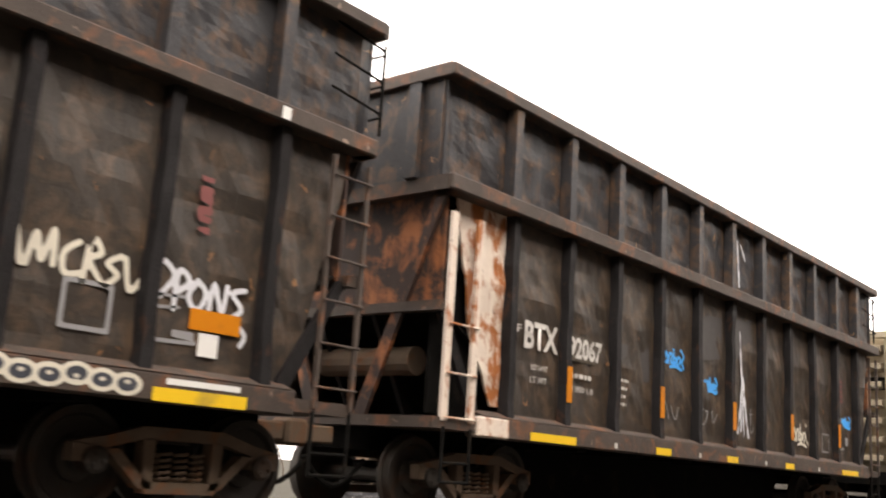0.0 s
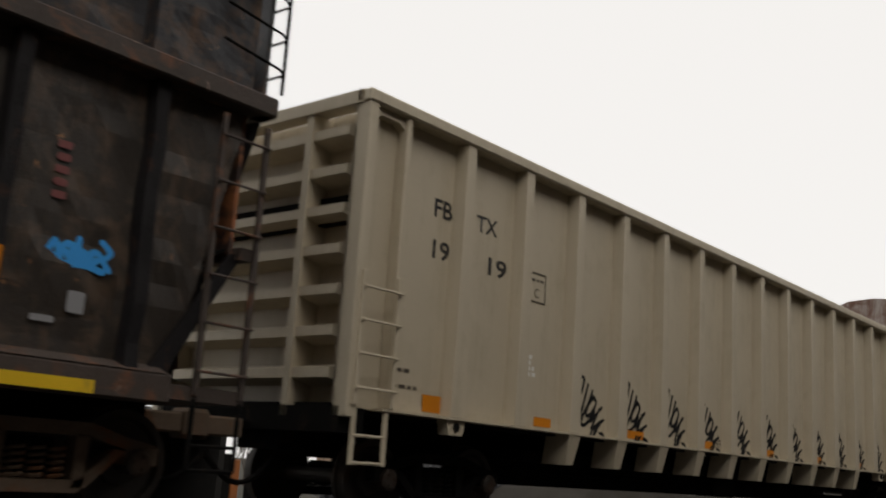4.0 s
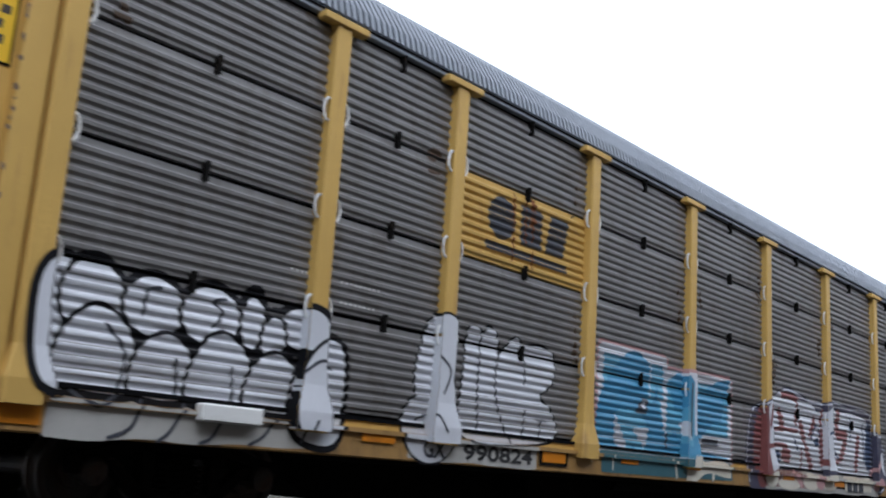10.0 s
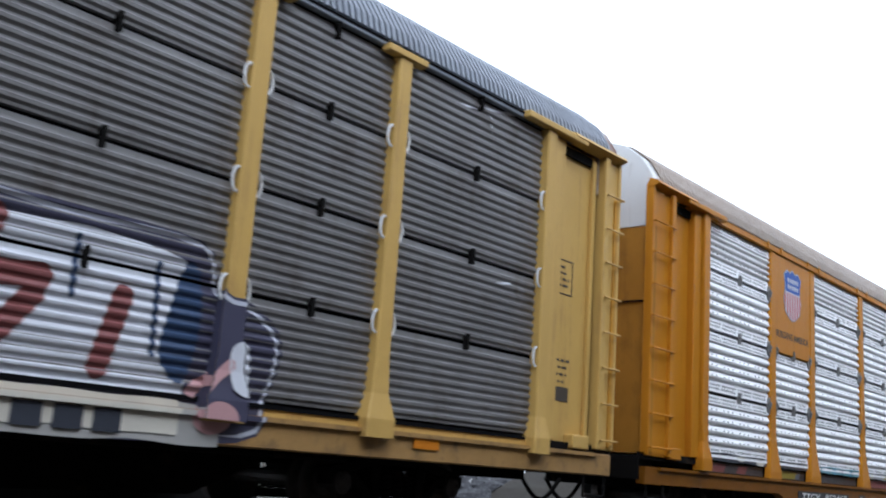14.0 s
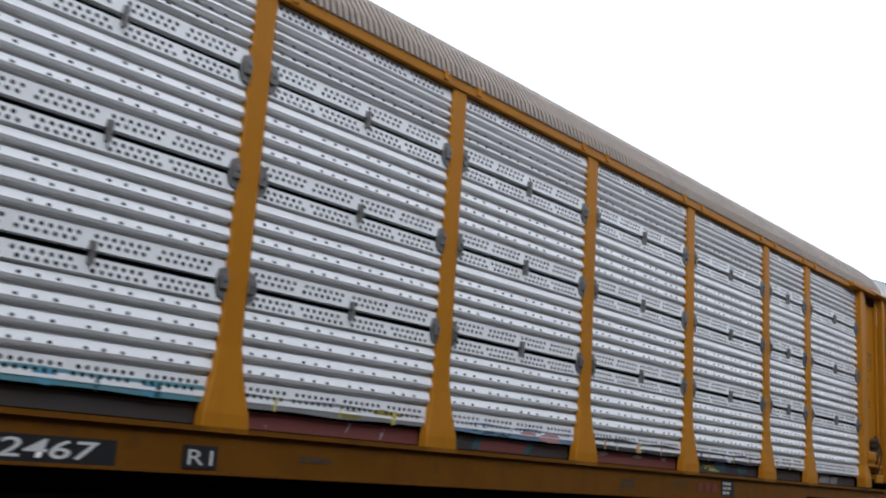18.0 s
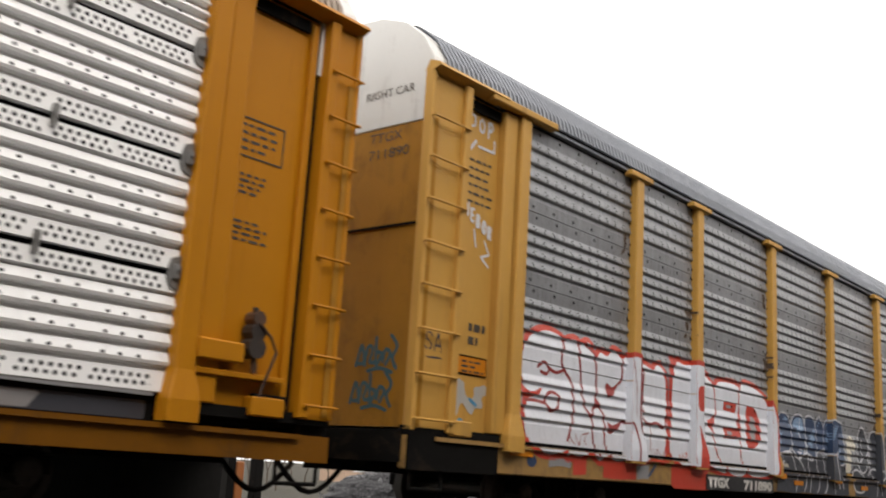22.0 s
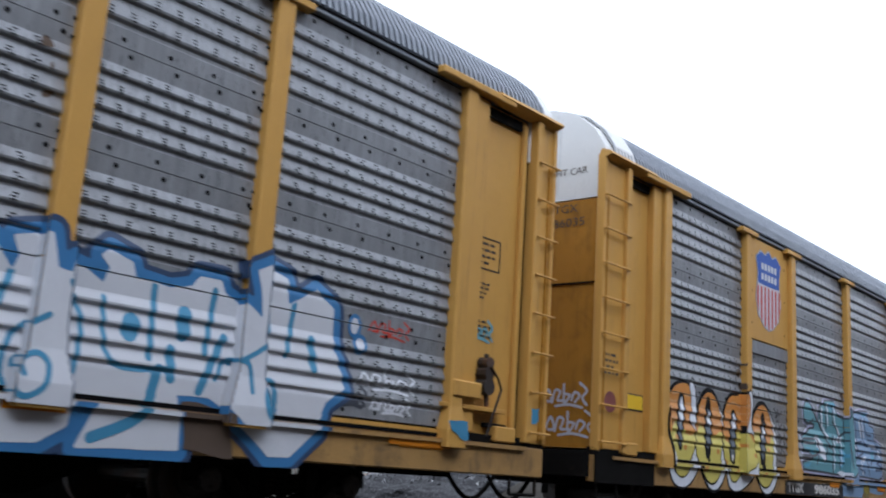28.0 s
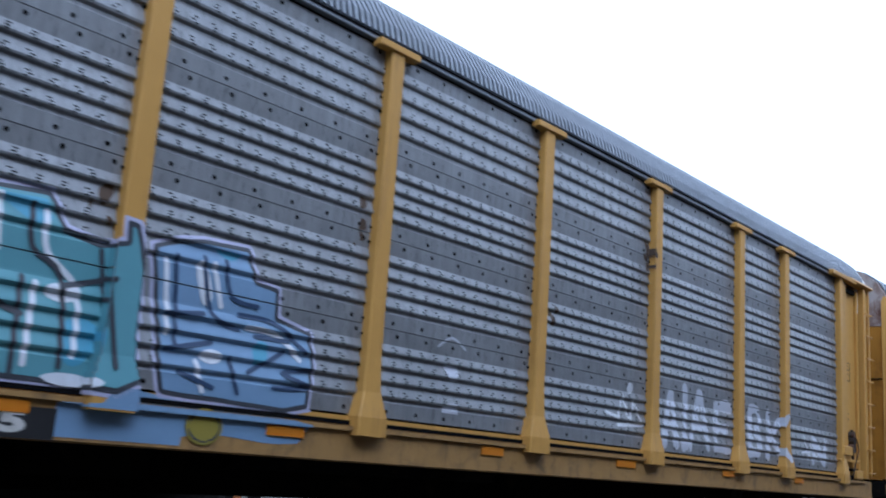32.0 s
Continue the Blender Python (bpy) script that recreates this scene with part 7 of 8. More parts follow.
bars(M["stencil"], car, 25.8, 2.0, 0.4, 4, 0.155, 0.03, 0.09, seed=52)
patch(M["stencil"], car, 25.72, 26.2, 1.5, 1.68, 0.157, "notice")
w = Wall(25.5, 25.95, 1.2, 1.6, depth=0.155)
w.lay(car, w.oval(25.72, 1.4, 0.1, 0.14), P["grey"], 0, "round_sticker")

# -- print and tags on the front end bays of the third and fourth carriers
for key, sx in (("f", 0), ("g", 1)):
    car = AC[key]
    number = "711890" if key == "f" else "986035"
    end_face_letters("TTGX", M["stencil"], car, 1.0, 4.18, 0.12, 0.5)
    end_face_letters(number, M["stencil"], car, 1.0, 3.98, 0.12, 0.62)
    ob = end_face_letters("RIGHT CAR", M["stencil"], car, 1.1, 4.72, 0.1, 0.75)
    for v in ob.data.vertices:
        v.co.x = 0.044
car = AC["f"]
bars(M["stencil"], car, 0.85, 4.1, 0.45, 6, 0.155, 0.03, 0.1, seed=61)
w = Wall(0.72, 1.4, 2.8, 4.75, depth=0.158)
w.lay(car, np.minimum.reduce([w.letter("O", 0.8, 0.95, 4.5, 4.68, 0.03), w.letter("O", 0.98, 1.12, 4.47, 4.66, 0.03), w.letter("P", 1.15, 1.28, 4.44, 4.66, 0.035), w.line([(0.82, 4.42), (0.82, 4.2), (0.95, 4.35)], 0.04), w.line([(1.0, 4.3), (1.3, 4.3), (1.3, 4.44)], 0.035)]), P["white"], 0, "white_tag")
w.lay(car, np.minimum.reduce([w.letter(ch, 0.8 + 0.11 * k, 0.9 + 0.11 * k, 3.42 - 0.05 * k, 3.6 - 0.05 * k, 0.035) for k, ch in enumerate("NEBOR")] + [w.line([(1.0, 3.3), (1.05, 3.1)], 0.03), w.line([(1.2, 3.2), (1.3, 3.05), (1.15, 3.0), (1.3, 2.9)], 0.03)]), P["white"], 0, "white_tag")
bars(M["stencil"], car, 1.0, 2.12, 0.3, 2, 0.155, 0.09, 0.15, seed=63)
patch(M["black"], car, 0.82, 1.36, 1.62, 1.84, 0.157, "sign_border")
patch(M["orange"], car, 0.84, 1.34, 1.64, 1.82, 0.151, "sign", "orange sign with worn print")
bars(M["stencil"], car, 0.9, 1.76, 0.4, 3, 0.146, 0.025, 0.055, seed=64)
w = Wall(0.08, 0.6, 1.6, 2.2, depth=0.06)
w.lay(car, np.minimum.reduce([w.letter("S", 0.15, 0.3, 1.8, 2.0, 0.02), w.letter("A", 0.3, 0.45, 1.78, 2.0, 0.02), w.line([(0.15, 1.72), (0.45, 1.74)], 0.02)]), P["slate"], 0, "dark_tag")
car = AC["g"]
bars(M["stencil"], car, 0.12, 2.2, 0.4, 4, 0.056, 0.035, 0.08, seed=71)
w = Wall(0.08, 0.6, 1.2, 1.9, depth=0.06)
w.lay(car, w.oval(0.32, 1.6, 0.15, 0.14), P["maroon"], 0, "round_sticker")
patch(M["stencil"], car, 0.8, 1.34, 1.55, 1.78, 0.157, "sign_border")
patch(M["yelstrip"], car, 0.82, 1.32, 1.57, 1.76, 0.151, "sign", "yellow sign with worn print")

car = AC["f"]
w = Wall(25.5, 26.3, 1.9, 2.4, depth=0.158, cell=0.014)
w.lay(car, w.sweep(scrawl_of(25.6, 2.04, 0.56, 0.24), 0.035), P["teal"], 0, "teal_tag", "teal scrawled tag")
w = Wall(25.1, 25.75, 0.9, 1.25, depth=-0.055, cell=0.014)
w.lay(car, w.rect(25.22, 25.55, 0.92, 1.1) + w.wobble(0.1, 2.5, 4), P["blue2"], 0, "blue_tag", "blue paint remains")
w = Wall(26.7, 27.1, 1.1, 1.5, depth=0.057, cell=0.014)
w.lay(car, w.rect(26.8, 27.05, 1.2, 1.36) + w.wobble(0.1, 4.0, 8), P["blue2"], 0, "blue_tag", "blue paint remains")
w = Wall(24.5, 25.7, 0.58, 0.9, depth=0.055)
w.lay(car, w.rect(24.6, 25.3, 0.78, 0.86), M["orange"], 0, "orange_band")
w = Wall(0.7, 1.5, 1.0, 1.62, depth=0.158)
w.lay(car, np.minimum.reduce([w.rect(0.8, 0.95, 1.25, 1.5), w.oval(1.15, 1.32, 0.14, 0.06), w.oval(1.3, 1.45, 0.08, 0.05)]) + w.wobble(0.16, 4.0, 6), P["dirtywhite"], 0, "faded_tag")
w.lay(car, np.minimum.reduce([w.oval(0.93, 1.1, 0.05, 0.045), w.line([(1.08, 1.36), (1.2, 1.3)], 0.04)]), P["blue2"], 1, "blue_tag")
w.lay(AC["g"], w.sweep(scrawl_of(0.82, 1.54, 0.5, 0.26), 0.014), P["lilac"], 0, "faded_tag", "thin lilac scribble")

def end_face_tag(car, strokes, width, mat, label, y):
    """A sprayed tag on the front end door; strokes run across the end from the corner."""
    w = Wall(0.0, 1.4, 1.0, 2.6, depth=0.0, cell=0.014)
    ob = w.film(car, w.sweep(strokes, width), mat, 0, "end_tag", label)
    for v in ob.data.vertices:
        v.co = (0.055, y - v.co.x, v.co.z)


end_face_tag(AC["g"], scrawl_of(0.1, 1.5, 0.7, 0.32) + scrawl_of(0.15, 1.12, 0.75, 0.34), 0.035, P["grey2"], "thin white scrawled tag", 1.05)
end_face_tag(AC["f"], scrawl_of(0.2, 1.55, 0.6, 0.4) + scrawl_of(0.15, 1.15, 0.6, 0.4), 0.04, P["dullteal"], "dull teal scrawled tag", 1.15)
# white sheet at the front edge of the last full car's roof
bm = prism(bmesh.new(), [(y - 0.02 if y < W / 2 else y, z + 0.055) for y, z in ROOF] + [(W / 2, 5.6), (0.5, 5.4), (0.12, 4.95)], "x", 0.3, 0.8)
part("roof_end_sheet", bm, M["capwhite"], AC["g"], "white sheet at the roof's front edge")

# -- fourth carrier: orange and yellow letters, teal and blue pieces
car = AC["g"]
w = Wall(1.6, 6.2, 0.5, 2.3, "mesh", 0.018)
shapes = [w.blob([(1.83, 1.37), (1.91, 1.68), (2.09, 1.94), (2.34, 2.06), (2.62, 2.04), (2.7, 1.7), (2.6, 1.54), (2.76, 1.46), (2.84, 1.28), (2.78, 1.08), (2.62, 0.95), (2.54, 0.8), (2.36, 0.72), (2.17, 0.78), (2.0, 1.01)]), w.oval(3.3, 1.34, 0.44, 0.68),
          w.blob([(3.78, 1.36), (3.84, 1.79), (4.02, 2.02), (4.26, 2.06), (4.5, 2.1), (4.56, 1.83), (4.42, 1.5), (4.64, 1.46), (4.79, 1.24), (4.69, 0.99), (4.41, 0.89), (4.12, 0.71), (3.92, 0.82)]), w.oval(5.27, 1.33, 0.46, 0.67)]
holes = [w.blob([(2.35, 1.12), (2.29, 1.33), (2.28, 1.67), (2.35, 1.9), (2.44, 1.86), (2.48, 1.65), (2.42, 1.4), (2.41, 1.16)]), w.oval(3.26, 1.46, 0.1, 0.4), w.blob([(4.06, 1.02), (4.02, 1.35), (4.06, 1.7), (4.16, 1.81), (4.25, 1.66), (4.22, 1.4), (4.19, 1.05)]), w.oval(5.29, 1.39, 0.1, 0.4)]
sh, hole = np.minimum.reduce(shapes), np.minimum.reduce(holes)
shadow = np.minimum.reduce([w.blob([(1.93, 1.2), (2.1, 1.6), (2.8, 1.95), (2.86, 1.5), (2.95, 1.2), (2.8, 0.8), (2.45, 0.58), (2.05, 0.68)]), w.blob([(2.72, 2.16), (2.62, 1.9), (2.75, 1.7), (2.84, 1.95)]), w.oval(3.38, 1.26, 0.48, 0.7), w.blob([(3.9, 1.2), (4.5, 2.12), (4.66, 2.0), (4.6, 1.6), (4.88, 1.3), (4.85, 0.85), (4.3, 0.58), (3.9, 0.66)]), w.oval(5.36, 1.26, 0.5, 0.71)])
edge = np.minimum(sh - 0.02, shadow)
w.lay(car, edge - 0.032, P["black"], 0)
w.lay(car, shadow, P["ice"], 1, label="pale blue shadow of graffiti letters")
w.lay(car, np.maximum(sh - 0.022, -(hole + 0.05)), P["black"], 2)
hull = np.minimum.reduce([np.maximum(q, -(h - 0.025)) for q, h in zip(shapes, holes)])
zmid = 1.42 + 0.1 * np.sin(w.X * 9) + w.wobble(0.2, 2.0, 8)
w.lay(car, np.maximum(hull, zmid - w.Z), P["orange"], 3, label="orange bubble-letter graffiti")
w.lay(car, np.maximum(hull, w.Z - zmid), P["yellow"], 3, label="yellow lower half of graffiti letters")
w.lay(car, np.maximum(hull + 0.03, np.minimum.reduce([np.abs(w.Z - z - 0.02 * np.sin(w.X * 14)) - 0.02 for z in (1.55, 1.68, 1.8, 1.92)])), P["peach"], 4)
w.lay(car, np.maximum(np.minimum.reduce([w.oval(1.98 + 0.27 * k, 0.86 + 0.14 * (k * 3 % 4), 0.05, 0.04) for k in range(14)]), hull), P["orange"], 4)
w.lay(car, hole + 0.025, P["steelblue"], 4)
w.lay(car, np.maximum(hole + 0.035, 1.5 + 0.05 * np.sin(w.X * 20) - w.Z), P["ice"], 5)
w.lay(car, np.maximum(hole + 0.035, w.Z - 1.12), P["ice"], 5)
w = Wall(5.7, 6.42, 0.95, 2.15, "mesh", 0.016)
w.lay(car, w.sweep([[(5.82, 1.95), (5.92, 1.88), (5.9, 1.98), (6.0, 1.9), (6.1, 1.97)], [(5.84, 1.72), (5.95, 1.8), (5.98, 1.66), (6.1, 1.75), (6.2, 1.66)], [(5.88, 1.5), (6.0, 1.56), (6.02, 1.42), (6.14, 1.52), (6.22, 1.42)], [(5.9, 1.3), (6.02, 1.22), (6.1, 1.33), (6.2, 1.25)], [(5.95, 1.12), (6.2, 1.08)]], 0.03), P["slate"], 0, "dark_tag")
w = Wall(6.8, 11.7, 0.6, 2.55, "mesh", 0.018)
left = w.poly([(7.08, 1.87), (7.05, 2.19), (7.24, 2.3), (7.47, 2.25), (7.75, 1.96), (7.8, 2.21), (8.02, 2.29), (8.12, 2.38), (8.64, 2.42), (8.79, 2.16), (9.09, 2.11), (9.25, 2.15), (9.22, 2.33), (9.36, 2.32), (9.5, 1.87), (9.55, 1.06), (9.31, 0.94), (8.29, 0.98), (7.05, 0.99), (7.0, 1.18), (7.45, 1.25), (7.37, 1.32), (7.01, 1.32), (6.96, 1.63), (7.37, 1.8), (7.56, 1.83), (7.3, 1.84)]) + 0.05
right = w.poly([(9.55, 2.2), (9.82, 2.31), (10.05, 2.35), (10.55, 2.37), (10.68, 2.1), (10.94, 2.07), (10.96, 1.81), (11.36, 1.73), (11.44, 1.47), (11.42, 1.01), (11.1, 0.95), (9.78, 0.99), (9.7, 1.3)]) + 0.05
both = np.minimum(left, right) + w.wobble(0.012, 2.5, 3)
w.lay(car, both - 0.075, P["lilac"], 0)
w.lay(car, both - 0.042, P["slate"], 1)
w.lay(car, np.maximum(both, np.where(w.X < 9.6, -1, 1)), P["teal"], 2, label="teal block-letter graffiti")
w.lay(car, np.maximum(both, np.where(w.X < 9.6, 1, -1)), P["cornflower"], 2, label="blue block-letter graffiti")
w.lay(car, np.maximum(both + 0.03, 0.12 + w.wobble(0.5, 1.1, 14)), P["cyan"], 3)
w.lay(car, np.minimum.reduce([np.maximum(w.sweep([[(7.5, 2.2), (8.28, 1.64)], [(7.95, 2.2), (7.98, 1.9)], [(8.24, 2.3), (8.28, 1.9)], [(8.62, 2.25), (8.66, 1.95), (8.94, 1.7), (8.98, 1.2)], [(7.1, 1.5), (7.55, 1.52)], [(8.6, 1.7), (8.6, 1.1)], [(9.7, 2.1), (9.78, 1.5)], [(10.18, 2.15), (10.3, 1.8)], [(10.6, 1.66), (10.95, 1.64), (11.25, 1.45)], [(10.1, 1.3), (10.2, 1.06)]], 0.05), both + 0.02), w.blob([(7.6, 1.6), (7.75, 1.66), (8.12, 1.4), (8.14, 1.22), (7.9, 1.3)]), w.oval(8.82, 1.66, 0.14, 0.07), w.oval(8.97, 1.02, 0.22, 0.05), w.blob([(10.0, 2.1), (10.1, 2.14), (10.2, 1.85), (10.1, 1.8)]), w.oval(10.25, 1.36, 0.12, 0.06)]), P["ice"], 4)
w.lay(car, w.sweep([[(7.13, 1.93), (7.24, 1.85), (7.54, 1.95)], [(7.42, 2.19), (8.22, 1.58), (8.53, 1.46)], [(7.86, 2.16), (7.9, 1.85)], [(8.13, 2.27), (8.18, 1.84)], [(8.5, 2.28), (8.54, 1.96), (8.8, 1.77), (8.88, 1.11)], [(7.03, 1.57), (7.59, 1.6)], [(7.07, 1.28), (7.63, 1.3), (7.82, 1.42), (7.66, 1.61)], [(7.72, 1.16), (7.82, 1.42)], [(8.12, 1.2), (8.23, 1.48)], [(8.49, 1.73), (8.51, 1.02)], [(9.1, 2.04), (9.28, 1.15)], [(8.81, 1.71), (9.2, 1.83)]], 0.045), P["slate"], 5)
w.lay(car, w.sweep([[(9.79, 2.15), (9.87, 1.38)], [(10.07, 2.19), (10.21, 1.72), (10.52, 1.63)], [(9.78, 1.37), (10.24, 1.48)], [(10.5, 1.76), (10.92, 1.74), (11.32, 1.52)], [(10.65, 1.27), (11.05, 1.5)], [(10.97, 1.17), (11.4, 1.21), (11.06, 1.31), (11.39, 1.37)], [(10.44, 1.37), (10.57, 1.08)], [(9.75, 1.66), (10.12, 1.71)], [(10.3, 2.2), (10.4, 1.9), (10.7, 1.86)], [(9.95, 1.2), (10.3, 1.1)], [(10.7, 1.6), (11.1, 1.6)]], 0.042), P["navy"], 5)
w.lay(car, np.minimum.reduce([w.poly([(9.1, 0.7), (9.3, 0.99), (11.5, 0.9), (11.3, 0.68)]), w.rect(8.9, 10.0, 0.62, 0.86)]) + w.wobble(0.1, 1.2, 3), P["cornflower"], 0)
part("number_plate_ground", B(6.12, 8.9, 0.05, 0.06, 0.57, 0.8), M["blackpaint"], car, "black painted ground for lettering")
letters("TTGX", M["dullwhite"], car, 6.2, 0.62, 0.15, 0.046, 0.72, bold=0.012)
letters("986035", M["dullwhite"], car, 7.42, 0.62, 0.15, 0.046, 1.25, bold=0.012)
w = Wall(9.95, 10.5, 0.6, 0.95, depth=0.05)
w.lay(car, w.oval(10.23, 0.77, 0.19, 0.15), P["olive"], 0, "round_badge")
w.lay(car, np.maximum(w.oval(10.23, 0.77, 0.17, 0.13), -w.oval(10.23, 0.77, 0.15, 0.11)), P["slate"], 1, "badge_ring")
for x0, x1 in ((8.2, 8.68), (10.9, 11.35), (14.0, 14.4), (16.9, 17.4), (20.1, 20.5), (23.0, 23.4)):
    patch(M["orange"], car, x0, x1, 0.75, 0.84, 0.045)
w = Wall(12.8, 14.2, 1.1, 2.1, "mesh", 0.016)
w.lay(car, np.minimum.reduce([w.sweep([[(13.22, 1.85), (13.44, 1.97), (13.68, 1.87)]], 0.03), np.maximum(w.rect(13.27, 13.62, 1.15, 1.66), 0.02 + w.wobble(0.3, 3.0, 1))]), P["grey2"], 0, "faded_tag")
w = Wall(16.4, 18.0, 1.1, 2.0, "mesh")
w.lay(car, np.minimum.reduce([w.line([(16.7, 1.45), (17.0, 1.4), (17.1, 1.7), (17.3, 1.35), (17.4, 1.65), (17.6, 1.4)], 0.05), w.oval(17.3, 1.82, 0.08, 0.08), w.line([(17.0, 1.3), (17.7, 1.35)], 0.05)]), P["white"], 0, "white_tag")
w = Wall(18.0, 25.4, 0.92, 2.1, "mesh")
shapes = [w.letter(ch, a, b, 1.08, z, 0.16) for ch, a, b, z in (("A", 18.2, 18.75, 1.95), ("I", 18.75, 19.1, 2.05), ("A", 19.0, 19.8, 2.0), ("E", 19.8, 20.6, 1.9), ("B", 21.1, 21.8, 2.0), ("K", 21.8, 22.8, 1.95), ("N", 23.9, 24.8, 1.65))]
w.lay(car, np.minimum.reduce(shapes) + w.wobble(0.06, 2.0, 9), P["grey2"], 0, label="thin pale graffiti letters")
w.lay(car, np.minimum.reduce([w.line([(23.6, 1.6), (23.8, 1.2), (24.0, 1.6), (24.2, 1.2), (24.4, 1.55)], 0.05), w.line([(23.5, 1.3), (24.6, 1.4)], 0.04)]), P["white"], 0, "white_tag")


# -- black hand tags along the beige gondola
car = gon_c
TAG = [smooth(q) for q in ([(0.23, 0.88), (0.23, 0.8), (0.31, 0.82), (0.4, 0.79), (0.34, 0.6), (0.26, 0.52)], [(0.23, 0.61), (0.26, 0.44), (0.35, 0.3)], [(0.5, 0.72), (0.41, 0.48), (0.32, 0.27)], [(0.61, 0.65), (0.51, 0.45), (0.36, 0.25)],
                           [(0.64, 0.57), (0.71, 0.49), (0.6, 0.34), (0.48, 0.3), (0.51, 0.43), (0.64, 0.56)], [(0.51, 0.45), (0.36, 0.23), (0.4, 0.16), (0.52, 0.21), (0.67, 0.37)], [(0.85, 0.44), (0.68, 0.3), (0.59, 0.23)], [(0.79, 0.41), (0.53, 0.0)],
                           [(0.91, 0.27), (0.72, 0.18), (0.64, 0.05)], [(0.82, 0.21), (0.58, 0.0)], [(0.79, 0.08), (0.88, 0.06), (0.92, -0.02)])]
for k in range(2, 14):
    x = 1.72 + 1.172 * k
    strokes = scrawl_of(0.16, 0.05, 0.56, 0.44) if k == 13 else TAG
    rise = 1.0 + 0.06 * math.sin(k * 2.1)
    for w in (Wall(x + 0.08, x + 1.08, 1.2, 2.12, depth=0.168, cell=0.014), Wall(x + 0.08, x + 1.08, 1.105, 1.2, depth=0.1455, cell=0.012)):
        d = np.minimum.reduce([w.line([(x + 0.01 + a, 1.09 + rise * b) for a, b in st], 0.048) for st in strokes])
        w.lay(car, d + w.wobble(0.008, 6, k), P["black"], 0, "black_tag", "black hand-sprayed tag")

# -- lettering, strips and tags on the black gondolas
car = gon_b
letters("F", M["dullwhite"], car, 1.62, 2.24, 0.1, 0.155, 0.09)
letters("BTX", M["dullwhite"], car, 1.78, 2.08, 0.33, 0.155, 0.74, bold=0.014)
patch(M["stencil"], car, 2.74, 3.62, 2.04, 2.38, 0.163, "stencil_ground")
letters("92067", M["dullwhite"], car, 2.78, 2.09, 0.26, 0.155, 0.82, bold=0.012)
letters("LD LMT", M["dullwhite"], car, 1.95, 1.82, 0.07, 0.155, 0.36)
letters("LT WT", M["dullwhite"], car, 1.93, 1.66, 0.08, 0.155, 0.36)
bars(M["dullwhite"], car, 2.72, 1.82, 0.7, 1, 0.155, 0.06, seed=81)
letters("51300 LB", M["dullwhite"], car, 2.78, 1.64, 0.08, 0.155, 0.62)
bars(M["dullwhite"], car, 4.0, 1.9, 0.5, 4, 0.155, 0.04, 0.11, seed=82)
for k in range(11):
    x = 1.25 + 1.24 * k
    if k in (1, 3, 5, 7, 9):
        patch(M["orange"], car, x + 0.094, x + 0.206, 1.48, 1.93, 0.034, "reflective_strip")
for x, wd in ((1.75, 1.0), (4.85, 0.45), (7.2, 0.4), (9.6, 0.4), (12.5, 0.95)):
    patch(M["yelstrip"], car, x, x + wd, 0.95, 1.05, -0.022)
for x in (3.7, 6.2, 8.7, 11.2):
    patch(M["dullwhite"], car, x, x + 0.07, 0.97, 1.04, -0.022, "white_spot")
w = Wall(3.9, 9.2, 1.3, 3.5, depth=0.16)
w.lay(car, np.minimum.reduce([w.poly([(6.6, 2.5), (6.6, 3.2), (7.35, 3.3), (7.35, 2.6)]), w.poly([(7.55, 2.62), (7.55, 3.32), (8.55, 3.42), (8.58, 2.72)]), w.poly([(4.0, 1.9), (4.0, 2.4), (4.9, 2.48), (4.9, 2.0)])]) + w.wobble(0.06, 1.5, 2), P["repaint"], 0, "repainted_patch", "darker repainted patches")
scrawl = scrawl_of
w.lay(car, w.sweep(scrawl(5.36, 2.26, 0.64, 0.3), 0.045), P["brightblue"], 1, "blue_tag", "bright blue scrawled tag")
w.lay(car, w.sweep(scrawl(6.68, 2.02, 0.5, 0.24), 0.05), P["brightblue"], 1, "blue_tag", "bright blue scrawled tag")
w.lay(car, w.sweep([[(8.06, 3.16), (8.1, 2.7), (8.16, 2.3)], [(8.16, 2.3), (8.08, 1.9), (7.98, 1.46)], [(8.2, 2.4), (8.28, 1.9), (8.42, 1.4)], [(8.18, 2.2), (8.2, 1.8), (8.24, 1.42)], [(8.1, 2.0), (8.12, 1.5)], [(8.24, 2.1), (8.34, 1.6)]], 0.05) + w.wobble(0.035, 4.0, 2), P["white"], 1, "white_tag", "dripping white paint run")
w.lay(car, w.sweep([[(5.2, 2.0), (5.15, 1.6), (5.4, 1.75), (5.55, 1.5)], [(5.6, 1.7), (5.75, 1.5), (5.85, 1.7)], [(6.7, 1.75), (6.6, 1.6), (6.72, 1.5), (6.85, 1.7), (6.75, 1.72)], [(7.0, 1.75), (7.05, 1.55), (7.2, 1.7)], [(8.5, 1.9), (8.52, 1.5), (8.66, 1.6)], [(8.44, 1.8), (8.64, 1.82)]], 0.022), P["grey"], 1, "faded_tag")
w = Wall(7.7, 8.7, 3.8, 4.9, depth=0.128)
w.lay(car, w.sweep([[(7.88, 4.7), (7.92, 4.3), (7.96, 3.92)], [(8.02, 4.66), (8.1, 4.55), (8.2, 4.42)], [(7.8, 4.3), (7.84, 4.05)]], 0.04) + w.wobble(0.02, 5.0, 2), P["white"], 0, "white_tag")
w = Wall(9.9, 13.6, 1.2, 3.0, depth=0.158)
w.lay(car, w.sweep(scrawl(13.0, 1.9, 0.55, 0.24), 0.05), P["brightblue"], 0, "blue_tag", "bright blue scrawled tag")
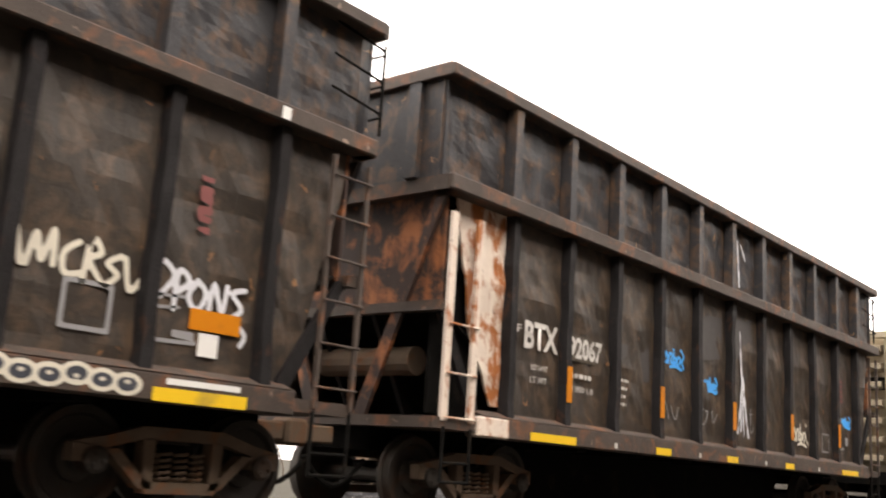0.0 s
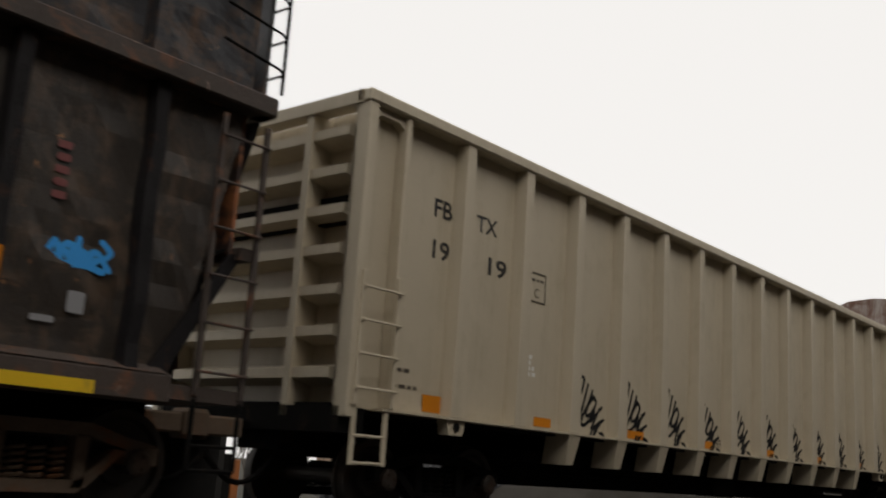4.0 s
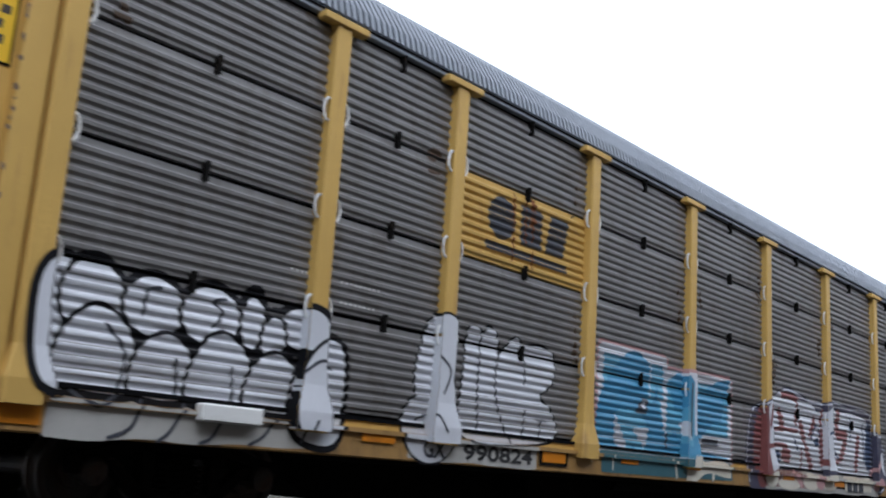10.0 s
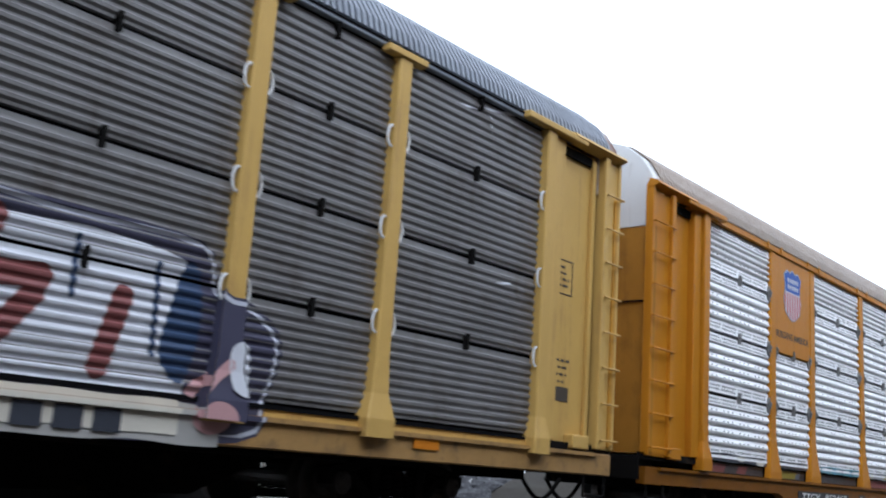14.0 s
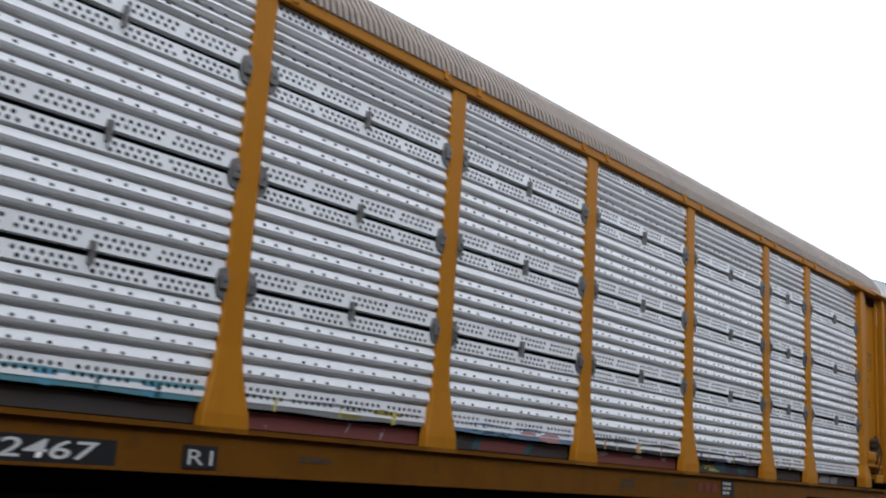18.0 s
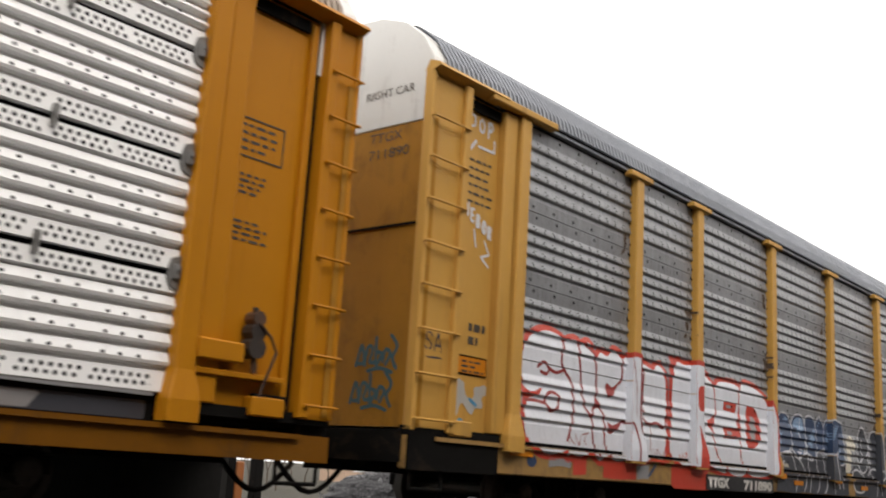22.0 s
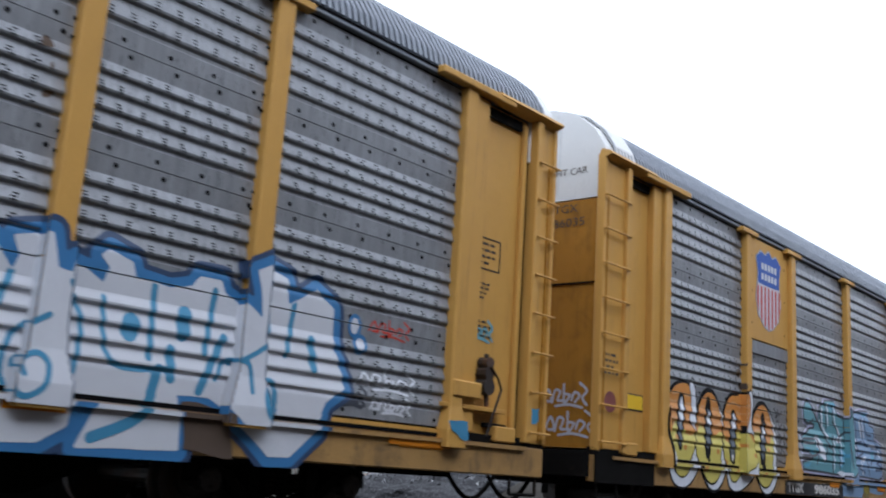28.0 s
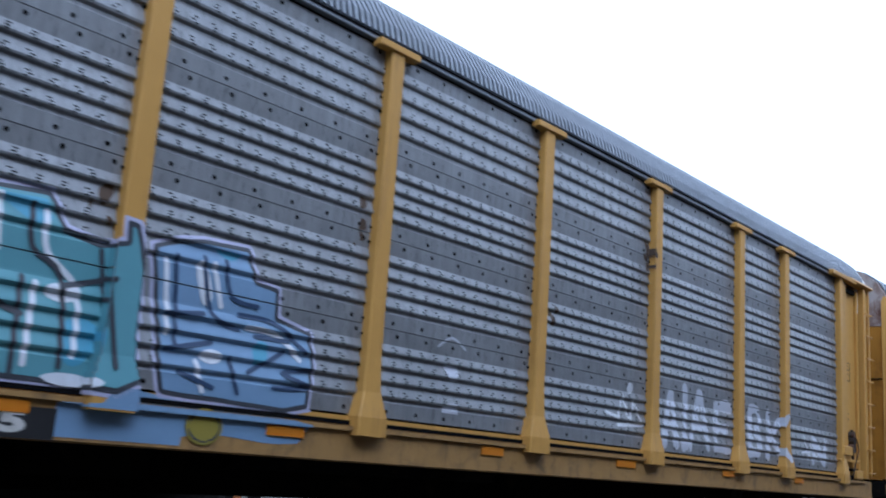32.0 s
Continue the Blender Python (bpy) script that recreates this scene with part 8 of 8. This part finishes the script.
w.lay(car, w.sweep(scrawl(10.4, 1.4, 0.75, 0.42), 0.045), P["cream"], 0, "cream_tag", "cream scrawled tag")
w.lay(car, np.minimum.reduce([np.maximum(w.rect(11.9, 12.3, 1.35, 1.72), -w.rect(11.93, 12.27, 1.38, 1.69)), w.rect(13.23, 13.38, 1.55, 1.72), w.rect(12.95, 13.15, 1.45, 1.5)]), P["grey"], 0, "stencil_frame")
w.lay(car, np.minimum.reduce([w.rect(12.98, 13.1, 2.4 + 0.1 * k, 2.46 + 0.1 * k) for k in range(5)]), P["maroon"], 0, "faded_tag")
car = gon_a
w = Wall(11.0, 13.8, 1.3, 3.0, depth=0.158)
d1 = w.sweep([[(11.2, 2.15), (11.3, 1.85), (11.36, 2.2), (11.46, 1.85)], [(11.5, 1.85), (11.56, 2.1), (11.62, 1.9), (11.7, 2.15), (11.72, 1.88)], [(11.92, 2.1), (11.8, 2.0), (11.82, 1.84), (11.96, 1.86)], [(11.98, 1.8), (12.02, 2.15), (12.12, 2.05), (12.02, 1.98), (12.14, 1.82)], [(12.3, 2.06), (12.18, 1.98), (12.28, 1.9), (12.18, 1.8)], [(12.34, 2.05), (12.4, 1.8), (12.5, 1.9)]], 0.05)
d2 = w.sweep([[(12.62, 1.75), (12.66, 2.1), (12.82, 2.0), (12.68, 1.8)], [(12.84, 1.72), (12.86, 2.05), (12.98, 1.98), (12.88, 1.88)], [(13.06, 2.0), (12.98, 1.85), (13.08, 1.74), (13.16, 1.9), (13.06, 2.0)], [(13.2, 1.74), (13.24, 2.0), (13.34, 1.76), (13.38, 2.0)], [(13.58, 2.0), (13.44, 1.95), (13.56, 1.82), (13.42, 1.72)], [(13.5, 1.7), (13.62, 1.6), (13.58, 1.5)]], 0.05)
w.lay(car, d1, P["cream"], 0, "white_tag", "cream sprayed tag")
w.lay(car, d2, P["white"], 0, "white_tag", "white sprayed tag")
w.lay(car, np.minimum.reduce([w.rect(12.98, 13.12, 2.42 + 0.09 * k, 2.48 + 0.09 * k) for k in range(6)]) + w.wobble(0.03, 6.0, 3), P["maroon"], 0, "faded_tag")
w.lay(car, np.minimum.reduce([np.maximum(w.rect(11.82, 12.27, 1.42, 1.82), -w.rect(11.86, 12.23, 1.46, 1.78)), w.line([(12.6, 1.9), (12.58, 1.44), (13.1, 1.46)], 0.035), w.line([(12.68, 1.82), (12.95, 1.84)], 0.03), w.line([(12.68, 1.72), (12.9, 1.74)], 0.03), w.rect(12.85, 13.08, 1.49, 1.55)]), P["grey"], 0, "stencil_frame")
patch(M["orange"], car, 13.02, 13.56, 1.58, 1.76, 0.154, "orange_card")
patch(M["white"], car, 13.13, 13.34, 1.36, 1.56, 0.154, "white_card")
patch(M["yelstrip"], car, 12.62, 13.58, 0.94, 1.05, -0.022)
patch(M["white"], car, 12.74, 13.5, 1.08, 1.13, -0.022, "white_print")
patch(M["white"], car, 13.62, 13.72, 3.62, 3.74, -0.062, "white_spot")
w = Wall(10.2, 12.62, 0.93, 1.2, depth=-0.022)
d = np.minimum.reduce([w.oval(10.4 + 0.22 * k, 1.06 + 0.02 * math.sin(k * 2), 0.14, 0.09) for k in range(10)])
w.lay(car, d, P["cream"], 0, "cream_tag", "cream looping tag on the sill")
w.lay(car, np.minimum.reduce([np.maximum(w.oval(10.4 + 0.22 * k, 1.06 + 0.02 * math.sin(k * 2), 0.09, 0.055), -w.oval(10.4 + 0.22 * k, 1.06, 0.03, 0.02)) for k in range(10)]), P["slate"], 1, "dark_tag")


# ---- ground, track and what lies behind it ----
bm = bmesh.new()
MID = SIDE + W / 2
profile = [(-4000, -1.05), (-60, -1.05), (MID - 5.2, -1.05), (MID - 3.4, -0.3), (MID - 2.2, -0.22), (MID + 2.2, -0.22), (MID + 3.4, -0.3), (MID + 4.6, -0.75), (60, -0.75), (4000, -0.75)]
xs = [-4000, -200, -60, -20, 0, 20, 60, 200, 4000]
grid = [[bm.verts.new((x, y, z)) for y, z in profile] for x in xs]
for a, b in zip(grid, grid[1:]):
    for k in range(len(profile) - 1):
        bm.faces.new((a[k], b[k], b[k + 1], a[k + 1]))
ground = new("ground", mesh_of("ground", bm, M["ground"]))
tagged(ground, "bare winter ground beside the railway line", "ground", kind="structure")
bm = bmesh.new()
prism(bm, [(MID - 3.2, -0.28), (MID - 2.0, -0.15), (MID + 2.0, -0.15), (MID + 3.2, -0.28), (MID + 3.0, -0.32), (MID - 3.0, -0.32)], "x", -120, 260)
track_bed = tagged(new("track_bed", mesh_of("track_bed", bm, M["ballast"])), "grey crushed stone ballast bed under the track", "ballast", kind="structure")
track = tagged(new("track"), "steel rails on dark timber ties", "railway track", kind="structure")
for side in (-1, 1):
    y = MID + side * 0.755
    part("rail", prism(bmesh.new(), [(y - 0.07, -0.165), (y + 0.07, -0.165), (y + 0.02, -0.14), (y + 0.015, -0.04), (y + 0.036, -0.03), (y + 0.036, -0.001), (y - 0.036, -0.001), (y - 0.036, -0.03), (y - 0.015, -0.04), (y - 0.02, -0.14)], "x", -120, 260), M["rail"], track)
tie = mesh_of("tie", B(-0.11, 0.11, MID - 1.28, MID + 1.28, -0.3, -0.155), M["wood"])
for k in range(150):
    part("tie", tie, None, track, at=(-15 + 0.53 * k, 0, 0))


def far(slope, y, z=0.0):
    """A place beyond the track at the depth y, on the line from the standpoint that runs slope metres along the track for each metre away."""
    return Vector((slope * y, y, z))


# unseen wall added behind camera to block sky; low earth bank beyond the track
wall_south = tagged(new("wall_south", mesh_of("wall_south", B(-70, 130, -6.5, -6.0, -1.05, 13.0), M["bankwall"])), "unseen dark wall added behind the camera to block low sky", "wall", kind="structure")
# bank added to close the open strip under the cars
bm = bmesh.new()
a = far(1.493, 17.5).x
rows = []
for k in range(161):
    x = a + k * 1.0
    n1 = noise.noise((x * 0.35, 0, 0)) * 0.25 + noise.noise((x * 1.3, 5, 0)) * 0.1
    grow = min(1.0, k / 4)
    rows.append([bm.verts.new((x, y, -0.78 + (h + n1 * (h > 0)) * grow + noise.noise((x, y, 2)) * 0.08)) for y, h in ((15.5, 0.0), (16.4, 0.7), (17.5, 1.75), (19.0, 2.0), (21.0, 1.7), (24.0, 0.0))])
for p, q in zip(rows, rows[1:]):
    for k in range(5):
        bm.faces.new((p[k], q[k], q[k + 1], p[k + 1]))
tagged(new("earth_bank", mesh_of("earth_bank", bm, M["bank"])), "low dark earth bank beyond the track", "bank", kind="structure")

# dark shed behind the track
a, b = far(0.374, 17), far(0.785, 17)
shed = tagged(new("storage_shed"), "low dark storage shed beyond the track", "shed")
part("back_wall", B(a.x, b.x, 20.8, 21, -0.8, 1.25), M["shed"], shed)
for x in (a.x, b.x - 0.15):
    part("side_wall", B(x, x + 0.15, 16.9, 20.8, -0.8, 1.24), M["shed"], shed)
part("floor", B(a.x, b.x, 16.9, 20.8, -0.8, -0.7), M["shed"], shed)
part("roof", prism(bmesh.new(), [(16.8, 1.22), (21.2, 1.22), (21.2, 1.3), (19, 1.5), (16.8, 1.3)], "x", a.x - 0.2, b.x + 0.03), M["shed"], shed)

# heap of dark stone
rnd = random.Random(5)
c = far(1.199, 24)
bm = bmesh.new()
bmesh.ops.create_icosphere(bm, subdivisions=5, radius=1)
for v in bm.verts:
    q = v.co.copy()
    q.z = abs(q.z) ** 1.25 * (1 if q.z > 0 else -1)
    n = noise.noise(q * 2.1) * 0.16 + noise.noise(q * 6) * 0.07 + noise.noise(q * 17) * 0.035
    v.co = Vector((q.x * 5.2, q.y * 3.6, max(q.z, -0.05) * 1.7)) * (1 + n)
heap = new("stone_heap", mesh_of("stone_heap", bm, M["heap"]))
heap.location = (c.x, c.y, -0.8)
tagged(heap, "heap of dark wet crushed stone behind the track", "heap", kind="stuff")
bm = bmesh.new()
for _ in range(900):
    a, r = rnd.uniform(0, math.tau), math.sqrt(rnd.random()) * 0.98
    q = Vector((math.cos(a) * r, math.sin(a) * r, math.sqrt(1 - r * r)))
    p = Vector((q.x * 5.2, q.y * 3.6, q.z ** 1.25 * 1.7)) * 1.01
    s = rnd.uniform(0.03, 0.11)
    ring = [bm.verts.new(p + Vector((rnd.uniform(-s, s), rnd.uniform(-s, s), rnd.uniform(-s, s)))) for _ in range(4)]
    for t in ((0, 1, 2), (0, 2, 3), (0, 3, 1), (1, 3, 2)):
        bm.faces.new([ring[i] for i in t])
rocks = new("loose_stones", mesh_of("loose_stones", bm, M["wetstone"]))
rocks.location = heap.location
tagged(rocks, "loose dark stones lying on the heap", "stones", kind="stuff")

# posts by the track, one orange
for way, h, mat, w in ((0.796, 0.62, "black", 0.11), (0.809, 0.5, "dimorange", 0.11), (0.839, 0.66, "black", 0.12)):
    p = far(way, 19)
    post = tagged(new("marker_post"), "orange plastic marker post behind the track" if mat == "dimorange" else "dark square marker post behind the track", "post", "marker posts")
    part("shaft", B(p.x - w, p.x + w, 19, 19 + 2 * w, -0.8, h, 0.02), M[mat], post)
    part("foot", B(p.x - w * 1.6, p.x + w * 1.6, 18.9, 19.2 + 2 * w, -0.8, -0.7), M["black"], post)

# pale house far behind
p = far(0.94, 63)
house = tagged(new("house"), "pale low house far beyond the yard", "house")
part("wall", B(p.x, p.x + 5.5, 60, 63, -0.8, 1.3), M["brick"], house)
part("roof", prism(bmesh.new(), [(59.6, 1.25), (63.4, 1.25), (61.5, 1.9)], "x", p.x - 0.2, p.x + 5.7), M["caprust"], house)
window = part("window", B(p.x + 1.0, p.x + 2.0, 59.97, 60.02, 0.2, 1.1), M["black"], house)
part("window_frame", B(p.x + 0.9, p.x + 2.1, 59.96, 59.99, 0.1, 0.2), M["white"], house)


def bare_tree(x, y, height, seed):
    """A leafless tree: a tapered trunk that forks again and again."""
    r = random.Random(seed)
    tree = tagged(new("bare_tree"), "leafless winter tree with thin branches", "tree", "trees beyond the track")
    tree.location = (x, y, -0.8)
    trunk, limbs = bmesh.new(), bmesh.new()

    def grow(bm, p, d, length, rad, depth):
        q = p + d * length
        rod(bm, p, q, rad, 5)
        if depth == 0:
            return
        for _ in range(2 if depth > 3 else 3):
            e = (d + Vector((r.uniform(-0.6, 0.6), r.uniform(-0.6, 0.6), r.uniform(-0.15, 0.4)))).normalized()
            grow(limbs, q, e, length * r.uniform(0.62, 0.85), rad * 0.62, depth - 1)

    grow(trunk, Vector((0, 0, 0)), Vector((r.uniform(-0.05, 0.05), 0, 1)).normalized(), height * 0.28, height * 0.018, 5)
    part("trunk", trunk, M["bark"], tree)
    part("branches", limbs, M["bark"], tree)


for k, (way, y, h) in enumerate(((0.801, 45, 2.6), (0.822, 38, 2.4), (0.851, 42, 2.8), (0.867, 36, 2.3), (0.891, 48, 2.9), (0.915, 40, 2.5), (0.955, 52, 2.8), (1.502, 60, 2.8), (1.611, 70, 3.0))):
    p = far(way, y)
    bare_tree(p.x, y, h, 40 + k)


# ---- movement: the train rolls past, its wheels turning ----
def motions():
    for car, place in CARS:
        y = SIDE + (0.07 if car is AC["e"] else 0.0)      # the amber car is the narrower one
        walk(car, [(t, pose(place - x, y, 0)) for t, x in ROLLED])
    ts, xs = [t for t, _ in ROLLED], [x for _, x in ROLLED]
    for ws, r, at in WHEELS:
        rows = []
        for k in range(321):
            t = k / 10
            rows.append((t, pose(*at, 0, -math.degrees(float(np.interp(t, ts, xs)) / r), 0)))
        walk(ws, rows)


motions()
